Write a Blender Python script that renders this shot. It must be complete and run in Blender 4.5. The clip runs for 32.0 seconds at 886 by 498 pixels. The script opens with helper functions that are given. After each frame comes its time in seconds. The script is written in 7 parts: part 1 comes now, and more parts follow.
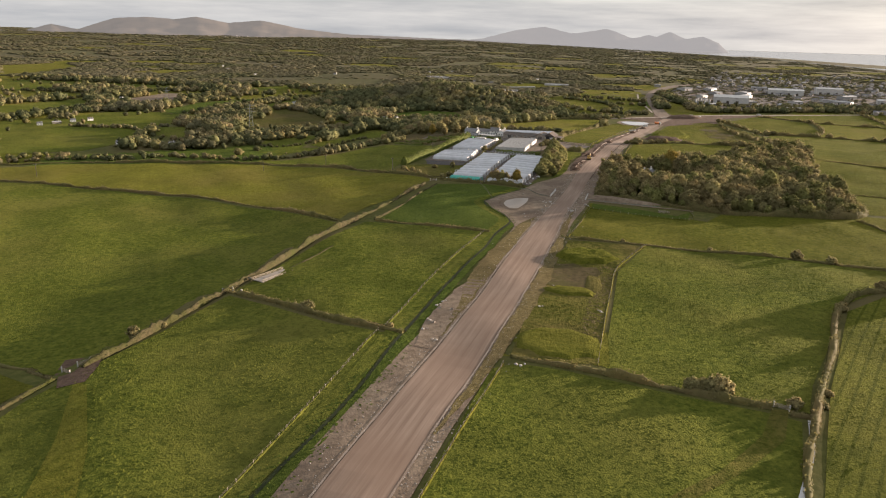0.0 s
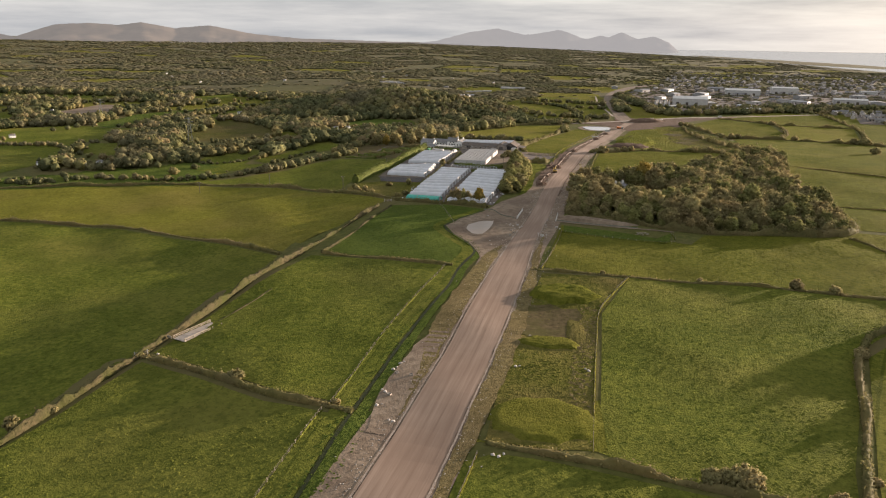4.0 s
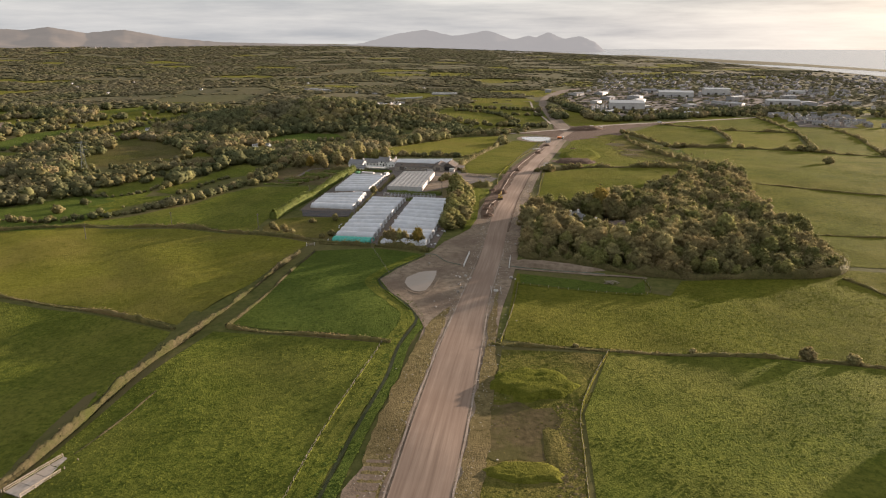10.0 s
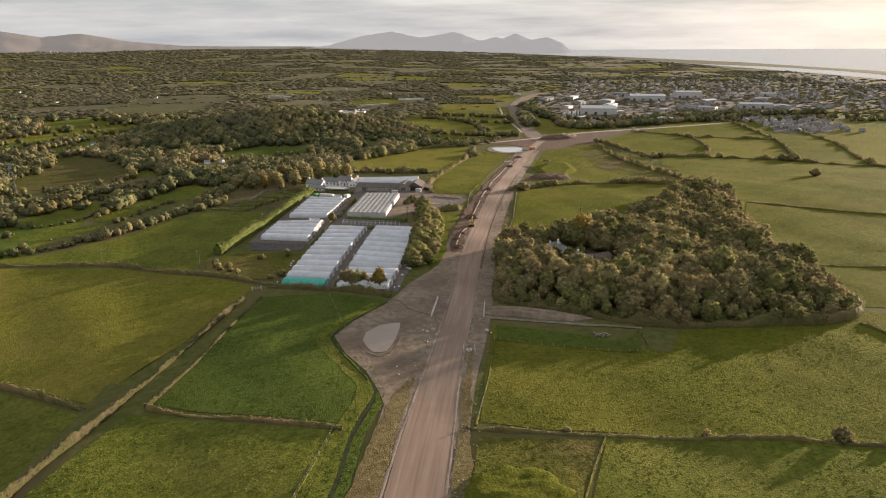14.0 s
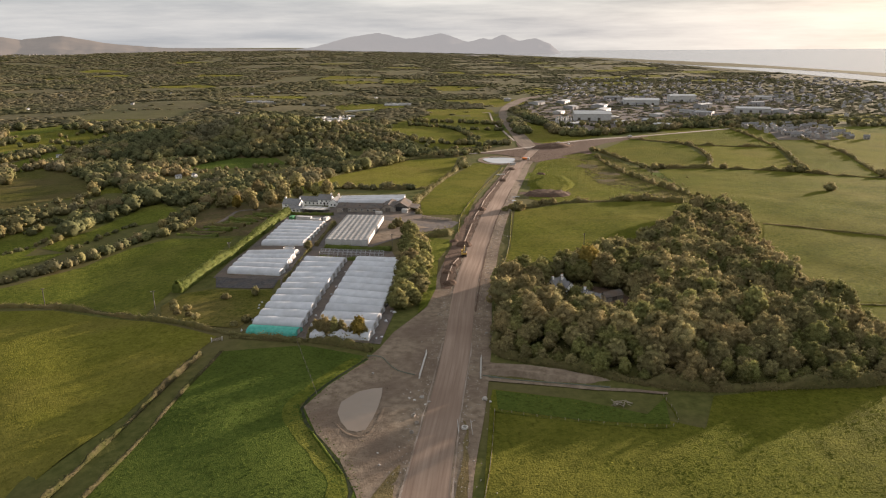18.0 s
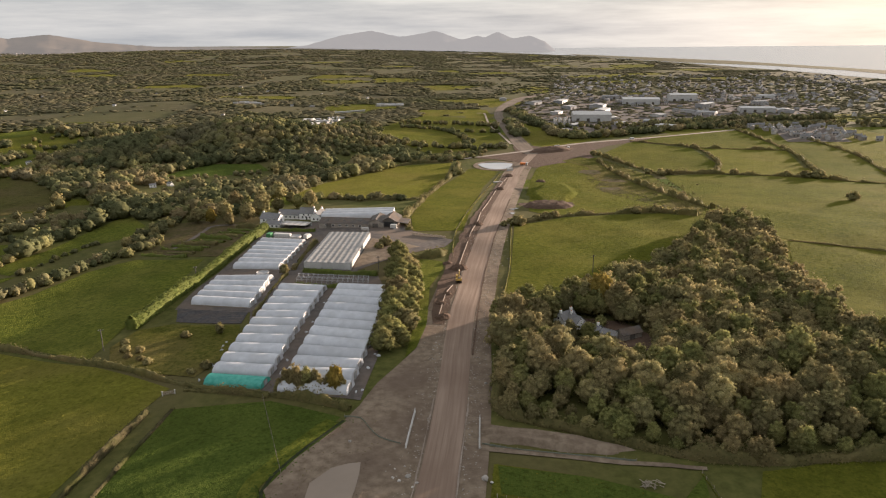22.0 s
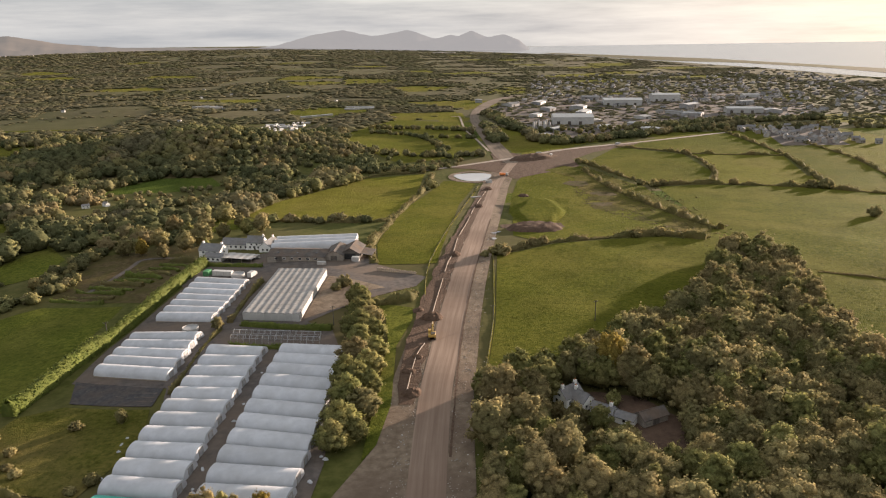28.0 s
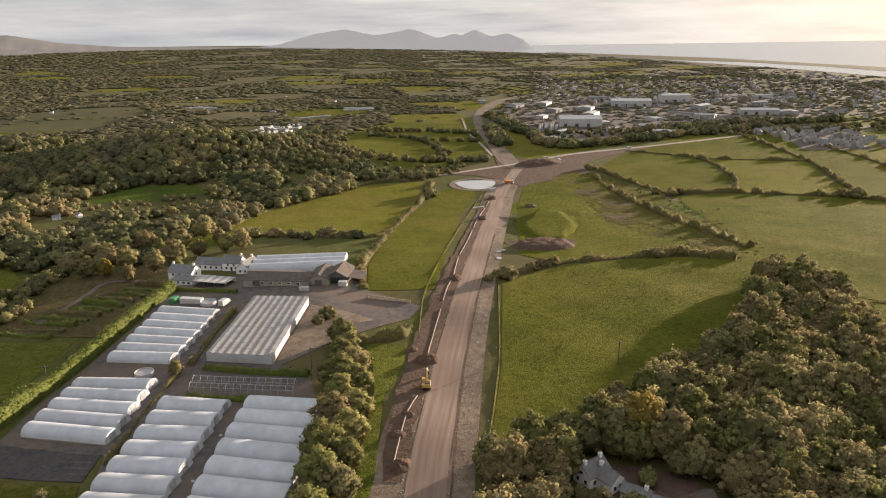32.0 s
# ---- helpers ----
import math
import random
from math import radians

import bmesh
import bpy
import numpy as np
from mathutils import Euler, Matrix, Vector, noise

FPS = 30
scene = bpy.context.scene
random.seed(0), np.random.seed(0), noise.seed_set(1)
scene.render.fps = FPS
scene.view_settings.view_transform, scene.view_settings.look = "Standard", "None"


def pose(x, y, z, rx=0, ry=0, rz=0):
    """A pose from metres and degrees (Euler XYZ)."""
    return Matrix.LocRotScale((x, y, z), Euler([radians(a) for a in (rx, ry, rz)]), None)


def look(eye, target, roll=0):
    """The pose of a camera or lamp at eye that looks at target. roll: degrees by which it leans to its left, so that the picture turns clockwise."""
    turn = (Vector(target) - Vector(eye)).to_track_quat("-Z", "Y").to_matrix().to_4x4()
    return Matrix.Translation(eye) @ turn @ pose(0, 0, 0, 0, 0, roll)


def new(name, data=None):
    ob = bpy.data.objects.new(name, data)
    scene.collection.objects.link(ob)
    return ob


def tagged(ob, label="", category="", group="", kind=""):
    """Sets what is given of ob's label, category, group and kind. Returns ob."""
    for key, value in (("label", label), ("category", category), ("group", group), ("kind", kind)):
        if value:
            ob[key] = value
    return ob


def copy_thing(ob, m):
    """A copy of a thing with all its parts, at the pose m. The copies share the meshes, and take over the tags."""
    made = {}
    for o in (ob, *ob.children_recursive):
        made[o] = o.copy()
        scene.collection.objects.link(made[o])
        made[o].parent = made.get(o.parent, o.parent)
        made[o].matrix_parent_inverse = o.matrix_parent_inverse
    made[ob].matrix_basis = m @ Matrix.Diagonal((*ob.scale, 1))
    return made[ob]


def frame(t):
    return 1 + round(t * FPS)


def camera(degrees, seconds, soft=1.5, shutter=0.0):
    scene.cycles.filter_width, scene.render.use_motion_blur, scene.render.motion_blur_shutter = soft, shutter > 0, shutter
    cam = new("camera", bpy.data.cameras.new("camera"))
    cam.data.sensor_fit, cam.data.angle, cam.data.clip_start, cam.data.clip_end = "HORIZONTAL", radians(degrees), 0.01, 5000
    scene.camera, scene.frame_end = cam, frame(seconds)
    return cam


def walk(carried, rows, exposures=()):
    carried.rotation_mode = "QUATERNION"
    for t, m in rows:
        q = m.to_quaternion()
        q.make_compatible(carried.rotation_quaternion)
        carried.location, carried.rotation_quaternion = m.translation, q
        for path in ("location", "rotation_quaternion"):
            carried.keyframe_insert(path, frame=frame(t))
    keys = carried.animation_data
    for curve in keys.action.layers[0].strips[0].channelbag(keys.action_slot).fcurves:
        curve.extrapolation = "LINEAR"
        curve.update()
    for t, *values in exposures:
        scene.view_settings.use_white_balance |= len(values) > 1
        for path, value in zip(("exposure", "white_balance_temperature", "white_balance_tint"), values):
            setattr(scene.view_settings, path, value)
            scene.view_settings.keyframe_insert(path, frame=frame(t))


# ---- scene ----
# ---- camera ----
cam = camera(62.5, 32.0, soft=1.15)
# seconds, x, y, z, degrees down, lean, heading
PATH = [
    (0, -0.12, 0.54, 94.60, 16.90, -1.42, -10.47),
    (1, -2.32, 11.34, 94.95, 16.82, -1.34, -9.86),
    (2, -4.02, 22.34, 95.20, 16.75, -1.12, -9.04),
    (3, -5.53, 33.08, 95.58, 16.67, -0.90, -8.13),
    (4, -7.07, 43.84, 96.24, 16.67, -0.77, -7.14),
    (5, -8.46, 54.77, 97.00, 16.65, -0.66, -6.11),
    (6, -9.72, 65.83, 97.91, 16.63, -0.56, -5.09),
    (7, -11.60, 75.89, 99.05, 16.62, -0.47, -4.10),
    (8, -13.18, 85.88, 100.11, 16.62, -0.38, -3.25),
    (9, -14.09, 96.27, 101.18, 16.61, -0.28, -2.43),
    (10, -14.35, 107.03, 102.24, 16.60, -0.17, -1.82),
    (11, -14.11, 118.04, 103.34, 16.60, -0.06, -1.24),
    (12, -13.68, 129.28, 104.54, 16.59, 0.03, -0.66),
    (13, -13.28, 140.71, 105.90, 16.57, 0.13, -0.02),
    (14, -13.00, 152.24, 107.31, 16.54, 0.20, 0.56),
    (15, -12.83, 163.74, 108.62, 16.50, 0.26, 0.98),
    (16, -12.78, 175.08, 109.67, 16.48, 0.30, 1.27),
    (17, -12.78, 186.17, 110.35, 16.48, 0.33, 1.46),
    (18, -12.63, 197.02, 110.74, 16.50, 0.33, 1.49),
    (19, -12.29, 207.66, 110.93, 16.54, 0.35, 1.48),
    (20, -11.72, 218.20, 110.99, 16.60, 0.38, 1.36),
    (21, -10.98, 228.74, 110.99, 16.64, 0.43, 1.49),
    (22, -10.18, 239.33, 110.90, 16.67, 0.49, 1.90),
    (23, -9.35, 249.97, 110.76, 16.68, 0.57, 2.75),
    (24, -8.52, 260.64, 110.61, 16.67, 0.65, 3.27),
    (25, -7.69, 271.32, 110.51, 16.66, 0.72, 3.80),
    (26, -6.80, 282.03, 110.44, 16.69, 0.77, 3.75),
    (27, -5.86, 292.79, 110.35, 16.72, 0.80, 3.69),
    (28, -4.82, 303.51, 110.18, 16.76, 0.82, 3.80),
    (29, -3.68, 314.15, 109.86, 16.80, 0.82, 3.69),
    (30, -2.45, 324.66, 109.43, 16.81, 0.82, 3.68),
    (31, -1.19, 335.08, 108.89, 16.80, 0.82, 3.68),
    (32, 0.10, 345.48, 108.32, 16.80, 0.81, 3.55),
]
walk(cam, [(t, pose(x, y, z, 90 - p, 0, -w) @ pose(0, 0, 0, 0, 0, -r)) for t, x, y, z, p, r, w in PATH])
scene.view_settings.exposure = 1.71

# ---- light ----
CLOUD_DIM, CLOUD_LIT, CLOUD_SUN = (1.44, 1.49, 1.60, 1), (2.42, 2.37, 2.33, 1), (3.2, 3.08, 2.92, 1)
SUN_AZ, SUN_EL = 53.0, 6.9          # degrees right of +y, degrees up
world = bpy.data.worlds.new("sky")
scene.world = world
world.use_nodes = True
wn, wl = world.node_tree.nodes, world.node_tree.links
wn.clear()
w_out = wn.new("ShaderNodeOutputWorld")
w_bg = wn.new("ShaderNodeBackground")
w_bg.inputs[1].default_value = 0.100
w_sky = wn.new("ShaderNodeTexSky")
w_sky.sky_type = 'NISHITA'
w_sky.sun_disc = False
w_sky.sun_elevation = radians(SUN_EL)
w_sky.sun_rotation = radians(SUN_AZ)
w_sky.dust_density = 1.5
w_sky.air_density = 1.0
w_geo = wn.new("ShaderNodeTexCoord")
w_sep = wn.new("ShaderNodeSeparateXYZ")
wl.new(w_geo.outputs["Generated"], w_sep.inputs[0])
w_max = wn.new("ShaderNodeMath"); w_max.operation = 'MAXIMUM'; w_max.inputs[1].default_value = 0.006
wl.new(w_sep.outputs[2], w_max.inputs[0])
w_com = wn.new("ShaderNodeCombineXYZ")
wl.new(w_sep.outputs[0], w_com.inputs[0]); wl.new(w_sep.outputs[1], w_com.inputs[1]); wl.new(w_max.outputs[0], w_com.inputs[2])
wl.new(w_com.outputs[0], w_sky.inputs[0])
# a veil of high cloud in layers, brighter and warmer towards the low sun
_az, _el = radians(SUN_AZ), radians(SUN_EL)
SUN_DIR = Vector((math.sin(_az) * math.cos(_el), math.cos(_az) * math.cos(_el), math.sin(_el)))
w_dot = wn.new("ShaderNodeVectorMath"); w_dot.operation = 'DOT_PRODUCT'; w_dot.inputs[1].default_value = SUN_DIR
wl.new(w_com.outputs[0], w_dot.inputs[0])
w_near = wn.new("ShaderNodeMapRange"); w_near.inputs[1].default_value, w_near.inputs[2].default_value = 0.35, 1.0
wl.new(w_dot.outputs["Value"], w_near.inputs[0])
w_pow = wn.new("ShaderNodeMath"); w_pow.operation = 'POWER'; w_pow.inputs[1].default_value = 2.4
wl.new(w_near.outputs[0], w_pow.inputs[0])
w_map = wn.new("ShaderNodeMapping"); w_map.inputs["Scale"].default_value = (1.6, 1.6, 17.0)
wl.new(w_geo.outputs["Generated"], w_map.inputs[0])
w_no = wn.new("ShaderNodeTexNoise"); w_no.inputs["Scale"].default_value = 2.1; w_no.inputs["Detail"].default_value = 8.0; w_no.inputs["Roughness"].default_value = 0.62
wl.new(w_map.outputs[0], w_no.inputs[0])
w_rmp = wn.new("ShaderNodeMapRange"); w_rmp.inputs[1].default_value, w_rmp.inputs[2].default_value = 0.36, 0.70
wl.new(w_no.outputs[0], w_rmp.inputs[0])
w_lay = wn.new("ShaderNodeMixRGB")      # shaded and bright cloud
w_lay.inputs[1].default_value, w_lay.inputs[2].default_value = CLOUD_DIM, CLOUD_LIT
wl.new(w_rmp.outputs[0], w_lay.inputs[0])
w_half = wn.new("ShaderNodeMath"); w_half.operation = 'MULTIPLY_ADD'; w_half.inputs[1].default_value, w_half.inputs[2].default_value = 0.85, 0.15
wl.new(w_rmp.outputs[0], w_half.inputs[0])
w_amt = wn.new("ShaderNodeMath"); w_amt.operation = 'MULTIPLY'
wl.new(w_half.outputs[0], w_amt.inputs[0]); wl.new(w_pow.outputs[0], w_amt.inputs[1])
w_warm = wn.new("ShaderNodeMixRGB"); w_warm.inputs[2].default_value = CLOUD_SUN
wl.new(w_amt.outputs[0], w_warm.inputs[0]); wl.new(w_lay.outputs[0], w_warm.inputs[1])
w_mix = wn.new("ShaderNodeMixRGB"); w_mix.inputs[0].default_value = 0.94
wl.new(w_sky.outputs[0], w_mix.inputs[1]); wl.new(w_warm.outputs[0], w_mix.inputs[2])
# a veiled sky grows steadily brighter from the horizon to the zenith
w_up = wn.new("ShaderNodeMath"); w_up.operation = 'MULTIPLY_ADD'; w_up.inputs[1].default_value, w_up.inputs[2].default_value = 0.45, 1.0
wl.new(w_max.outputs[0], w_up.inputs[0])
w_rise = wn.new("ShaderNodeVectorMath"); w_rise.operation = 'SCALE'
wl.new(w_mix.outputs[0], w_rise.inputs[0]); wl.new(w_up.outputs[0], w_rise.inputs["Scale"])
wl.new(w_rise.outputs[0], w_bg.inputs[0]); wl.new(w_bg.outputs[0], w_out.inputs[0])

sun = new("sun", bpy.data.lights.new("sun", 'SUN'))
sun.data.energy, sun.data.angle, sun.data.color = 5.0, radians(1.2), (1.0, 0.785, 0.63)
sun.matrix_world = look((0, 0, 300), Vector((0, 0, 300)) - SUN_DIR)

# ---- small tools ----
def sstep(a, b, x):
    t = np.clip((x - a) / (b - a), 0.0, 1.0)
    return t * t * (3 - 2 * t)


def terrain(x, y):
    """Height of the land: it falls towards the valley on the west and beyond the nursery, with a wooded ridge."""
    x, y = np.asarray(x, float), np.asarray(y, float)
    h = 3 - 11 * sstep(-20, -240, x) * (1 - sstep(560, 860, y)) - 14 * sstep(600, 900, y)
    h = h + 23 * np.exp(-(((x + 190) / 125) ** 2 + ((y - 1062) / 68) ** 2))
    # far away on the west the farmland climbs to the foot of the hills
    bearing, far = np.degrees(np.arctan2(x, np.maximum(y - 190, 1.0))), np.hypot(x, y - 190)
    h = h + np.interp(bearing, [-60, -40, -30, -20, -10, -4, 0, 5, 9], [34, 34, 33, 31, 28, 18, 9, 0, 0]) * sstep(1900, 4300, far)
    bank = np.interp(y, [145, 205, 238, 277, 304, 348], [-143.7, -131, -126.3, -121, -118.5, -110.6])
    d = bank - x                        # metres west of the stone bank, where the pasture dips
    h = h - 2.9 * (sstep(0.5, 8, d) - sstep(60, 200, d)) * sstep(120, 190, y) * (1 - sstep(335, 400, y))
    h = h + 10 * np.exp(-(((x + 420) / 160) ** 2 + ((y - 1500) / 160) ** 2))
    # gentle swells of the pastures
    swell = 0.28 * np.sin(x * 0.094 + y * 0.037 + 0.6) + 0.26 * np.sin(x * 0.051 - y * 0.083 + 2.1) + 0.15 * np.sin(x * 0.13 + y * 0.11)
    h = h + swell * (1 - sstep(620, 800, y))
    return h


def tz(x, y):
    return float(terrain(x, y))


def part(name, bm, material, parent=None, label=""):
    me = bpy.data.meshes.new(name)
    bm.to_mesh(me)
    bm.free()
    me.materials.append(material)
    ob = new(name, me)
    if parent is not None:
        ob.parent = parent
    if label:
        ob["label"] = label
    return ob


def array_mesh(name, verts, faces, material, smooth=False):
    """A mesh from numpy arrays of corners and of faces that all have the same number of corners."""
    me = bpy.data.meshes.new(name)
    n, k = faces.shape
    me.vertices.add(len(verts))
    me.vertices.foreach_set("co", np.ascontiguousarray(verts, np.float32).ravel())
    me.loops.add(n * k)
    me.loops.foreach_set("vertex_index", np.ascontiguousarray(faces, np.int32).ravel())
    me.polygons.add(n)
    me.polygons.foreach_set("loop_start", np.arange(0, n * k, k, dtype=np.int32))
    me.polygons.foreach_set("loop_total", np.full(n, k, np.int32))
    me.update(calc_edges=True)
    me.materials.append(material)
    return me


def box(bm, x0, x1, y0, y1, z0, z1, bevel=0.0):
    v = [bm.verts.new(p) for p in ((x0, y0, z0), (x1, y0, z0), (x1, y1, z0), (x0, y1, z0), (x0, y0, z1), (x1, y0, z1), (x1, y1, z1), (x0, y1, z1))]
    fs = [bm.faces.new([v[i] for i in q]) for q in ((3, 2, 1, 0), (4, 5, 6, 7), (0, 1, 5, 4), (1, 2, 6, 5), (2, 3, 7, 6), (3, 0, 4, 7))]
    if bevel > 0:
        bmesh.ops.bevel(bm, geom=list({e for f in fs for e in f.edges}), offset=bevel, segments=1, affect='EDGES')
    return fs


def bar(bm, p, q, r, sides=6):
    """A round bar from p to q."""
    p, q = Vector(p), Vector(q)
    d = (q - p).normalized()
    a = d.orthogonal().normalized()
    b = d.cross(a)
    rings = []
    for c in (p, q):
        rings.append([bm.verts.new(c + (a * math.cos(2 * math.pi * i / sides) + b * math.sin(2 * math.pi * i / sides)) * r) for i in range(sides)])
    for i in range(sides):
        j = (i + 1) % sides
        bm.faces.new((rings[0][i], rings[0][j], rings[1][j], rings[1][i]))
    bm.faces.new(rings[0][::-1])
    bm.faces.new(rings[1])


def thing(name, x, y, z=None, rz=0.0, label="", category="", group="", kind=""):
    e = new(name)
    e.empty_display_size = 0.5
    e.matrix_world = pose(x, y, tz(x, y) if z is None else z, 0, 0, rz)
    return tagged(e, label, category, group, kind)


# ---- materials ----
def mat(name, a, b, scale=1.0, c=None, cscale=0.02, camt=0.6, rough=0.9, bump=0.0, bscale=None, bdist=0.1, metal=0.0, vary=0.0,
        spec=0.12, translucent=0.0, stretch=None, uv=False, island=0.0, lo=0.35, hi=0.65):
    m = bpy.data.materials.new(name)
    m.use_nodes = True
    n, l = m.node_tree.nodes, m.node_tree.links
    n.clear()
    out = n.new("ShaderNodeOutputMaterial")
    p = n.new("ShaderNodeBsdfPrincipled")
    p.inputs["Roughness"].default_value, p.inputs["Metallic"].default_value = rough, metal
    p.inputs["Specular IOR Level"].default_value = spec
    if uv:
        src = n.new("ShaderNodeTexCoord").outputs["UV"]
    else:
        src = n.new("ShaderNodeNewGeometry").outputs["Position"]
    if stretch:
        mp = n.new("ShaderNodeMapping")
        mp.inputs["Scale"].default_value = stretch
        l.new(src, mp.inputs[0])
        src1 = mp.outputs[0]
    else:
        src1 = src
    no = n.new("ShaderNodeTexNoise")
    no.inputs["Scale"].default_value, no.inputs["Detail"].default_value, no.inputs["Roughness"].default_value = scale, 6.0, 0.62
    l.new(src1, no.inputs[0])
    r = n.new("ShaderNodeMapRange")
    r.inputs[1].default_value, r.inputs[2].default_value = lo, hi
    l.new(no.outputs[0], r.inputs[0])
    mx = n.new("ShaderNodeMixRGB")
    mx.inputs[1].default_value, mx.inputs[2].default_value = (*a, 1), (*b, 1)
    l.new(r.outputs[0], mx.inputs[0])
    col = mx.outputs[0]
    if c is not None:
        n2 = n.new("ShaderNodeTexNoise")
        n2.inputs["Scale"].default_value, n2.inputs["Detail"].default_value = cscale, 4.0
        l.new(src, n2.inputs[0])
        r2 = n.new("ShaderNodeMapRange")
        r2.inputs[1].default_value, r2.inputs[2].default_value, r2.inputs[4].default_value = 0.42, 0.66, camt
        l.new(n2.outputs[0], r2.inputs[0])
        m2 = n.new("ShaderNodeMixRGB")
        m2.inputs[2].default_value = (*c, 1)
        l.new(r2.outputs[0], m2.inputs[0])
        l.new(col, m2.inputs[1])
        col = m2.outputs[0]
    for amount, node, socket in ((vary, "ShaderNodeObjectInfo", "Random"), (island, "ShaderNodeNewGeometry", "Random Per Island")):
        if amount > 0:
            oi = n.new(node)
            rr = n.new("ShaderNodeMapRange")
            rr.inputs[3].default_value, rr.inputs[4].default_value = 1 - amount, 1 + amount
            l.new(oi.outputs[socket], rr.inputs[0])
            hs = n.new("ShaderNodeHueSaturation")
            l.new(rr.outputs[0], hs.inputs["Value"])
            l.new(col, hs.inputs["Color"])
            col = hs.outputs[0]
    l.new(col, p.inputs["Base Color"])
    if bump > 0:
        nb = n.new("ShaderNodeTexNoise")
        nb.inputs["Scale"].default_value, nb.inputs["Detail"].default_value, nb.inputs["Roughness"].default_value = bscale or scale, 5.0, 0.6
        l.new(src1 if stretch else src, nb.inputs[0])
        bu = n.new("ShaderNodeBump")
        bu.inputs["Strength"].default_value, bu.inputs["Distance"].default_value = bump, bdist
        l.new(nb.outputs[0], bu.inputs["Height"])
        l.new(bu.outputs[0], p.inputs["Normal"])
    sh = p.outputs[0]
    if translucent > 0:
        tr = n.new("ShaderNodeBsdfTranslucent")
        l.new(col, tr.inputs[0])
        ms = n.new("ShaderNodeMixShader")
        ms.inputs[0].default_value = translucent
        l.new(sh, ms.inputs[1]); l.new(tr.outputs[0], ms.inputs[2])
        sh = ms.outputs[0]
    l.new(sh, out.inputs[0])
    return m


def grass(name, a, b, c, camt=0.6, tuft=0.55, dark=0.34, lines=0.0):
    """Pasture: fine tufts, dark rank clumps, broad patches of wear, and where lines is set the wheel lines of a tractor."""
    m = mat(name, a, b, tuft, c, 0.018, camt, rough=0.95, bump=0.95, bscale=tuft * 2.9, bdist=0.55, spec=0.015)
    n, l = m.node_tree.nodes, m.node_tree.links
    p = next(q for q in n if q.type == 'BSDF_PRINCIPLED')
    col = p.inputs["Base Color"].links[0].from_socket
    pos = n.new("ShaderNodeNewGeometry").outputs["Position"]
    for scale, lo, hi, amount, shade in ((0.21, 0.54, 0.66, dark, tuple(0.5 * v for v in a)), (0.045, 0.46, 0.66, 0.45, tuple(0.74 * v for v in a)), (1.9, 0.55, 0.72, 0.4, tuple(1.45 * v for v in b)), (0.75, 0.55, 0.63, 0.50, tuple(0.58 * v for v in a))):
        t = n.new("ShaderNodeTexNoise")
        t.inputs["Scale"].default_value, t.inputs["Detail"].default_value, t.inputs["Roughness"].default_value = scale, 5.0, 0.6
        l.new(pos, t.inputs[0])
        r = n.new("ShaderNodeMapRange")
        r.inputs[1].default_value, r.inputs[2].default_value, r.inputs[4].default_value = lo, hi, amount
        l.new(t.outputs[0], r.inputs[0])
        x = n.new("ShaderNodeMixRGB")
        x.inputs[2].default_value = (*shade, 1)
        l.new(r.outputs[0], x.inputs[0])
        l.new(col, x.inputs[1])
        col = x.outputs[0]
    if lines:
        w = n.new("ShaderNodeTexWave")
        w.inputs["Scale"].default_value, w.inputs["Distortion"].default_value, w.inputs["Detail"].default_value, w.inputs["Detail Scale"].default_value = 0.09, 1.2, 2.0, 0.3
        mp = n.new("ShaderNodeMapping")
        mp.inputs["Rotation"].default_value = (0, 0, radians(25))
        l.new(pos, mp.inputs[0])
        l.new(mp.outputs[0], w.inputs[0])
        r = n.new("ShaderNodeMapRange")
        r.inputs[1].default_value, r.inputs[2].default_value, r.inputs[4].default_value = 0.78, 0.95, lines
        l.new(w.outputs[1], r.inputs[0])
        x = n.new("ShaderNodeMixRGB")
        x.inputs[2].default_value = (*(0.7 * v for v in a), 1)
        l.new(r.outputs[0], x.inputs[0])
        l.new(col, x.inputs[1])
        col = x.outputs[0]
    l.new(col, p.inputs["Base Color"])
    return m


def foliage(name, a, b, c, cscale, camt, vary=0.0, tuft=2.2, thin=0.42, bump=0.9):
    """Leaves in the mass: broad changes of colour, and a fine mottle of lit and dark leaf clumps with its relief."""
    m = mat(name, a, b, 0.20 if tuft > 2 else 0.06, c, cscale, camt, rough=0.9, vary=vary, island=0.20, translucent=thin, spec=0.04, bump=bump, bscale=tuft * 1.3, bdist=0.5 / tuft)
    n, l = m.node_tree.nodes, m.node_tree.links
    p = next(q for q in n if q.type == 'BSDF_PRINCIPLED')
    tr = next(q for q in n if q.type == 'BSDF_TRANSLUCENT')
    col = p.inputs["Base Color"].links[0].from_socket
    t = n.new("ShaderNodeTexNoise")
    t.inputs["Scale"].default_value, t.inputs["Detail"].default_value, t.inputs["Roughness"].default_value = tuft, 4.0, 0.7
    l.new(n.new("ShaderNodeNewGeometry").outputs["Position"], t.inputs[0])
    r = n.new("ShaderNodeMapRange")
    r.inputs[1].default_value, r.inputs[2].default_value, r.inputs[3].default_value, r.inputs[4].default_value = 0.34, 0.66, 0.68, 1.32
    l.new(t.outputs[0], r.inputs[0])
    hs = n.new("ShaderNodeHueSaturation")
    l.new(r.outputs[0], hs.inputs["Value"])
    l.new(col, hs.inputs["Color"])
    l.new(hs.outputs[0], p.inputs["Base Color"])
    l.new(hs.outputs[0], tr.inputs[0])
    return m


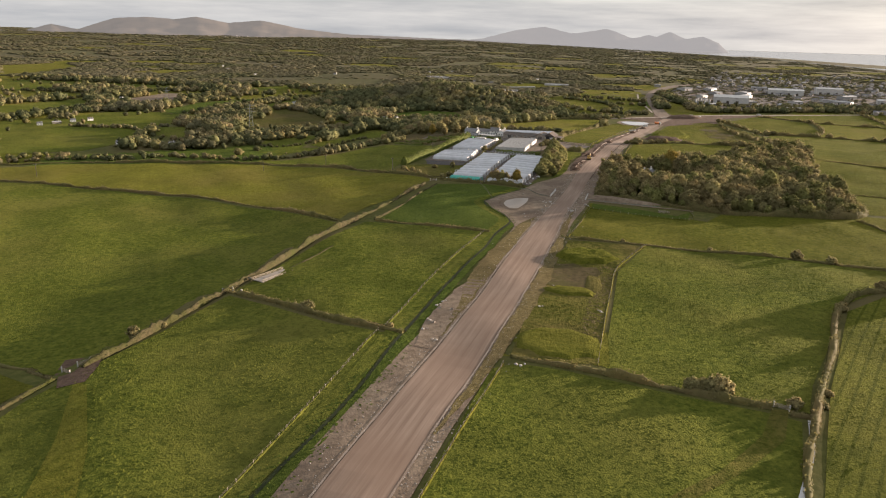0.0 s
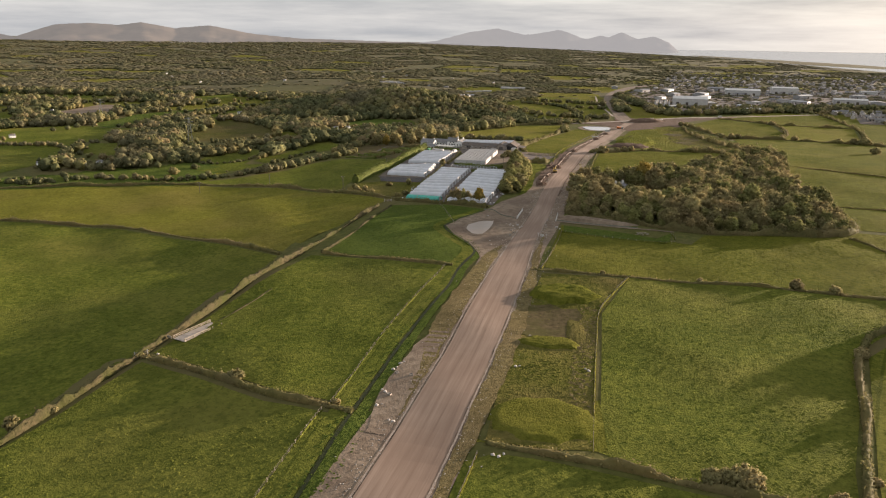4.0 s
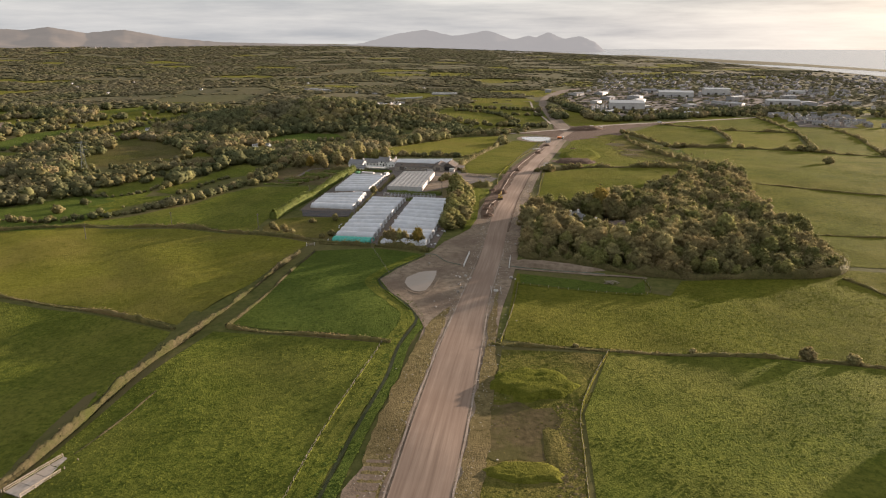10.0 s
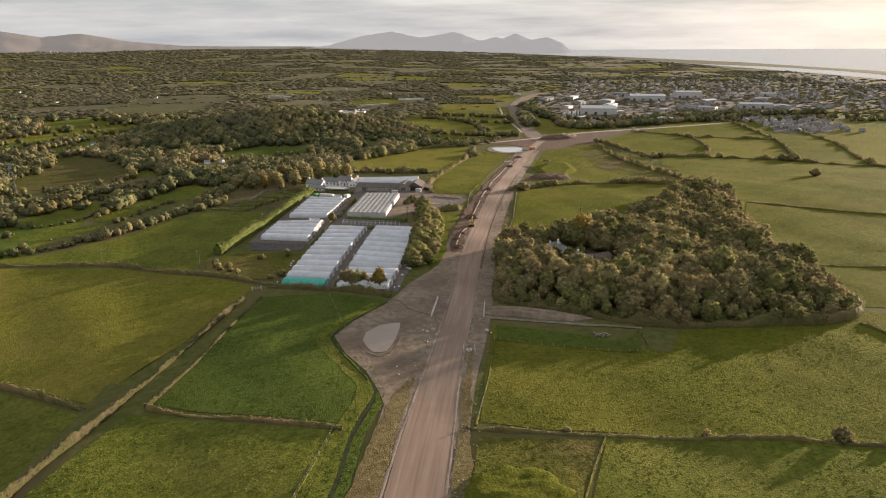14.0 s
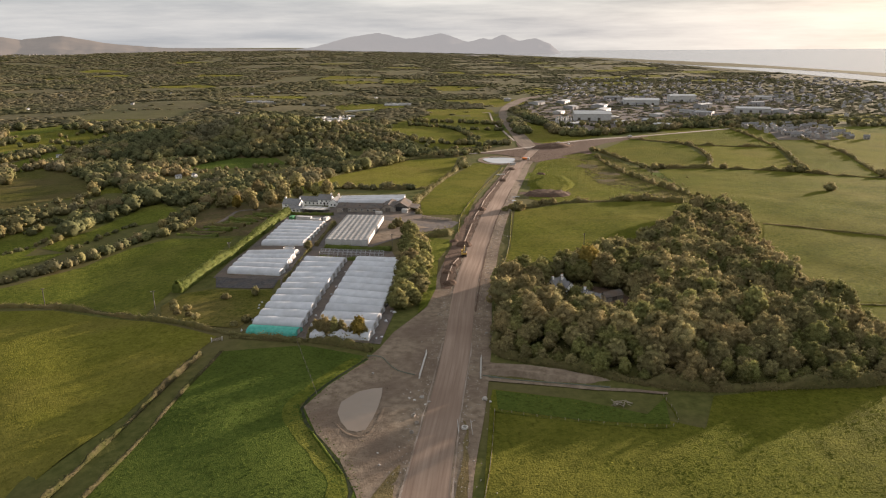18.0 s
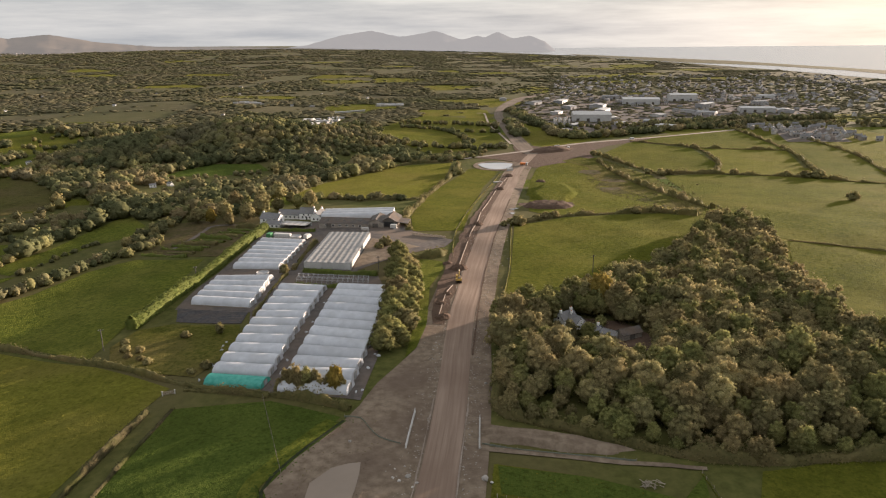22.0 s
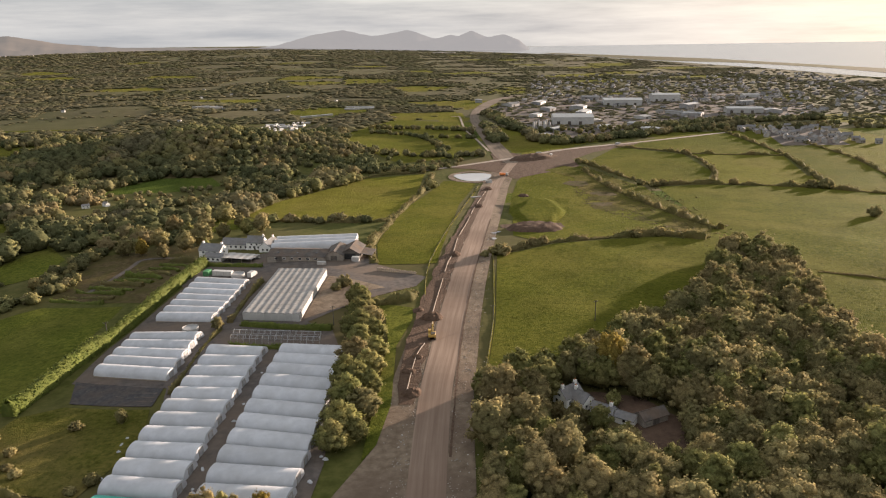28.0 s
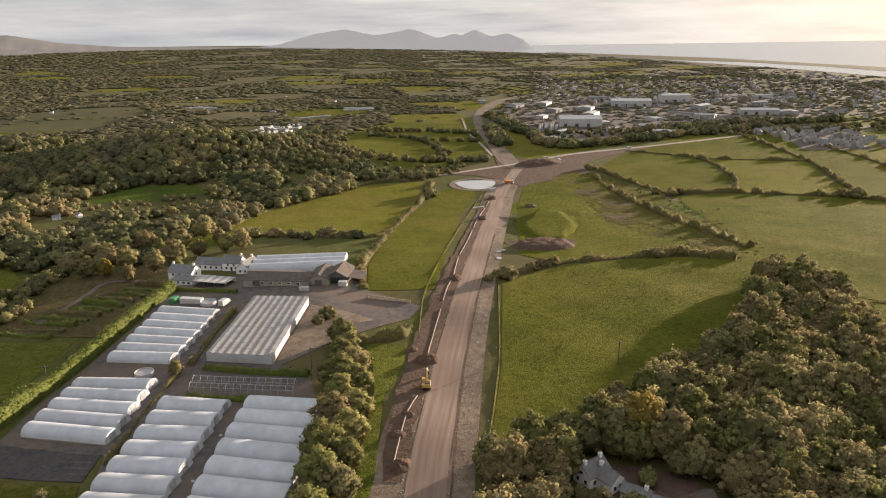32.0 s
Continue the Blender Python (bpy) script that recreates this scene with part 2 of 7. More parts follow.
M_LAND = mat("rough_land", (0.050, 0.056, 0.014), (0.088, 0.088, 0.026), 0.3, (0.095, 0.076, 0.036), 0.012, 0.9, rough=0.95, bump=0.4, bscale=0.8, bdist=0.3, spec=0.05)
M_GRASS_A = grass("pasture_grass", (0.055, 0.070, 0.011), (0.118, 0.127, 0.022), (0.136, 0.123, 0.031), 0.55)
M_GRASS_B = grass("grazed_grass", (0.061, 0.068, 0.009), (0.109, 0.111, 0.017), (0.127, 0.112, 0.025), 0.6)
M_GRASS_E = grass("mown_grass", (0.058, 0.070, 0.010), (0.120, 0.126, 0.020), (0.134, 0.120, 0.028), 0.5, 0.55, 0.5, 0.6)
M_GRASS_C = grass("lush_grass", (0.044, 0.066, 0.012), (0.080, 0.102, 0.021), (0.078, 0.092, 0.018), 0.5, 0.9, 0.35)
# dry grass, also the lighter tone that paints fields as sunlit
M_GRASS_D = grass("dry_and_sunlit_grass", (0.092, 0.094, 0.014), (0.146, 0.137, 0.024), (0.135, 0.112, 0.030), 0.7)
M_DRY = grass("dry_weeds", (0.088, 0.072, 0.030), (0.172, 0.138, 0.066), (0.140, 0.106, 0.060), 0.7, 0.8, 0.35)
M_VERGE = grass("verge_grass", (0.055, 0.062, 0.010), (0.120, 0.108, 0.027), (0.130, 0.098, 0.040), 0.8, 0.5)
M_MOOR = mat("rushy_rough_grazing", (0.070, 0.062, 0.032), (0.110, 0.096, 0.052), 0.05, (0.086, 0.086, 0.032), 0.005, 0.7, rough=0.95, bump=0.3, bscale=0.2, bdist=1.0, spec=0.05)
M_ROUGH = grass("rough_pasture", (0.052, 0.054, 0.013), (0.088, 0.083, 0.024), (0.084, 0.066, 0.030), 0.8, 0.35, 0.5)
M_RUSH = mat("brown_rushes", (0.052, 0.040, 0.018), (0.100, 0.076, 0.038), 0.5, (0.058, 0.054, 0.016), 0.12, 0.8, rough=0.95, bump=0.3, bscale=0.8, bdist=0.3, spec=0.05)
M_EARTH = mat("bare_earth", (0.122, 0.092, 0.064), (0.212, 0.166, 0.122), 0.35, (0.106, 0.077, 0.057), 0.05, 0.75, rough=0.95, bump=0.7, bscale=1.2, bdist=0.3, spec=0.1)
M_SOIL = mat("dug_soil", (0.062, 0.040, 0.028), (0.112, 0.074, 0.053), 0.5, (0.086, 0.058, 0.040), 0.08, 0.7, rough=0.95, bump=0.9, bscale=1.0, bdist=0.4, spec=0.1)
M_ROAD = mat("rolled_stone_road", (0.156, 0.110, 0.082), (0.242, 0.180, 0.138), 1.0, (0.148, 0.102, 0.075), 0.03, 0.6, rough=0.95, bump=0.25, bscale=3.0, bdist=0.08, spec=0.15, stretch=(0.9, 0.02, 1), uv=True)
M_CUT = mat("cutting_earth", (0.120, 0.092, 0.070), (0.190, 0.150, 0.116), 0.6, (0.105, 0.080, 0.058), 0.03, 0.7, rough=0.95, bump=0.5, bscale=1.5, bdist=0.2, spec=0.1, stretch=(0.7, 0.03, 1), uv=True)
M_GRAVEL = mat("pale_gravel", (0.250, 0.205, 0.170), (0.350, 0.300, 0.255), 1.4, (0.20, 0.155, 0.12), 0.1, 0.6, rough=0.95, bump=0.7, bscale=3.0, bdist=0.15, spec=0.15)
M_EDGE = mat("gravel_edging", (0.190, 0.150, 0.122), (0.285, 0.240, 0.200), 1.4, (0.15, 0.115, 0.088), 0.15, 0.8, rough=0.95, bump=0.7, bscale=3.0, bdist=0.15, spec=0.15)
M_YARD = mat("worn_yard", (0.068, 0.060, 0.055), (0.115, 0.100, 0.090), 0.4, (0.130, 0.098, 0.074), 0.05, 0.8, rough=0.9, bump=0.4, bscale=2.0, bdist=0.1)
M_LEAF = foliage("autumn_leaves", (0.188, 0.176, 0.082), (0.305, 0.268, 0.122), (0.315, 0.246, 0.120), 0.055, 0.8, vary=0.30)
M_LEAF_GREEN = foliage("green_leaves", (0.150, 0.160, 0.058), (0.270, 0.262, 0.094), (0.285, 0.235, 0.105), 0.055, 0.5, vary=0.25)
M_LEAF_GOLD = foliage("golden_leaves", (0.250, 0.188, 0.045), (0.375, 0.281, 0.073), (0.213, 0.175, 0.050), 0.1, 0.5, vary=0.15)
M_LEAF_FAR = foliage("woodland_leaves", (0.138, 0.134, 0.067), (0.235, 0.212, 0.104), (0.254, 0.197, 0.102), 0.016, 0.8, tuft=1.1)
M_HEDGE = mat("hedge_leaves", (0.112, 0.108, 0.040), (0.190, 0.168, 0.066), 0.35, (0.205, 0.160, 0.078), 0.06, 0.7, rough=0.85, island=0.35, translucent=0.45, spec=0.15)
M_CONIFER = mat("clipped_conifer", (0.080, 0.105, 0.020), (0.140, 0.160, 0.036), 0.5, (0.110, 0.118, 0.032), 0.1, 0.5, rough=0.85, island=0.25, translucent=0.3, spec=0.15)
M_BARK = mat("bark", (0.10, 0.08, 0.06), (0.17, 0.14, 0.11), 2.0, rough=0.95, bump=0.5, bscale=6.0, bdist=0.05)
M_BANK = mat("stone_bank", (0.044, 0.040, 0.018), (0.080, 0.066, 0.034), 0.8, (0.040, 0.046, 0.010), 0.12, 0.9, rough=0.95, bump=0.9, bscale=1.6, bdist=0.3, spec=0.1)
M_FILM = mat("white_film", (0.50, 0.515, 0.545), (0.60, 0.615, 0.645), 0.35, (0.43, 0.435, 0.44), 0.15, 0.5, rough=0.62, vary=0.08, translucent=0.25, spec=0.2, bump=0.15, bscale=0.9, bdist=0.1)
M_WATER = mat("silty_water", (0.175, 0.135, 0.100), (0.205, 0.160, 0.120), 0.05, rough=0.3, spec=0.25, bump=0.05, bscale=1.5, bdist=0.02)

# ---- land ----
def grid_lines(lo, hi, near_lo, near_hi, step, grow):
    a = list(np.arange(near_lo, near_hi + 0.1, step))
    s = step
    while a[-1] < hi:
        s *= grow
        a.append(a[-1] + s)
    s = step
    while a[0] > lo:
        s *= grow
        a.insert(0, a[0] - s)
    return np.array(a)


gx = grid_lines(-5200, 5200, -420, 420, 8, 1.03)
gy = grid_lines(-900, 5400, -40, 1300, 8, 1.03)
GX, GY = np.meshgrid(gx, gy)
gv = np.stack([GX, GY, terrain(GX, GY)], -1).reshape(-1, 3)
ii = (np.arange(len(gy) - 1)[:, None] * len(gx) + np.arange(len(gx) - 1)[None, :]).ravel()
gf = np.stack([ii, ii + 1, ii + 1 + len(gx), ii + len(gx)], 1)


def hash01(i, j, k):
    """A fixed random number for a cell of a lattice."""
    v = np.sin(np.asarray(i) * 127.1 + np.asarray(j) * 311.7 + k * 74.7) * 43758.5453
    return v - np.floor(v)


def farmland(x, y, size=135.0):
    """The far patchwork: for each place the random number of its field, and the distance from the field's edge."""
    x, y = np.asarray(x, float) * 1.0, np.asarray(y, float) * 1.0
    ci, cj = np.floor(x / size), np.floor(y / (size * 0.8))
    d1, d2, own = np.full(x.shape, 1e9), np.full(x.shape, 1e9), np.zeros(x.shape)
    for a in (-1, 0, 1):
        for b in (-1, 0, 1):
            i, j = ci + a, cj + b
            d = np.hypot(x - (i + 0.15 + 0.7 * hash01(i, j, 1)) * size, y - (j + 0.15 + 0.7 * hash01(i, j, 2)) * size * 0.8)
            closer = d < d1
            d2 = np.where(closer, d1, np.minimum(d2, d))
            own = np.where(closer, hash01(i, j, 3), own)
            d1 = np.where(closer, d, d1)
    return own, d2 - d1


ground = new("ground", array_mesh("ground", gv, gf, M_LAND))
for m in (M_GRASS_A, M_GRASS_B, M_GRASS_D, M_GRASS_C, M_MOOR):
    ground.data.materials.append(m)
gc = gv[gf].mean(1)
own, _ = farmland(gc[:, 0], gc[:, 1])
pick = np.where(own > 0.86, 3, np.where(own > 0.66, 2, np.where(own > 0.5, 1, np.where(own > 0.40, 4, 0))))
pick = np.where((gc[:, 1] > 1300) & (own < 0.74 + 0.00006 * gc[:, 1]), 5, pick)
pick = np.where((gc[:, 0] > 100) & (gc[:, 1] > 1150) & (own < 0.86), 5, pick)
pick = np.where((gc[:, 0] > -330) & (gc[:, 0] < 60) & (gc[:, 1] > 780) & (gc[:, 1] < 1330), 0, pick)
pick = np.where((gc[:, 1] < 460) | ((gc[:, 0] > -240) & (gc[:, 1] < 800) & (gc[:, 0] < 150)), 0, pick)
ground.data.polygons.foreach_set("material_index", pick.astype(np.int32))
tagged(ground, "rolling farmland with rough grass and scrub", "ground", kind="structure")


def drape(name, pts, material, off=0.14, step=8, label="", category="field", kind="structure"):
    """A sheet of ground cover with the outline pts, laid on the land."""
    bm = bmesh.new()
    f = bm.faces.new([bm.verts.new((x, y, 0)) for x, y in pts])
    bmesh.ops.triangulate(bm, faces=[f])
    for axis in (0, 1):
        lo, hi = min(p[axis] for p in pts), max(p[axis] for p in pts)
        c = math.ceil(lo / step) * step
        while c < hi:
            co, no = [0, 0, 0], [0, 0, 0]
            co[axis], no[axis] = c, 1
            bmesh.ops.bisect_plane(bm, geom=bm.verts[:] + bm.edges[:] + bm.faces[:], plane_co=co, plane_no=no)
            c += step
    xy = np.array([v.co[:2] for v in bm.verts])
    for v, z in zip(bm.verts, terrain(xy[:, 0], xy[:, 1])):
        v.co.z = z + off
    for f in bm.faces:
        f.normal_update()
        if f.normal.z < 0:
            f.normal_flip()
    ob = part(name, bm, material)
    return tagged(ob, label, category, kind=kind)


def smooth_line(pts, step):
    """Points at even steps along a soft curve through pts (rows of x, y and anything more)."""
    p = np.array(pts, float)
    out = []
    for i in range(len(p) - 1):
        a, b, c, d = p[max(i - 1, 0)], p[i], p[i + 1], p[min(i + 2, len(p) - 1)]
        n = max(1, int(np.linalg.norm((c - b)[:2]) / step))
        for k in range(n):
            t = k / n
            out.append(0.5 * ((2 * b) + (c - a) * t + (2 * a - 5 * b + 4 * c - d) * t * t + (3 * b - a - 3 * c + d) * t ** 3))
    out.append(p[-1])
    return np.array(out)


def ribbon(name, pts, material, off, label, category="road", across=4, step=6, wobble=0.0):
    """A strip along rows of x, y, half width to the left, half width to the right."""
    q = smooth_line(pts, step)
    d = np.gradient(q[:, :2], axis=0)
    d /= np.linalg.norm(d, axis=1)[:, None]
    nrm = np.stack([d[:, 1], -d[:, 0]], 1)
    if wobble:
        for i in range(len(q)):
            q[i, 2] += wobble * (noise.noise(Vector((q[i, 0] * 0.11, q[i, 1] * 0.11, 1.0))) + 0.6 * noise.noise(Vector((q[i, 0] * 0.4, q[i, 1] * 0.4, 3.0))))
            q[i, 3] += wobble * (noise.noise(Vector((q[i, 0] * 0.11, q[i, 1] * 0.11, 7.0))) + 0.6 * noise.noise(Vector((q[i, 0] * 0.4, q[i, 1] * 0.4, 9.0))))
    bm = bmesh.new()
    uvl = bm.loops.layers.uv.new("UVMap")
    rows, s = [], 0.0
    for i in range(len(q)):
        if i:
            s += float(np.linalg.norm(q[i, :2] - q[i - 1, :2]))
        row = []
        for k in range(across + 1):
            u = -q[i, 2] + (q[i, 2] + q[i, 3]) * k / across
            x, y = q[i, :2] + nrm[i] * u
            row.append((bm.verts.new((x, y, tz(x, y) + off)), (u, s)))
        rows.append(row)
    for a, b in zip(rows, rows[1:]):
        for k in range(across):
            f = bm.faces.new((a[k][0], a[k + 1][0], b[k + 1][0], b[k][0]))
            for lp, src in zip(f.loops, (a[k], a[k + 1], b[k + 1], b[k])):
                lp[uvl].uv = src[1]
    return tagged(part(name, bm, material), label, category, kind="structure")


# centre line of the new road
ROAD = [(-72, -120), (-60, -20), (-48, 60), (-40.2, 122), (-35.6, 160), (-29.8, 200), (-24.7, 240), (-19.5, 290), (-16.2, 322), (-12.3, 358), (-7.2, 394), (-1.3, 440), (5.0, 500), (9.8, 530),
        (18.6, 584), (34, 664), (49, 740), (66, 824), (79, 886), (95, 941), (106, 975)]


def half_widths(y):
    left = np.interp(y, [120, 320, 345, 365, 400, 480, 510, 540, 900], [7.3, 6.9, 6.3, 5.3, 4.8, 4.8, 5.1, 5.0, 4.4])
    return left, left


ribbon("earthworks", [(x, y, *np.array(half_widths(y)) + (np.interp(y, [0, 200, 300, 380, 450, 520, 660, 900], [7.5, 9, 7, 9.6, 10.3, 9.3, 7, 7]), np.interp(y, [0, 200, 330, 400, 450, 520, 900], [3.5, 4.5, 4.5, 7.6, 7.4, 6.5, 6]))) for x, y in ROAD],
       M_EARTH, 0.20, "bare stony earth beside the unfinished road", "bare ground", across=6)
ribbon("road", [(x, y, *half_widths(y)) for x, y in ROAD], M_ROAD, 0.28, "unsurfaced rolled-stone carriageway of a new road", across=6)
ribbon("road_branch", [(106, 975, 6, 6), (104, 1020, 9, 9), (104.5, 1108, 8.5, 8.5), (106.5, 1250, 7, 7), (113.5, 1360, 6.5, 6.5), (140, 1482, 10, 10), (181, 1600, 11, 11), (240, 1700, 8, 8)], M_CUT, 0.30,
       "earth cutting of the new road towards the town")
ribbon("cross_road", [(16, 945, 2.6, 2.6), (42, 959, 2.6, 2.6), (80, 982, 2.8, 2.8), (118, 1006, 3, 3), (158, 1037, 3.2, 3.2), (194, 1056, 3.2, 3.2), (261, 1082, 3, 3), (386, 1140, 3, 3)], M_GRAVEL, 0.36, "pale lane crossing the earthworks")
drape("roundabout_earth", [(84, 930), (66, 950), (45, 958), (81, 981), (92, 1000), (93, 1030), (116, 1032), (125, 1012), (160, 1041), (210, 1066), (262, 1088), (258, 1072), (196, 1024), (166, 986), (164, 952), (147, 934), (122, 921), (105, 908), (96, 900)], M_SOIL, 0.24, label="churned bare earth of a roundabout site", category="bare ground")

# ---- fields ----
FIELD_OUTLINES = []


def field(material, label, *pts):
    FIELD_OUTLINES.append(list(pts))
    return drape("field", list(pts), material, 0.14, label=label)


field(M_GRASS_A, "wide green pasture sloping to the valley", (-145, 170), (-138, 205), (-132, 238), (-126, 277), (-123, 305), (-121, 352), (-170, 376), (-226, 394), (-287, 400), (-333, 403), (-450, 400), (-450, 180), (-172, 178))
field(M_GRASS_B, "green pasture beside a walled track", (-147, 163), (-147, 145), (-136, 0), (-400, 0), (-400, 172), (-172, 173))
# brighter grass stands in for sunlight on this slope falling west
field(M_GRASS_D, "short grazed pasture with long shadows, grass brightened as if sunlit", (-121, 358), (-105, 397), (-96, 443), (-92, 456), (-126, 479), (-176, 501), (-231, 511), (-290, 497), (-360, 470), (-450, 412), (-333, 408), (-226, 400), (-172, 382))
field(M_GRASS_A, "large grazed pasture beside the new road", (-140, 150), (-128, 205), (-123, 234), (-100, 224), (-75, 210), (-53, 204), (-54, 172), (-58, 142), (-63, 119), (-72, 40), (-90, -100), (-135, -100), (-138, 60))
field(M_GRASS_A, "rough green pasture with tussocks", (-123, 241), (-118, 277), (-114, 305), (-104, 346), (-83, 339), (-61, 334), (-40, 330), (-46.5, 257), (-52, 210), (-75, 217), (-100, 230))
field(M_GRASS_C, "lush dark green meadow", (-99, 352), (-93, 388), (-86, 442), (-57, 443), (-34, 430), (-45, 412), (-52.5, 399), (-46, 380), (-35, 356), (-40, 334), (-61, 339), (-83, 344))
field(M_GRASS_A, "pasture with long evening shadows", (-27, 125), (-20, 188), (-13, 192), (0, 190), (30, 183), (52, 178), (59, 175), (51, 142), (40, 40), (30, -100), (-50, -100), (-36, 40))
field(M_GRASS_E, "green pasture behind a field hedge", (64, 172), (71, 194), (82, 223), (96, 261), (118, 283), (190, 300), (330, 310), (330, -100), (36, -100), (46, 40), (55, 142))
field(M_GRASS_A, "tussocky pasture inside a wire fence", (11, 196), (14.5, 235), (18.5, 285), (33, 326), (58, 327), (92, 320), (107, 318), (127, 313), (250, 300), (190, 303), (117, 287), (93, 264), (79, 224), (67, 196), (62, 180), (45, 184), (30, 187))
field(M_GRASS_B, "pasture along the edge of a wood", (-1, 334), (6, 391), (8, 404), (32, 397), (52, 386), (66, 378), (76, 398), (98, 402), (130, 402), (152, 414), (260, 392), (250, 304), (127, 317), (72, 325), (17, 328))
field(M_GRASS_B, "grazed field between road and wood", (22, 512), (32, 560), (45, 648), (78, 665), (107, 673), (140, 675), (160, 660), (160, 635), (124, 580), (100, 558), (71, 536), (44, 512))
field(M_GRASS_B, "pasture east of the wood", (156, 420), (150, 470), (300, 462), (330, 400), (262, 394))
field(M_GRASS_B, "pasture east of the wood", (150, 476), (150, 505), (163, 555), (184, 602), (252, 567), (420, 520), (420, 460), (300, 466))
field(M_GRASS_B, "wide sunlit pasture with a single tree", (186, 606), (172, 622), (181, 648), (176, 692), (200, 850), (244, 853), (312, 822), (360, 780), (520, 700), (420, 524), (252, 571))
field(M_GRASS_B, "hedged pasture", (174, 968), (197, 876), (244, 860), (270, 912), (279, 1000), (230, 1055))
field(M_GRASS_D, "hedged pasture", (248, 859), (314, 828), (322, 830), (369, 976), (285, 1000), (275, 910))
field(M_GRASS_B, "hedged pasture", (284, 1006), (371, 982), (384, 1155), (245, 1085), (235, 1062))
field(M_GRASS_B, "hedged pasture", (330, 826), (366, 784), (422, 942), (432, 1050), (392, 1155), (376, 980))
field(M_GRASS_D, "hedged pasture", (428, 940), (372, 780), (530, 705), (640, 820), (600, 1000), (440, 1050))
field(M_GRASS_B, "rough pasture with a spoil heap", (60, 690), (72, 672), (140, 682), (168, 690), (190, 850), (165, 950), (112, 930), (96, 890), (82, 830))
field(M_GRASS_B, "narrow field beside the earthworks", (-14, 640), (-15, 680), (-3, 774), (36, 900), (48, 900), (61, 884), (40, 800), (14, 636))
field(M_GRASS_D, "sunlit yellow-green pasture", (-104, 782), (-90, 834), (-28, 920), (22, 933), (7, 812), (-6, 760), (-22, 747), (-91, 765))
field(M_GRASS_A, "smooth green field beside a conifer hedge", (-131, 487), (-176, 509), (-231, 519), (-258, 512), (-238, 526), (-214, 542), (-192, 568), (-180, 598), (-160, 612), (-122, 604), (-128, 522))
field(M_GRASS_A, "green valley field between hedges", (-284, 640), (-264, 655), (-234, 654), (-233, 621), (-241, 607), (-258, 592), (-276, 600))
field(M_GRASS_A, "long narrow field climbing from the valley", (-234, 606), (-221, 640), (-213, 684), (-205, 722), (-182, 690), (-181, 660), (-195, 648), (-208, 622), (-219, 599))
field(M_GRASS_A, "small green field between hedges", (-262, 562), (-246, 590), (-215, 597), (-221, 582), (-234, 566))
field(M_ROUGH, "rough rushy pasture in the valley", (-396, 850), (-378, 888), (-345, 873), (-290, 806), (-268, 752), (-290, 730), (-315, 698), (-345, 705), (-372, 770))
field(M_GRASS_A, "valley pasture near farm buildings", (-485, 537), (-485, 621), (-416, 632), (-392, 598), (-392, 521), (-444, 490))
field(M_GRASS_A, "small sunlit paddock behind farm buildings", (-388, 615), (-409, 660), (-385, 667), (-351, 632), (-357, 602))
field(M_GRASS_A, "sunlit valley pasture", (-487, 652), (-504, 697), (-469, 753), (-422, 727), (-420, 644))
field(M_GRASS_C, "narrow green valley pasture", (-496, 798), (-512, 919), (-438, 1060), (-472, 934), (-455, 771))
field(M_GRASS_D, "sunlit far pasture", (-1294, 1469), (-1263, 1647), (-1113, 1494), (-1056, 1279), (-1077, 1219))
field(M_GRASS_A, "far strip of pasture", (-564, 1155), (-505, 1255), (-489, 1186), (-532, 1101))
field(M_EARTH, "brown ploughed field in the valley", (-622, 926), (-622, 1022), (-598, 1032), (-559, 960), (-552, 881))
field(M_GRASS_A, "valley pasture", (-679, 761), (-682, 920), (-605, 824), (-627, 701))
field(M_GRASS_A, "lawn behind the nursery house", (-120, 775), (-95, 770), (-95, 740), (-120, 735))
field(M_GRASS_C, "small clearing in the woods", (-238, 880), (-226, 915), (-205, 940), (-162, 938), (-146, 905), (-180, 884))
field(M_GRASS_B, "meadow below the woods", (-52, 1090), (0, 985), (80, 1020), (88, 1060), (90, 1290), (0, 1340), (-60, 1215))
field(M_GRASS_D, "meadow beside the road cutting", (112, 1100), (150, 1060), (190, 1080), (130, 1250), (112, 1240))

# ---- leaves, trees and hedges ----
rng = np.random.default_rng(7)


def ico(sub):
    bm = bmesh.new()
    bmesh.ops.create_icosphere(bm, subdivisions=sub, radius=1.0)
    v = np.array([q.co[:] for q in bm.verts])
    f = np.array([[q.index for q in t.verts] for t in bm.faces])
    bm.free()
    return v, f


ICO1, ICO2 = ico(1), ico(2)


def leaf_quads(cen, nrm, size, r):
    """Small leaf clumps: one bent quad at each centre, facing roughly along nrm."""
    n = len(cen)
    d = nrm + r.normal(0, 0.5, (n, 3))
    d /= np.linalg.norm(d, axis=1)[:, None] + 1e-9
    a = np.cross(d, r.normal(0, 1, (n, 3)))
    a /= np.linalg.norm(a, axis=1)[:, None] + 1e-9
    b = np.cross(d, a)
    s = size * r.uniform(0.6, 1.3, (n, 1))
    v = np.stack([cen - a * s - b * s * 0.6, cen + a * s * 0.9 - b * s * 0.7 + d * s * 0.3, cen + a * s + b * s * 0.7, cen - a * s * 0.8 + b * s * 0.8 + d * s * 0.25], 1)
    return v.reshape(-1, 3), np.arange(4 * n).reshape(n, 4)


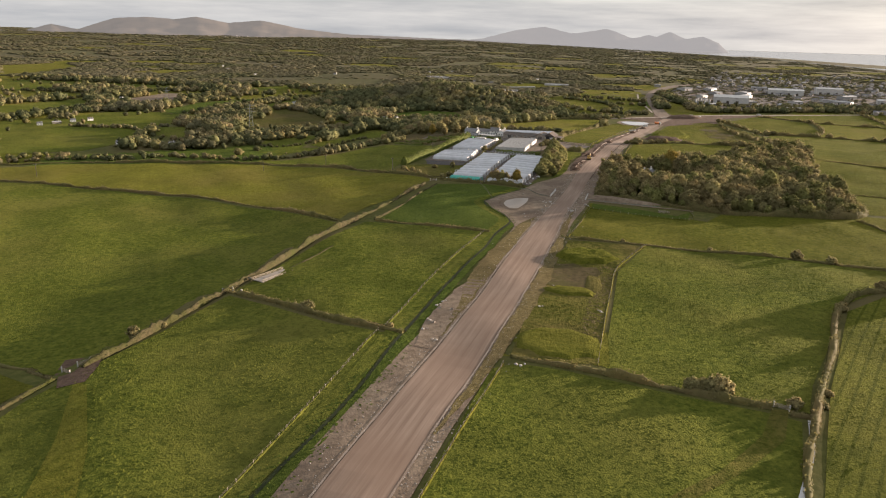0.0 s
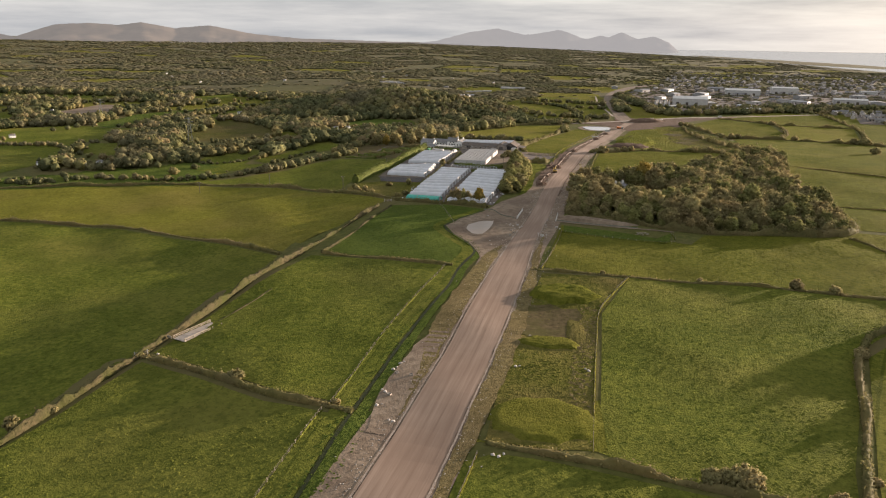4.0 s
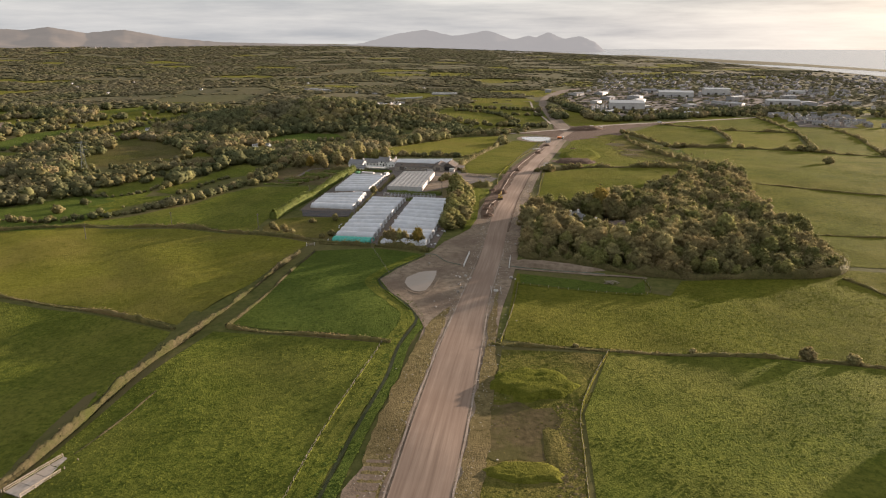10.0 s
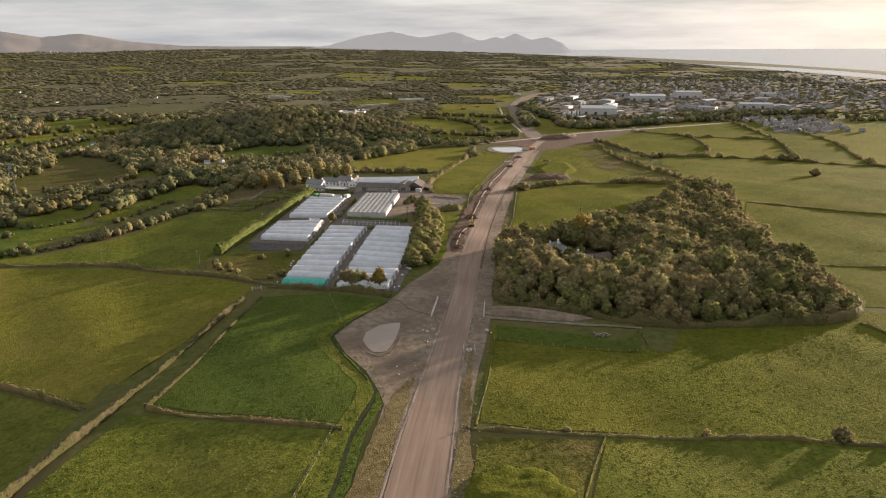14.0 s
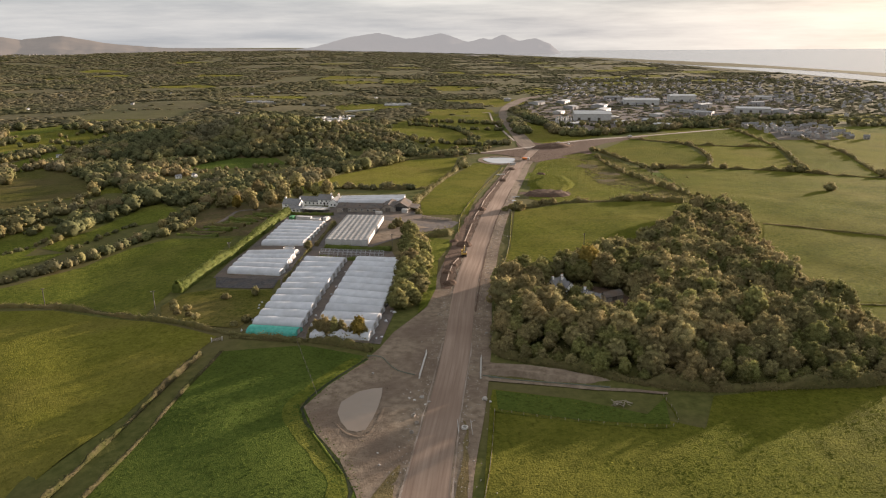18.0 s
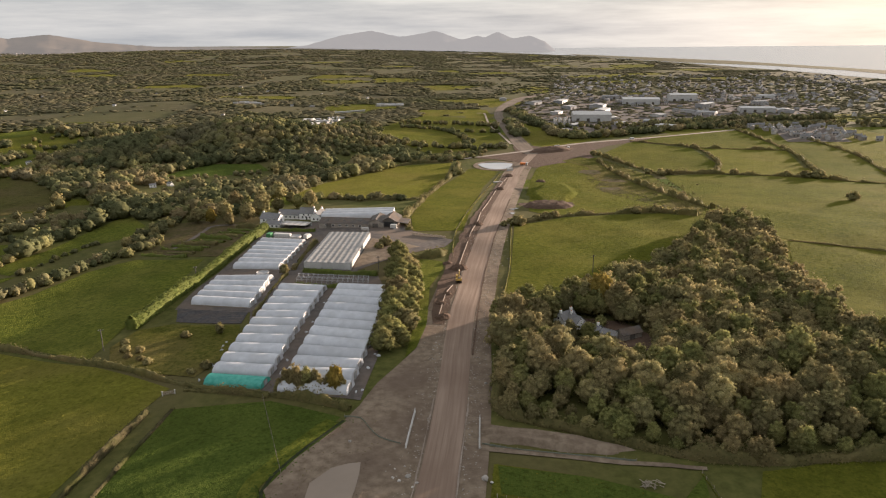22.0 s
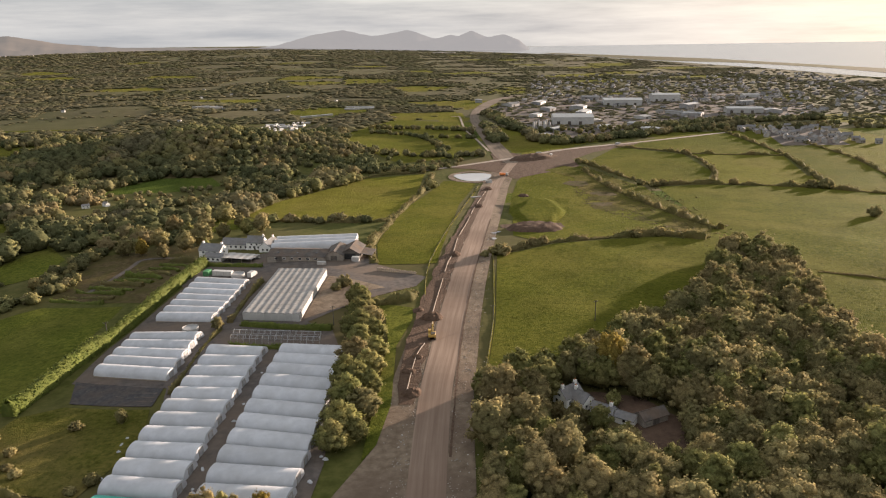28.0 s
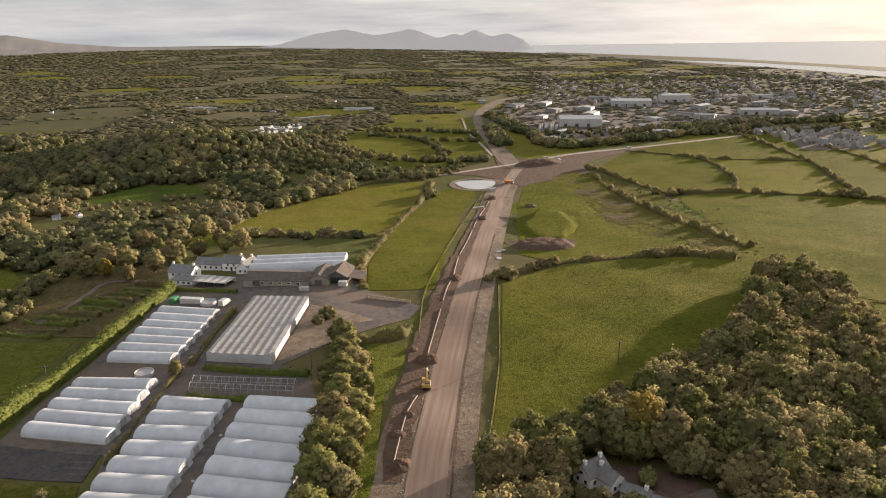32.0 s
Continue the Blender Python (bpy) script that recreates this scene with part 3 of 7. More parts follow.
def crown_arrays(seed, width, height, base, lobes, leaves, leaf, tall=0.0, core=(0.5, 0.76), loose=0.55, big=1.0, fleck=0.24):
    """Corners, quads and triangles of a lumpy crown: lobes with leaf clumps on them."""
    r = np.random.default_rng(seed)
    V, Q, T, N, nv = [], [], [], [], 0
    mid = np.array([0, 0, base + (height - base) * 0.4])
    def soft(p, d):                     # shading direction: outwards from lobe and crown
        out = p - mid
        out = d * 0.9 + 0.5 * out / (np.linalg.norm(out, axis=1)[:, None] + 1e-9) + r.normal(0, fleck, p.shape)
        return out / (np.linalg.norm(out, axis=1)[:, None] + 1e-9)
    iv, it = ICO2 if leaves > 4 else ICO1
    body = iv * r.uniform(0.78, 1.08, (len(iv), 1)) * np.array([width * 0.43, width * 0.43, (height - base) * 0.46]) + np.array([0, 0, base + (height - base) * 0.44])
    V.append(body); N.append(soft(body, iv)); T.append(it + nv); nv += len(body)
    for i in range(lobes):
        ang = 2.4 * i + r.uniform(0, 0.6)
        up = -0.42 + 1.40 * (i + 0.5) / lobes + r.normal(0, 0.06)       # height on a rounded dome
        up = min(0.98, max(-0.5, up))
        ring = math.sqrt(1 - up * up) * r.uniform(0.70, 1.28)
        lr = big * width * 0.5 * r.uniform(0.22, 0.40) * (1.0 - 0.15 * up)
        c = np.array([math.cos(ang) * ring * (width * 0.5 - lr * 0.6), math.sin(ang) * ring * (width * 0.5 - lr * 0.6), base + (height - base) * (0.42 + 0.50 * up * r.uniform(0.72, 1.22))])
        iv, it = ICO1
        vv = iv * lr * r.uniform(*core, (len(iv), 1)) * np.array([1, 1, 0.85 + tall]) + c
        V.append(vv); N.append(soft(vv, iv)); T.append(it + nv); nv += len(vv)
        n = leaves - int(leaves * loose)
        d = r.normal(0, 1, (n, 3)); d[:, 2] = d[:, 2] * 0.9 + 0.25
        d /= np.linalg.norm(d, axis=1)[:, None]
        cen = c + d * lr * r.uniform(0.62, 1.20, (n, 1)) ** 0.8 * np.array([1, 1, 0.9 + tall])
        qv, qf = leaf_quads(cen, d, leaf, r)
        V.append(qv); N.append(np.repeat(soft(cen, d), 4, 0)); Q.append(qf + nv); nv += len(qv)
    n = int(lobes * leaves * loose)
    if n:                               # loose sprays over the whole crown
        d = r.normal(0, 1, (n, 3)); d[:, 2] = d[:, 2] * 0.9 + 0.3
        d /= np.linalg.norm(d, axis=1)[:, None]
        ragged = 0.90 + 0.42 * np.sin(d[:, :1] * 5 + seed) * np.sin(d[:, 1:2] * 4.4 + 2 * seed) * np.cos(d[:, 2:] * 5 + seed) + 0.10 * np.sin(d[:, :1] * 13 + seed) * np.sin(d[:, 1:2] * 12)
        cen = d * ragged * r.uniform(0.72, 1.06, (n, 1)) * np.array([width * 0.5, width * 0.5, (height - base) * 0.56]) + np.array([0, 0, base + (height - base) * 0.45])
        qv, qf = leaf_quads(cen, d * 0.8 + np.array([0, 0, 0.3]), leaf, r)
        V.append(qv); N.append(np.repeat(soft(cen, d), 4, 0)); Q.append(qf + nv); nv += len(qv)
    return np.concatenate(V), np.concatenate(T), np.concatenate(Q), np.concatenate(N)


def mixed_mesh(name, V, T, Q, N, material):
    me = bpy.data.meshes.new(name)
    me.vertices.add(len(V))
    me.vertices.foreach_set("co", V.astype(np.float32).ravel())
    me.loops.add(T.size + Q.size)
    me.loops.foreach_set("vertex_index", np.concatenate([T.ravel(), Q.ravel()]).astype(np.int32))
    me.polygons.add(len(T) + len(Q))
    me.polygons.foreach_set("loop_start", np.concatenate([np.arange(len(T)) * 3, T.size + np.arange(len(Q)) * 4]).astype(np.int32))
    me.polygons.foreach_set("loop_total", np.concatenate([np.full(len(T), 3), np.full(len(Q), 4)]).astype(np.int32))
    me.polygons.foreach_set("use_smooth", np.ones(len(T) + len(Q), bool))
    me.update(calc_edges=True)
    me.normals_split_custom_set_from_vertices(N.astype(np.float32))
    me.materials.append(material)
    return me


def trunk_mesh(name, height, radius, seed):
    r = random.Random(seed)
    bm = bmesh.new()
    top = Vector((r.uniform(-.3, .3), r.uniform(-.3, .3), height * 0.55))
    def limb(p, q, r0, r1, sides=6):
        p, q = Vector(p), Vector(q)
        d = (q - p).normalized(); a = d.orthogonal().normalized(); b = d.cross(a)
        A = [bm.verts.new(p + (a * math.cos(2 * math.pi * i / sides) + b * math.sin(2 * math.pi * i / sides)) * r0) for i in range(sides)]
        B = [bm.verts.new(q + (a * math.cos(2 * math.pi * i / sides) + b * math.sin(2 * math.pi * i / sides)) * r1) for i in range(sides)]
        for i in range(sides):
            bm.faces.new((A[i], A[(i + 1) % sides], B[(i + 1) % sides], B[i]))
    limb((0, 0, -0.4), (0, 0, 0.5), radius * 1.5, radius)
    limb((0, 0, 0.5), top, radius, radius * 0.6)
    for k in range(5):
        a = 1.26 * k + r.uniform(0, 0.8)
        s = top * r.uniform(0.6, 1.0)
        limb(s, s + Vector((math.cos(a), math.sin(a), 1.1)) * height * 0.22, radius * 0.45, radius * 0.12, 5)
    me = bpy.data.meshes.new(name)
    bm.to_mesh(me); bm.free()
    me.materials.append(M_BARK)
    return me


TREES = []          # crown mesh, trunk mesh
for k in range(9):
    w, h = [(5.6, 8.5), (6.8, 9), (5.4, 10), (7.4, 10.5), (6.4, 8), (8.2, 11), (5.2, 7.5), (6.6, 11), (6, 10.5)][k]
    TREES.append((mixed_mesh("crown", *crown_arrays(40 + k, w * 1.12, h, h * 0.06, 30, 84, 0.20, core=(0.72, 1.0), loose=0.4, fleck=0.16), (M_LEAF, M_LEAF, M_LEAF_GREEN, M_LEAF, M_LEAF_GREEN, M_LEAF, M_LEAF, M_LEAF_GREEN, M_LEAF_GOLD)[k]), trunk_mesh("trunk", h, 0.22, k)))
BUSHES = [mixed_mesh("bush", *crown_arrays(80 + k, 4.2, 3.2, 0.0, 18, 60, 0.16, core=(0.75, 1.0), fleck=0.16), M_LEAF) for k in range(4)]


def tree(x, y, k, size=1.0, label="autumn tree with a browning green crown", group="", name="tree", slim=1.0):
    e = thing(name, x, y, tz(x, y), rz=(x * 37 + y * 11) % 360, label=label, category="tree", group=group)
    e.scale = (size * slim, size * slim, size * (0.92 + 0.16 * ((x * 7.3 + y * 3.1) % 1)))
    for nm, me in zip(("crown", "trunk"), TREES[k % len(TREES)]):
        o = new(nm, me)
        o.parent = e
    return e


def bush(x, y, k, size=1.0, label="rounded scrubby bush in a field hedge", group="", sink=0.2):
    o = new("bush", BUSHES[k % len(BUSHES)])
    o.matrix_world = pose(x, y, tz(x, y) - sink, 0, 0, (x * 53) % 360) @ Matrix.Diagonal((size, size, size, 1))
    return tagged(o, label, "bush", group)


def hedge(pts, width, height, material=None, label="low field hedge on a bank", density=9, leaf=0.22, name="hedge", core=0.72, bank=None, rough=0.45, seed=1):
    """A hedge along a line: an uneven core with leaf clumps all over it."""
    r = np.random.default_rng(seed + int(abs(pts[0][0] * 13 + pts[0][1] * 7)))
    q = smooth_line(pts, 1.4)
    d = np.gradient(q[:, :2], axis=0)
    d /= np.linalg.norm(d, axis=1)[:, None] + 1e-9
    nr = np.stack([d[:, 1], -d[:, 0]], 1)
    n = len(q)
    lump = np.clip(1 + rough * np.convolve(r.normal(0, 1, n + 6), np.ones(7) / 7 ** 0.5, "valid")[:n], 0.35, 2.0)
    zz = terrain(q[:, 0], q[:, 1])
    prof = [(-0.5, -0.25), (-0.46, 0.45), (-0.28, 0.85), (0.0, 1.0), (0.28, 0.85), (0.46, 0.45), (0.5, -0.25)]
    rows = []
    for a, b in prof:
        j = 1 + r.normal(0, 0.10, n)
        p = q[:, :2] + nr * (a * width * core * (0.7 + 0.3 * lump) * j)[:, None]
        rows.append(np.concatenate([p, (zz + b * height * core * lump * j)[:, None]], 1))
    V = np.stack(rows, 1).reshape(-1, 3)
    k = len(prof)
    i0 = (np.arange(n - 1)[:, None] * k + np.arange(k - 1)[None, :]).ravel()
    Q = np.stack([i0, i0 + k, i0 + k + 1, i0 + 1], 1)
    for s in (0, (n - 1) * k):
        Q = np.concatenate([Q, np.array([[s, s + 1, s + 5, s + 6], [s + 1, s + 2, s + 4, s + 5]])])
    m = int(n * density * 1.4)
    ix = r.integers(0, n, m)
    ph = r.uniform(-0.15 * math.pi, 1.15 * math.pi, m)
    rad = r.uniform(0.75, 1.08, m)
    lat = np.cos(ph) * width * 0.5 * rad * (0.7 + 0.3 * lump[ix])
    hz = np.clip(np.sin(ph), -0.1, 1) ** 1 * height * rad * lump[ix]
    cen = np.concatenate([q[ix, :2] + nr[ix] * lat[:, None] + d[ix] * r.uniform(-0.8, 0.8, (m, 1)), (zz[ix] + hz)[:, None]], 1)
    nn = np.concatenate([nr[ix] * np.cos(ph)[:, None], np.sin(ph)[:, None] + 0.2], 1)
    lv, lf = leaf_quads(cen, nn, leaf, r)
    ob = new(name, array_mesh(name, np.concatenate([V, lv]), np.concatenate([Q, lf + len(V)]), material or M_HEDGE))
    return tagged(ob, label, "hedge")


def stamp_wood(name, spots, sets, material, label, category="woodland", squash=1.0, wide=1.0):
    """Many trees joined into one piece of woodland. spots: rows of x, y, z, size, turn, kind."""
    Vs, Ts, Qs, Ns, nv = [], [], [], [], 0
    for x, y, z, s, a, k in spots:
        V, T, Q, N = sets[int(k) % len(sets)]
        c, sn = math.cos(a) * s * wide, math.sin(a) * s * wide
        W = np.stack([V[:, 0] * c - V[:, 1] * sn + x, V[:, 0] * sn + V[:, 1] * c + y, V[:, 2] * s * squash + z], 1)
        ca, sa = math.cos(a), math.sin(a)
        M = np.stack([N[:, 0] * ca - N[:, 1] * sa, N[:, 0] * sa + N[:, 1] * ca, N[:, 2] * wide / squash], 1)
        Ns.append(M / np.maximum(np.linalg.norm(M, axis=1, keepdims=True), 1e-6))
        Vs.append(W); Ts.append(T + nv); Qs.append(Q + nv); nv += len(V)
    me = mixed_mesh(name, np.concatenate(Vs), np.concatenate(Ts), np.concatenate(Qs), np.concatenate(Ns), material)
    return tagged(new(name, me), label, category, kind="stuff")


def inside(x, y, poly):
    c = False
    for (x0, y0), (x1, y1) in zip(poly, poly[1:] + poly[:1]):
        if (y0 > y) != (y1 > y) and x < (x1 - x0) * (y - y0) / (y1 - y0) + x0:
            c = not c
    return c


# hedges, banks and walls of the fields
WALLED = "low mossy stone-faced bank beside a farm track"
hedge([(-143.7, 145), (-141, 164)], 2.0, 1.2, M_BANK, WALLED, leaf=0.16)
hedge([(-137.5, 171), (-131, 205), (-126.3, 238), (-121, 277), (-118.5, 304), (-110.6, 348), (-101, 398), (-94, 441)], 2.0, 2.8, M_BANK, WALLED, leaf=0.16, density=10)
hedge([(-100.4, 350), (-93.7, 388), (-86.8, 442)], 1.6, 1.0, M_BANK, WALLED, leaf=0.16)
hedge([(-143, 144), (-134, 60), (-128, -60)], 2.0, 1.2, M_BANK, WALLED, leaf=0.16)
hedge([(-145, 168), (-157, 173), (-171, 175.5), (-300, 180), (-400, 176)], 2.0, 1.3)
hedge([(-122, 355), (-171, 379), (-226, 397), (-287, 402), (-333, 405), (-450, 406)], 2.2, 1.7)
hedge([(-58, 446), (-90, 459), (-126, 481), (-176, 504), (-231, 514), (-290, 500), (-360, 476), (-450, 430)], 2.4, 1.9)
hedge([(-100, 349), (-83, 341.5), (-61, 336), (-39, 331)], 1.8, 1.3)
hedge([(-125, 238), (-100, 227.5), (-74.5, 213.8), (-55.8, 208), (-50, 206)], 2.6, 1.8, density=11)
hedge([(-15, 196), (0, 192.8), (15.6, 190), (30, 185.8), (44, 182.5), (53, 181)], 2.6, 2.0, density=11)
hedge([(57, 178), (63, 177.5)], 1.6, 1.1)
hedge([(40, 60), (52, 142), (61, 172), (68.7, 194), (80, 223), (94, 262), (117, 285.5), (190, 301), (330, 308)], 2.4, 2.6, density=13, rough=0.7)
hedge([(-5, 330.5), (20, 326), (45, 324.5), (72, 323.5), (92, 321), (107, 319.5), (127, 315), (250, 302), (380, 296)], 1.9, 1.3)
hedge([(144, 402), (150, 388), (158, 360), (175, 300)], 1.8, 1.4)
hedge([(152, 473), (195, 470), (300, 464), (420, 456)], 1.6, 0.8)
hedge([(185, 603), (252, 569), (340, 540), (430, 520)], 1.8, 0.9)

SCRUBBY = "tall overgrown field hedge with round bushes"
for k, pts in enumerate((
        [(172, 968), (194, 876), (200, 858)], [(200, 856), (243, 857), (314, 826), (360, 782), (530, 702)], [(230, 1058), (282, 1003), (272, 911), (247, 858)],
        [(282, 1003), (371, 979)], [(388, 1160), (372, 979), (326, 826)], [(432, 1052), (424, 942), (370, 780)], [(45, 652), (60, 660), (78, 669), (107, 676), (140, 678), (160, 667)],
        [(-90, 765), (-60, 752), (-21, 742), (-6, 757), (6, 812), (16, 855), (30, 935)], [(-16, 642), (-18, 679), (-12, 715), (-5, 757)], [(-104, 785), (-88, 838), (-28, 923), (22, 938)])):
    hedge(pts, 4.6, 2.5, label=SCRUBBY, density=14, leaf=0.36, rough=0.8, seed=k)


def tufts(pts, per_m2, material, label, seed, size=1.0):
    """Tussocks all over a piece of grass: low ragged cones that throw long shadows under a low sun."""
    r = np.random.default_rng(seed)
    p = np.array(pts, float)
    lo, hi = p.min(0), p.max(0)
    n = int((hi[0] - lo[0]) * (hi[1] - lo[1]) * per_m2)
    x, y = r.uniform(lo[0], hi[0], n), r.uniform(lo[1], hi[1], n)
    clump = np.sin(x * 0.31 + 1.7 * np.sin(y * 0.19)) * np.sin(y * 0.27 + 1.3 * np.sin(x * 0.23))
    keep = r.random(n) < 0.55 + 0.45 * clump
    ok = np.zeros(n, bool)
    for (x0, y0), (x1, y1) in zip(pts, list(pts[1:]) + [pts[0]]):
        if y0 != y1:
            ok ^= ((y0 > y) != (y1 > y)) & (x < (x1 - x0) * (y - y0) / (y1 - y0) + x0)
    x, y = x[keep & ok], y[keep & ok]
    n = len(x)
    rad, tall = r.uniform(0.20, 0.60, n) * size, r.uniform(0.08, 0.24, n) * size
    z = terrain(x, y) + 0.12
    ang = r.uniform(0, 6.28, n)
    V = np.zeros((n, 5, 3))
    for k in range(4):
        a, g = ang + k * 1.571, rad * r.uniform(0.7, 1.3, n)
        V[:, k] = np.stack([x + np.cos(a) * g, y + np.sin(a) * g, z], 1)
    V[:, 4] = np.stack([x + r.normal(0, 0.12, n), y + r.normal(0, 0.12, n), z + tall], 1)
    F = (np.arange(n)[:, None, None] * 5 + np.array([[0, 1, 4], [1, 2, 4], [2, 3, 4], [3, 0, 4]])[None]).reshape(-1, 3)
    return tagged(new("grass_tufts", array_mesh("grass_tufts", V.reshape(-1, 3), F, material)), label, "grass", kind="stuff")


NEAR_GRASS = ((0, 0.30, M_GRASS_A), (1, 0.22, M_GRASS_B), (2, 0.20, M_GRASS_D), (3, 0.75, M_GRASS_A), (4, 0.85, M_GRASS_A), (5, 0.45, M_GRASS_C), (6, 0.85, M_GRASS_A), (7, 0.35, M_GRASS_E), (8, 0.85, M_GRASS_A), (9, 0.6, M_GRASS_B), (10, 0.30, M_GRASS_B), (12, 0.12, M_GRASS_B), (13, 0.08, M_GRASS_B))
for k, dens, m in NEAR_GRASS:
    tufts(FIELD_OUTLINES[k], dens, m, "tussocks of pasture grass", 60 + k)
# ---- the oak wood beside the road ----
WOOD = [(14, 430), (35, 417), (61, 403), (98, 402), (130, 403), (151, 416), (156, 450), (150, 480), (146, 505), (158, 555), (178, 608), (168, 640), (150, 632), (128, 588), (100, 560), (71, 538), (40, 514), (20, 506)]
CLEAR = [(37, 507), (39, 492), (48, 485.5), (55, 479), (56, 466), (63, 461), (72, 463), (75, 484), (68, 498), (56, 503)]
r_w = random.Random(5)
WOOD_SETS = [crown_arrays(40 + k, w * 1.1, h, h * 0.08, 24, 46, 0.27, core=(0.72, 1.0), loose=0.45, fleck=0.16) for k, (w, h) in enumerate([(6.2, 8.5), (7.2, 9.5), (6, 10), (7.5, 10.5), (6.4, 9)])]
wood_rest = []
yy = 405.0
while yy < 645:
    xx = 10.0
    while xx < 185:
        x, y = xx + r_w.uniform(-2.4, 2.4), yy + r_w.uniform(-2.4, 2.4)
        k, s = r_w.randrange(8), 1.06 * r_w.choice((0.72, 0.85, 0.95, 1.0, 1.08, 1.2)) * r_w.uniform(0.92, 1.08)
        front = float(np.interp(x, [14, 35, 61, 98, 130, 151], [430, 417, 403, 402, 403, 416]))
        s *= float(np.interp(y - front, [0, 8, 30], [0.62, 0.72, 1.0]))
        if math.hypot(x - 45, y - 476) < 15:      # younger trees in front of the house
            s *= 0.66
        if inside(x, y, WOOD) and not inside(x, y, CLEAR):
            if y < 465 and x < 128:
                tree(x, y, k, s, label="broadleaf tree turning brown in a dense wood", group="trees of the roadside wood")
            else:
                wood_rest.append((x, y, tz(x, y) - 0.4, s * 1.05, r_w.uniform(0, 6.28), k))
        xx += 5.9
    yy += 5.7
for j, (m, lab) in enumerate(((M_LEAF, "dense autumn wood of browning crowns"), (M_LEAF_GREEN, "green crowns scattered through the wood"), (M_LEAF, "ragged autumn crowns of the wood"))):
    stamp_wood("wood", wood_rest[j::3], WOOD_SETS, m, lab)

hedge([(14, 447), (13.5, 432), (34, 418.5), (61, 404.5), (98, 402.5), (130, 403.5), (151, 416), (156, 450)], 5.0, 3.4, M_HEDGE, "dense dark undergrowth along the wood's edge", density=34, leaf=0.24, name="undergrowth", rough=0.35)
hedge([(15, 447), (19, 480), (22, 506), (40, 515), (71, 539), (100, 561), (128, 589)], 4.0, 2.8, M_HEDGE, "dense dark undergrowth along the wood's edge", density=26, leaf=0.26, name="undergrowth", rough=0.35)

# ---- polytunnels ----
M_DARK = mat("dark_inside", (0.03, 0.03, 0.03), (0.05, 0.05, 0.05), 1.0)
M_DOORSHEET = mat("grey_door_sheet", (0.20, 0.20, 0.205), (0.34, 0.34, 0.34), 0.8, rough=0.6, vary=0.2)
M_GALV = mat("galvanised_tube", (0.35, 0.36, 0.37), (0.45, 0.46, 0.47), 2.0, rough=0.45, metal=0.7)
M_GREENNET = mat("green_net", (0.06, 0.31, 0.25), (0.11, 0.40, 0.33), 0.6, rough=0.7, translucent=0.2)
M_TIMBER = mat("weathered_timber", (0.22, 0.18, 0.14), (0.33, 0.28, 0.22), 2.0, rough=0.9, bump=0.3, bscale=8.0, bdist=0.02)


def polytunnel(x, y, z, rz, tilt, length, width, height, film, label, group):
    """A hooped tunnel; its axis runs along local x from the origin, its width along local y."""
    e = new("polytunnel")
    e.matrix_world = pose(x, y, z, 0, -tilt, rz)
    tagged(e, label, "polytunnel", group)
    seg, bays = 12, max(4, int(length / 2.2))
    def arc(i, grow=1.0):
        a = math.pi * i / seg
        return -math.cos(a) * width / 2 * grow, max(0.0, math.sin(a)) ** 0.8 * height * grow
    bm = bmesh.new()
    rows = []
    for b in range(bays * 2 + 1):
        g = 1.0 if b % 2 == 0 else 0.985
        rows.append([bm.verts.new((length * b / (bays * 2), *arc(i, g))) for i in range(seg + 1)])
    for p, q in zip(rows, rows[1:]):
        for i in range(seg):
            f = bm.faces.new((p[i], p[i + 1], q[i + 1], q[i]))
            f.smooth = True
    part("cover", bm, film, e)
    for s, nm in ((0.05, "end_wall"), (length - 0.05, "end_wall")):
        bm = bmesh.new()
        for ss_ in (0.0, 0.06):
            bm.faces.new([bm.verts.new((s + ss_, *arc(i, 0.98))) for i in range(seg + 1)])
        part(nm, bm, film, e)
    for s in (-0.03, length + 0.03):
        bm = bmesh.new()
        box(bm, s - 0.03, s + 0.03, -1.1, 1.1, 0.0, min(2.2, height * 0.8))
        part("doorway", bm, M_DOORSHEET, e, "grey sheeted door")
        bm = bmesh.new()
        box(bm, s - 0.06, s + 0.06, -1.2, -1.08, 0.0, min(2.3, height * 0.84)); box(bm, s - 0.06, s + 0.06, 1.08, 1.2, 0.0, min(2.3, height * 0.84)); box(bm, s - 0.06, s + 0.06, -1.2, 1.2, min(2.2, height * 0.8), min(2.3, height * 0.84))
        part("door_frame", bm, M_TIMBER, e)
    for sd in (-1, 1):
        bm = bmesh.new()
        box(bm, 0, length, sd * width / 2 - 0.06, sd * width / 2 + 0.06, -0.1, 0.28)
        part("base_rail", bm, M_TIMBER, e)
    return e


def tunnel_row(near, far, length, rz, count_, width, height, group, green_first=False):
    """A row of tunnels whose west ends step from near to far."""
    first = None
    for k in range(count_):
        t = (k + 0.5) / count_
        x, y = near[0] + (far[0] - near[0]) * t, near[1] + (far[1] - near[1]) * t
        a = radians(rz)
        x2, y2 = x + math.cos(a) * length, y + math.sin(a) * length
        z1, z2 = tz(x, y) + 0.1, tz(x2, y2) + 0.1
        tilt = math.degrees(math.atan2(z2 - z1, length))
        if k == 0 and green_first:
            polytunnel(x, y, z1, rz, tilt, length, width, height * 0.8, M_GREENNET, "low tunnel covered with teal shade net", group)
            continue
        lab = "white plastic-covered polytunnel with dirty seams"
        if first is None:
            first = polytunnel(x, y, z1, rz, tilt, length, width, height, M_FILM, lab, group)
        else:
            copy_thing(first, pose(x, y, z1, 0, -tilt, rz))


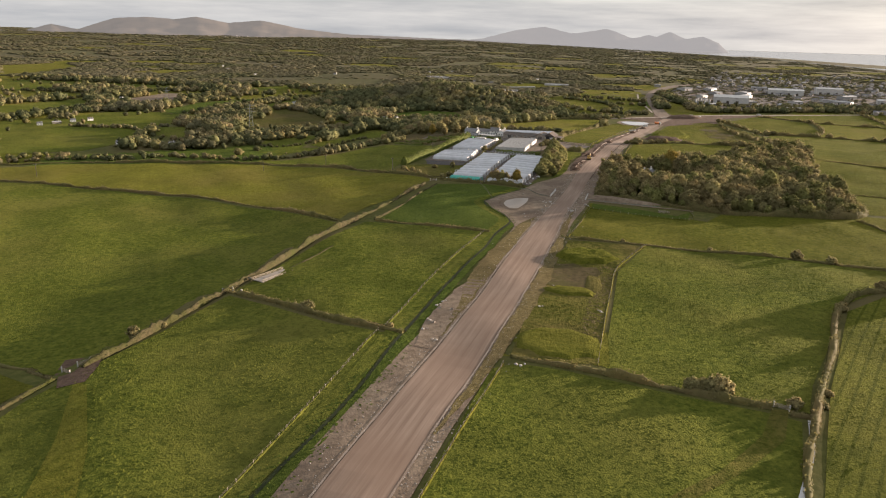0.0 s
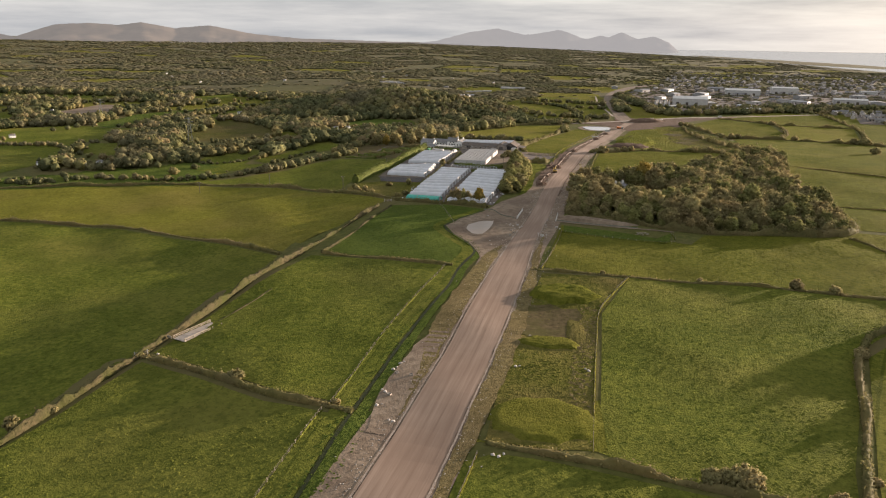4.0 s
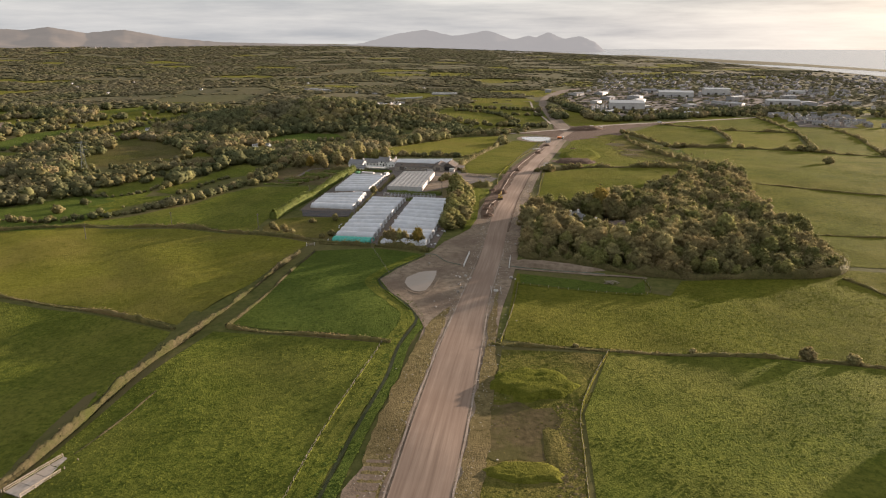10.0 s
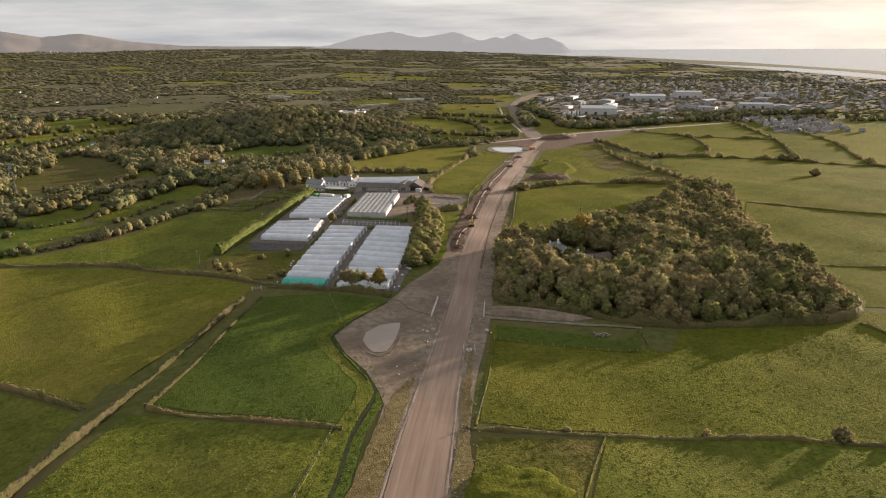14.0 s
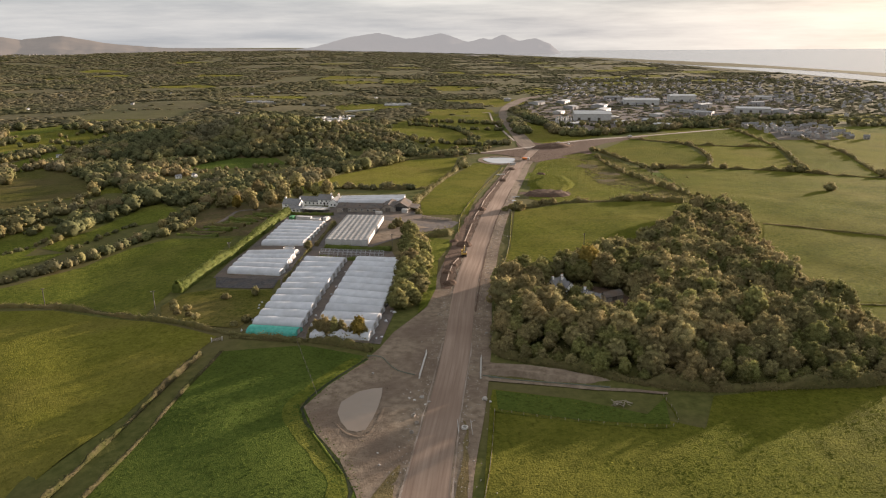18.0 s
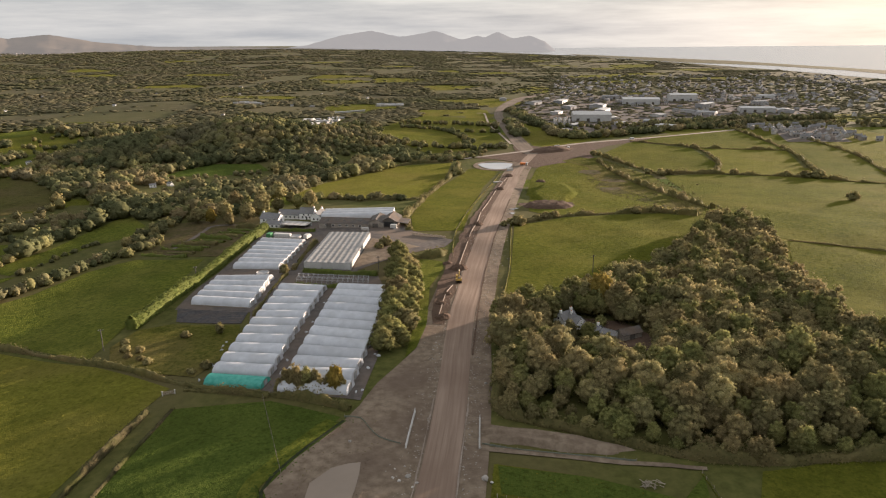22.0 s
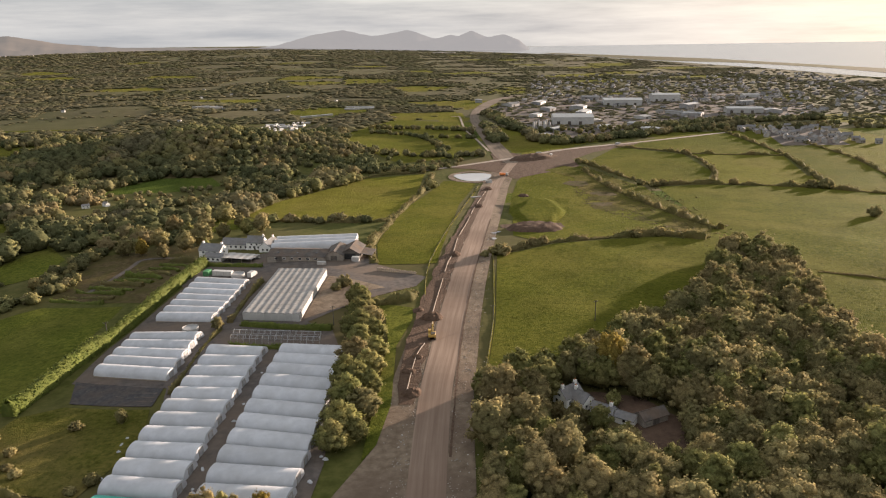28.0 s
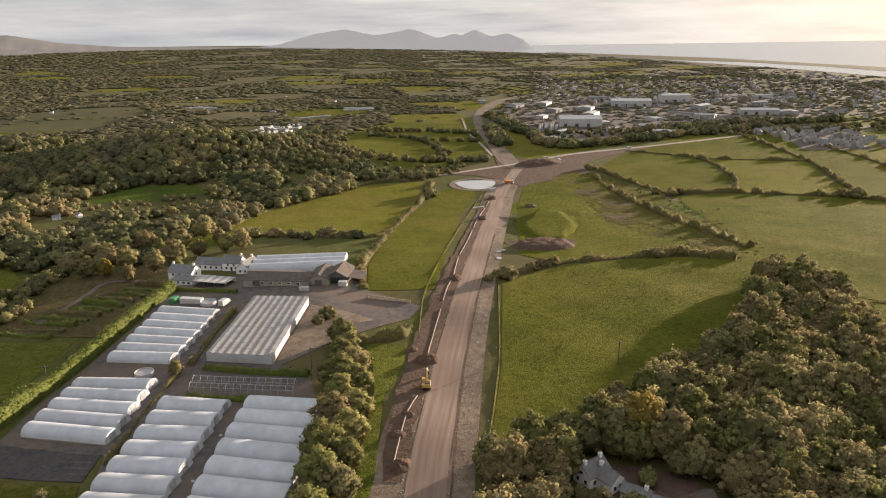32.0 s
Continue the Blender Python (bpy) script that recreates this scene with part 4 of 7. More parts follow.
tunnel_row((-80.7, 456), (-71.2, 549), 20.3, -15, 12, 7.2, 3.0, "middle row of polytunnels", green_first=True)
tunnel_row((-55.2, 447.5), (-45.6, 546.5), 23.2, -15, 12, 7.5, 3.0, "eastern row of polytunnels")
tunnel_row((-107.5, 534.5), (-104.6, 569.5), 28.0, -18, 5, 6.6, 3.0, "western row of polytunnels")
tunnel_row((-101, 581.5), (-95.6, 629), 25.0, -18.5, 7, 6.4, 2.9, "northern row of polytunnels")

drape("nursery_yard", [(-114, 531), (-80, 521), (-74, 487), (-83, 461), (-60, 450), (-29, 439), (-25.5, 470), (-25.5, 540), (-30, 560), (-40, 568), (-22, 586), (3, 604), (8, 616), (-14, 640), (-18, 655), (-40, 660), (-70, 672), (-106, 668), (-110, 640), (-101, 620), (-112, 560)], M_YARD, 0.18, label="worn earth and gravel yard of a plant nursery", category="yard")

# ---- far woods, hills and sea ----
M_LEAF_DARK = foliage("evergreen_leaves", (0.080, 0.092, 0.044), (0.150, 0.152, 0.070), (0.138, 0.120, 0.058), 0.02, 0.5, tuft=1.1)
M_LEAF_OLIVE = foliage("olive_leaves", (0.134, 0.143, 0.061), (0.244, 0.231, 0.098), (0.251, 0.190, 0.085), 0.02, 0.6, tuft=1.1)
# paler, greyer leaf colour that carries the distance haze of the far woods
M_LEAF_PALE = foliage("hazy_pale_leaves", (0.182, 0.168, 0.102), (0.275, 0.245, 0.150), (0.165, 0.168, 0.080), 0.006, 0.8, tuft=0.7, thin=0.62, bump=0.4)
NEAR_SETS = [crown_arrays(230 + k, 1.0 * w, h, 0.0, 11, 5, 0.42, core=(0.75, 1.1), loose=0.45, big=0.85, fleck=0.14) for k, (w, h) in enumerate([(9, 9), (11, 10), (8, 10), (12, 11), (10, 9), (9, 11)])]
FAR_SETS = [crown_arrays(200 + k, 1.0 * w, h, 0.0, 3, 2, 0.40, core=(0.85, 1.08), loose=0.1, big=1.35, fleck=0.05) for k, (w, h) in enumerate([(9, 8), (11, 9), (8, 9), (12, 10), (10, 8), (9, 10)])]


def blocked(x, y):
    for p in FIELD_OUTLINES:
        if inside(x, y, p):
            return True
    rx = float(np.interp(y, [q[1] for q in ROAD], [q[0] for q in ROAD]))
    if abs(x - rx) < 24 and y < 1000:
        return True
    if 90 < x < 125 and 980 < y < 1450 or 108 < x < 200 and 1400 < y < 1700 and abs(x - (115 + (y - 1398) * 0.25)) < 22:
        return True
    if 60 < x < 250 and 900 < y < 1100:
        return True
    if -200 < x < -112 and 1205 < y < 1325 or -90 < x < -25 and 1470 < y < 1525 or -142 < x < -85 and 1370 < y < 1425 or -326 < x < -270 and 1480 < y < 1530:
        return True
    return False


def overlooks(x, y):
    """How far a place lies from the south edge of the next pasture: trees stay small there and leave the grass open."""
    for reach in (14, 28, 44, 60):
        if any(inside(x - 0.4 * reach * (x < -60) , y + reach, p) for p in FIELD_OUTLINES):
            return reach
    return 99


r_f = random.Random(11)
near_spots, far_spots, dist_spots = [], [], []
y = 545.0
while y < 4600:
    step = 7.8 if y < 1160 else (10.5 if y < 1700 else (15 if y < 2800 else 23))
    xs = np.arange(-0.98 * (y - 40) - 60, 0.80 * (y - 60) + 60, step)
    jx = np.array([r_f.uniform(-.45, .45) for _ in xs]) * step + xs
    jy = np.array([r_f.uniform(-.45, .45) for _ in xs]) * step + y
    cell, edge = farmland(jx, jy)
    broad = 0.5 + 0.28 * np.sin(jx * 0.0042 + 1.3 * np.sin(jy * 0.0021)) + 0.22 * np.sin(jy * 0.0068 + jx * 0.0013)
    for px, py, c, ed, br in zip(jx, jy, cell, edge, broad):
        if (py < 1150 and px > 60) or (px > -120 and py < 775) or (px > -240 and py < 560) or (px > -190 and py < 705):
            continue
        ridge = math.hypot((px + 190) / 165, (py - 1055) / 110) < 1
        valley = px < 60 and py < 1150
        town = 140 < px < 900 and 1120 < py < 2000
        row_tree = ed < 4 + step * 0.35
        if ridge:
            keep, tall = r_f.random() < 0.97, float(np.interp(px, [-190, -105], [0.95, 0.6]))
        elif valley:
            wood = c < (0.34 if px < -380 else 0.30 if py < 715 else 0.82)
            keep, tall = r_f.random() < (0.93 if wood else 0.55 if row_tree else 0.05), 0.88 if wood else 0.6
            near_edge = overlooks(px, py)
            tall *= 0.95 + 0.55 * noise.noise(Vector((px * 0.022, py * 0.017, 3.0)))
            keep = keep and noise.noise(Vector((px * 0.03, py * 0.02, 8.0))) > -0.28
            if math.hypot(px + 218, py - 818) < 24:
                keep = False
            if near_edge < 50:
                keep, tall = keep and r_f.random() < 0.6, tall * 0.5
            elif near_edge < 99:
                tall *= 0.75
        elif town:
            keep, tall = r_f.random() < (0.78 if row_tree else 0.5), 0.62
        elif px > 100 and py > 1500:     # open coastal plain
            wood = c < 0.58
            keep, tall = r_f.random() < (0.88 if wood else 0.8 if row_tree else 0.05), 0.8 if wood else 0.6
        else:
            wood = c < 0.46 + 0.5 * br
            keep, tall = r_f.random() < (0.92 if wood else 0.9 if row_tree else 0.03), 0.9 if wood else 0.6
        if not keep:
            continue
        if px > 40 and px > float(np.interp(py, [1400, 1983, 2341, 2898, 3776, 4700], [1480, 1100, 1070, 960, 765, 320])):
            continue
        if blocked(px, py):
            continue
        size = r_f.uniform(0.75, 1.3) * (step / 9.0) ** (0.3 if py < 1200 else 0.62) * tall
        row = (px, py, tz(px, py) - 0.6, size, r_f.uniform(0, 6.28), r_f.randrange(6))
        (near_spots if py < 1200 else far_spots if py < 2400 else dist_spots).append(row)
    y += step
for line in ([(136, 1380), (150, 1200), (167, 1092), (242, 1112), (390, 1182), (440, 1200)], [(112, 1110), (118, 1240)], [(300, 1190), (420, 1230), (560, 1240)]):
    for q in smooth_line(line, 6):
        for _ in range(3):
            px, py = q[0] + r_f.uniform(-9, 9), q[1] + r_f.uniform(-9, 9)
            near_spots.append((px, py, tz(px, py) - 0.5, r_f.uniform(0.6, 1.0), r_f.uniform(0, 6.28), r_f.randrange(6)))
def belt(line, wide, tall):
    """A belt of trees along a line, for the woodland below."""
    for q in smooth_line(line, 5):
        for _ in range(2):
            px, py = q[0] + r_f.gauss(0, wide * 0.6), q[1] + r_f.gauss(0, wide * 0.6)
            near_spots.append((px, py, tz(px, py) - 0.4, tall * r_f.uniform(0.55, 1.1), r_f.uniform(0, 6.28), r_f.randrange(6)))


belt([(-420, 462), (-374, 490), (-344, 498), (-317, 520), (-288, 522), (-256, 524), (-232, 540), (-211, 556)], 3.5, 0.42)
belt([(-211, 556), (-198, 572), (-190, 596), (-178, 618)], 3.5, 0.62)
belt([(-178, 618), (-160, 640), (-168, 665)], 4, 0.55)
belt([(-290, 640), (-262, 663), (-232, 662), (-222, 690), (-212, 726)], 4, 0.42)
belt([(-300, 690), (-270, 700), (-240, 712)], 7, 0.5)
belt([(-240, 660), (-238, 612), (-262, 590), (-284, 600)], 1.6, 0.28)
belt([(-196, 650), (-209, 620), (-214, 600)], 1.8, 0.32)
belt([(-440, 466), (-402, 492), (-366, 497), (-330, 517)], 6, 0.45)
belt([(-379, 670), (-376, 697), (-370, 730), (-373, 786), (-395, 880)], 12, 1.0)
belt([(-334, 617), (-301, 617), (-262, 640)], 7, 0.8)
belt([(-577, 644), (-576, 703), (-553, 750), (-534, 775)], 9, 0.9)
belt([(-545, 962), (-530, 1012), (-480, 1080)], 10, 1.0)
belt([(-701, 787), (-696, 836), (-690, 890)], 8, 0.9)
belt([(-490, 640), (-440, 640), (-412, 636)], 3, 0.5)
belt([(-640, 1060), (-560, 1080), (-540, 1140)], 14, 1.0)
belt([(-53, 1052), (-3, 1027), (40, 1018), (84, 1022)], 6, 0.7)
belt([(-31, 1207), (20, 1170), (46, 1076), (40, 1020)], 4, 0.6)
belt([(-30, 1240), (36, 1233), (88, 1205)], 6, 0.7)
belt([(-41, 945), (0, 950), (30, 945)], 5, 0.7)
belt([(-90, 763), (-60, 751), (-24, 742)], 3, 0.55)
belt([(-166, 622), (-172, 655), (-168, 690), (-150, 706)], 4, 0.6)
belt([(20, 1170), (60, 1150), (88, 1140)], 3, 0.5)
near_spots = [q for q in near_spots if math.hypot(q[0] - 60, q[1] - 912) > 48]
r_f.shuffle(near_spots)
near_kinds = [[], [], [], []]
for q in near_spots:          # kinds of tree stand in drifts
    v = noise.noise(Vector((q[0] * 0.018, q[1] * 0.013, 20.0))) + r_f.uniform(-0.28, 0.28)
    near_kinds[0 if v < -0.12 else 1 if v < 0.10 else 2 if v < 0.38 else 3].append(q)
for spots, m, lab in zip(near_kinds, (M_LEAF_DARK, M_LEAF_OLIVE, M_LEAF_FAR, M_LEAF_PALE), ("dark evergreen trees among the woods", "olive-green trees of the valley woods", "dense mixed woodland in brown-green autumn leaf", "pale brown trees among the valley woods")):
    stamp_wood("woodland", spots, NEAR_SETS, m, lab, wide=1.15)
stamp_wood("woodland", far_spots, FAR_SETS, M_LEAF_PALE, "patchwork of woods and hedgerow trees", squash=0.38, wide=1.6)

stamp_wood("woodland", dist_spots, FAR_SETS, M_LEAF_PALE, "distant woods towards the hills", squash=0.25, wide=1.8)

# sea and mountains far behind everything
M_SEA = mat("grey_sea", (0.22, 0.22, 0.225), (0.27, 0.268, 0.27), 0.01, rough=0.25, spec=0.5)
drape("sea", [(100, 5100), (330, 4700), (785, 3776), (982, 2898), (1087, 2341), (1118, 1983), (1500, 1400), (5000, 1400), (5000, 5380), (100, 5380)], M_SEA, 0.5, step=300, label="pale sea beyond the coast", category="sea")


drape("sand_spit", [(980, 2990), (1150, 2740), (1240, 2400), (1240, 2106), (1300, 1700), (1420, 1700), (1365, 2258), (1200, 3100), (800, 4000), (740, 4000)], M_MOOR, 0.9, step=120, label="low land between estuary and sea", category="land")


def backdrop_ridge(name, profile, distance, depth, material, label):
    """A far ridge; profile: bearing and height angle, in degrees, as seen from the middle of the path."""
    cx, cy, cz = -12, 190, 108
    bm = bmesh.new()
    prev = None
    k = profile[0][0]
    while k <= profile[-1][0] + 1e-6:
        e = float(np.interp(k, [p[0] for p in profile], [p[1] for p in profile])) + 0.035 * noise.noise(Vector((k * 2.2, distance, 0))) + 0.02 * noise.noise(Vector((k * 7.0, distance, 5)))
        col = []
        for i in range(11):
            f = i / 10
            d = distance - depth * (1 - f)
            top = cz + distance * math.tan(radians(e))
            x, y = cx + d * math.sin(radians(k)), cy + d * math.cos(radians(k))
            wob = noise.fractal(Vector((x * 0.006, y * 0.006, 2.0)), 1.0, 2.0, 4) * 16 * f * (1 - f) * 4
            col.append(bm.verts.new((x, y, -13 + (top + 13) * f ** 1.15 + wob)))
        if prev:
            for i in range(10):
                bm.faces.new((prev[i], col[i], col[i + 1], prev[i + 1])).smooth = True
        prev = col
        k += 0.2
    return tagged(part(name, bm, material), label, "mountain", kind="structure")


# distance haze of the backdrop ridges, put into the material as a faint emission
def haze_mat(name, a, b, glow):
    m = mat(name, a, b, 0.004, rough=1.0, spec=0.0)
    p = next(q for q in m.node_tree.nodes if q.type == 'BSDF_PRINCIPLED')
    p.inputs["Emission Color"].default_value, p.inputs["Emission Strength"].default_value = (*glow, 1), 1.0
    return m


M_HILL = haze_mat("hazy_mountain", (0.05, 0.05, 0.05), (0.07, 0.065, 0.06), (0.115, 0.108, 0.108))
M_HILL2 = haze_mat("hazy_moorland_hill", (0.05, 0.042, 0.034), (0.085, 0.068, 0.052), (0.066, 0.060, 0.058))
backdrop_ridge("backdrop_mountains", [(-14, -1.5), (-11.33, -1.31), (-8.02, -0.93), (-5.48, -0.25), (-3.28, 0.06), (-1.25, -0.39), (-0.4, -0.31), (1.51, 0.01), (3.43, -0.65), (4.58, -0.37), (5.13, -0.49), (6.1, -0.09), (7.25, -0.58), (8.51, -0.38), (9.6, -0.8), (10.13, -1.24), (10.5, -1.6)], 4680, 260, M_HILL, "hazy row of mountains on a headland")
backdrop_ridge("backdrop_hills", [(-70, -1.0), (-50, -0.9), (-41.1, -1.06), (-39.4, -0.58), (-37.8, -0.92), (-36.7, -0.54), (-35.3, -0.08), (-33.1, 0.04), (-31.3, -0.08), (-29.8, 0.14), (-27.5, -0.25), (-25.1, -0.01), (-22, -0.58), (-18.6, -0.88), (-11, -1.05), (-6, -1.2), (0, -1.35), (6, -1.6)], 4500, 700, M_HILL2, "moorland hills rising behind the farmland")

# ---- buildings ----
M_SLATE = mat("slate_roof", (0.105, 0.105, 0.110), (0.165, 0.162, 0.160), 0.9, (0.10, 0.085, 0.065), 0.12, 0.6, rough=0.5, spec=0.45, bump=0.35, bscale=5.0, bdist=0.04)
M_RENDER = mat("white_render", (0.74, 0.73, 0.70), (0.84, 0.83, 0.80), 0.5, (0.64, 0.62, 0.58), 0.2, 0.5, rough=0.85, bump=0.1, bscale=4.0, bdist=0.02)
M_STONE = mat("grey_stone_wall", (0.20, 0.18, 0.155), (0.34, 0.305, 0.265), 0.9, (0.25, 0.21, 0.17), 0.2, 0.6, rough=0.9, bump=0.6, bscale=2.5, bdist=0.06)
M_BLOCK = mat("rendered_block", (0.22, 0.195, 0.165), (0.33, 0.295, 0.255), 0.6, (0.26, 0.22, 0.18), 0.15, 0.6, rough=0.9, bump=0.2, bscale=3.0, bdist=0.03)
M_PANE = mat("dark_pane", (0.02, 0.022, 0.025), (0.035, 0.037, 0.04), 1.0, rough=0.08, spec=0.6)
M_SHEET = mat("grey_sheeting", (0.20, 0.20, 0.205), (0.32, 0.32, 0.32), 0.3, (0.38, 0.36, 0.33), 0.06, 0.6, rough=0.55, spec=0.4, vary=0.15)
M_SHEETW = mat("white_sheeting", (0.36, 0.35, 0.335), (0.46, 0.45, 0.43), 0.3, (0.44, 0.43, 0.41), 0.06, 0.6, rough=0.5, spec=0.2, vary=0.12)
M_BARNROOF = mat("dark_barn_roof", (0.062, 0.055, 0.050), (0.110, 0.098, 0.088), 0.5, (0.13, 0.085, 0.055), 0.2, 0.5, rough=0.7, bump=0.3, bscale=3.0, bdist=0.05)
M_RUST = mat("rusty_sheeting", (0.33, 0.12, 0.045), (0.48, 0.20, 0.08), 0.8, (0.35, 0.28, 0.22), 0.3, 0.6, rough=0.8)
M_CEDAR = mat("dark_boarding", (0.085, 0.075, 0.065), (0.14, 0.125, 0.11), 1.2, rough=0.85, bump=0.3, bscale=4.0, bdist=0.03)
M_GLAZE = mat("dusty_glazing", (0.29, 0.275, 0.26), (0.40, 0.385, 0.365), 0.25, (0.32, 0.295, 0.265), 0.09, 0.7, rough=0.4, spec=0.35, translucent=0.3)
M_GREENPAINT = mat("green_paint", (0.05, 0.19, 0.08), (0.08, 0.25, 0.11), 0.8, (0.12, 0.16, 0.09), 0.5, 0.4, rough=0.6)
M_YELLOW = mat("worn_yellow_paint", (0.38, 0.24, 0.05), (0.48, 0.31, 0.08), 1.0, (0.38, 0.25, 0.08), 0.7, 0.6, rough=0.55, spec=0.4)
M_ORANGE = mat("orange_paint", (0.55, 0.16, 0.04), (0.66, 0.22, 0.06), 1.0, rough=0.5, spec=0.4)
M_STEEL = mat("dark_steel", (0.05, 0.048, 0.045), (0.10, 0.09, 0.08), 1.5, (0.16, 0.11, 0.07), 0.8, 0.5, rough=0.7)
M_CONC = mat("pale_concrete", (0.42, 0.40, 0.37), (0.55, 0.53, 0.49), 0.9, (0.36, 0.33, 0.29), 0.3, 0.5, rough=0.85, bump=0.2, bscale=4.0, bdist=0.03)
M_ROCK = mat("pale_rock", (0.28, 0.26, 0.235), (0.46, 0.43, 0.39), 1.2, (0.22, 0.19, 0.16), 0.5, 0.6, rough=0.9, bump=0.5, bscale=3.0, bdist=0.08, vary=0.2)
M_POST = mat("grey_post", (0.20, 0.17, 0.13), (0.32, 0.28, 0.22), 2.0, rough=0.9, vary=0.15)


def prism(bm, pts, y0, y1):
    """A solid with the outline pts (x, z), from y0 to y1."""
    a = [bm.verts.new((x, y0, z)) for x, z in pts]
    b = [bm.verts.new((x, y1, z)) for x, z in pts]
    n = len(pts)
    bm.faces.new(a)
    bm.faces.new(b[::-1])
    for i in range(n):
        bm.faces.new((a[i], b[i], b[(i + 1) % n], a[(i + 1) % n]))
    bmesh.ops.recalc_face_normals(bm, faces=bm.faces[:])


def gabled(name, x, y, rz, length, width, eave, ridge, walls=None, roof=None, label="", category="building", windows=(), doors=(), chimneys=(), group="", z=None, over=0.35, skylights=0):
    """A gabled building round its centre; the ridge runs along local x. windows: side (-1 south, 1 north, -2 west, 2 east), place, sill, width, height."""
    e = thing(name, x, y, z, rz, label, category, group)
    walls, roof = walls or M_RENDER, roof or M_SLATE
    hw, hl = width / 2, length / 2
    bm = bmesh.new()
    prism(bm, [(-hw, -0.6), (hw, -0.6), (hw, eave), (0, ridge - 0.12), (-hw, eave)], -hl, hl)
    bmesh.ops.rotate(bm, verts=bm.verts[:], cent=(0, 0, 0), matrix=Matrix.Rotation(radians(90), 3, 'Z'))
    part("wall", bm, walls, e)
    rise = (ridge - eave) / hw
    for s in (-1, 1):
        bm = bmesh.new()
        lo = (s * (hw + over), eave - rise * over)
        pts = [(0.0, ridge), lo, (lo[0], lo[1] + 0.16), (0.0, ridge + 0.18)]
        prism(bm, pts, -hl - over, hl + over)
        bmesh.ops.rotate(bm, verts=bm.verts[:], cent=(0, 0, 0), matrix=Matrix.Rotation(radians(90), 3, 'Z'))
        part("roof_slope", bm, roof, e)
    bm = bmesh.new()
    bar(bm, (-hl - over, 0, ridge + 0.14), (hl + over, 0, ridge + 0.14), 0.13, 6)
    part("ridge_cap", bm, roof, e)
    for side, place, sill, w, h in windows:
        win = None
        for nm, grow, out, m in (("window", 0.10, 0.05, M_RENDER), ("pane", 0.0, 0.09, M_PANE)):
            bm = bmesh.new()
            if abs(side) == 1:
                f = side * hw
                box(bm, place - w / 2 - grow, place + w / 2 + grow, min(f, f + side * out), max(f, f + side * out), sill - grow, sill + h + grow)
            else:
                s = side // 2
                f = s * hl
                box(bm, min(f, f + s * out), max(f, f + s * out), place - w / 2 - grow, place + w / 2 + grow, sill - grow, sill + h + grow)
            win = part(nm, bm, m, win or e)
    for side, place, w, h, m in doors:
        bm = bmesh.new()
        if abs(side) == 1:
            f = side * hw
            box(bm, place - w / 2, place + w / 2, min(f, f + side * 0.08), max(f, f + side * 0.08), 0, h)
        else:
            s = side // 2
            f = s * hl
            box(bm, min(f, f + s * 0.08), max(f, f + s * 0.08), place - w / 2, place + w / 2, 0, h)
        part("door", bm, m, e)
    for cx in chimneys:
        bm = bmesh.new()
        box(bm, cx - 0.45, cx + 0.45, -0.4, 0.4, ridge - 0.8, ridge + 1.1, 0.04)
        ch = part("chimney", bm, walls, e)
        bm = bmesh.new()
        for o in (-0.2, 0.2):
            bar(bm, (cx + o, 0, ridge + 1.0), (cx + o, 0, ridge + 1.5), 0.12, 7)
        part("chimney_pot", bm, M_RUST, ch)
    for k in range(skylights):
        bm = bmesh.new()
        u = -hl + length * (k + 0.5) / skylights
        zc = eave + (ridge - eave) * 0.5
        box(bm, u - 0.5, u + 0.5, -hw * 0.5 - 0.6, -hw * 0.5 + 0.2, zc + 0.05, zc + 0.25)
        part("skylight", bm, M_PANE, e)
    return e


def row_of(n, side, span, sill, w, h):
    return [(side, -span / 2 + span * (k + 0.5) / n, sill, w, h) for k in range(n)]


# nursery house and cottages
gabled("house", -99.5, 673, -18, 12, 8, 4.8, 7.4, M_RENDER, M_SLATE, "white rendered house with a dark slate roof", "house", windows=row_of(3, -1, 10, 1.0, 1.1, 1.2) + row_of(3, -1, 10, 3.2, 1.1, 1.0) + [(2, 0, 3.0, 1.1, 1.2), (2, -1.5, 1.0, 1.1, 1.2)], doors=[(-1, 1.6, 1.0, 2.0, M_CEDAR)], chimneys=(-5.2, 5.2))
gabled("house_extension", -97.0, 666.2, -18, 10, 5, 2.6, 4.0, M_RENDER, M_SLATE, "low white lean-to in front of the house", "building", windows=row_of(3, -1, 8, 0.9, 1.2, 1.0))
gabled("cottage", -90, 689, -14, 16, 6.5, 2.9, 5.4, M_RENDER, M_SLATE, "low white outbuilding range with a slate roof", "building", windows=row_of(5, -1, 14, 1.0, 1.0, 1.1))
gabled("cottage", -79.5, 685.5, -14, 9, 7, 4.0, 6.8, M_RENDER, M_SLATE, "white cottage with a slate roof", "house", windows=row_of(3, -1, 7, 0.9, 1.0, 1.2) + row_of(2, -1, 6, 2.6, 0.9, 0.9), doors=[(-1, 0.2, 1.0, 2.0, M_CEDAR)], chimneys=(4.0,))
gabled("cottage", -72.0, 680.5, 76, 12, 6.5, 3.0, 5.6, M_RENDER, M_SLATE, "white gable-ended wing of the cottages", "building", windows=[(-2, -1.2, 1.0, 0.9, 1.1), (-2, 1.2, 1.0, 0.9, 1.1)] + row_of(4, 1, 10, 1.0, 1.0, 1.1), chimneys=(5.0,))
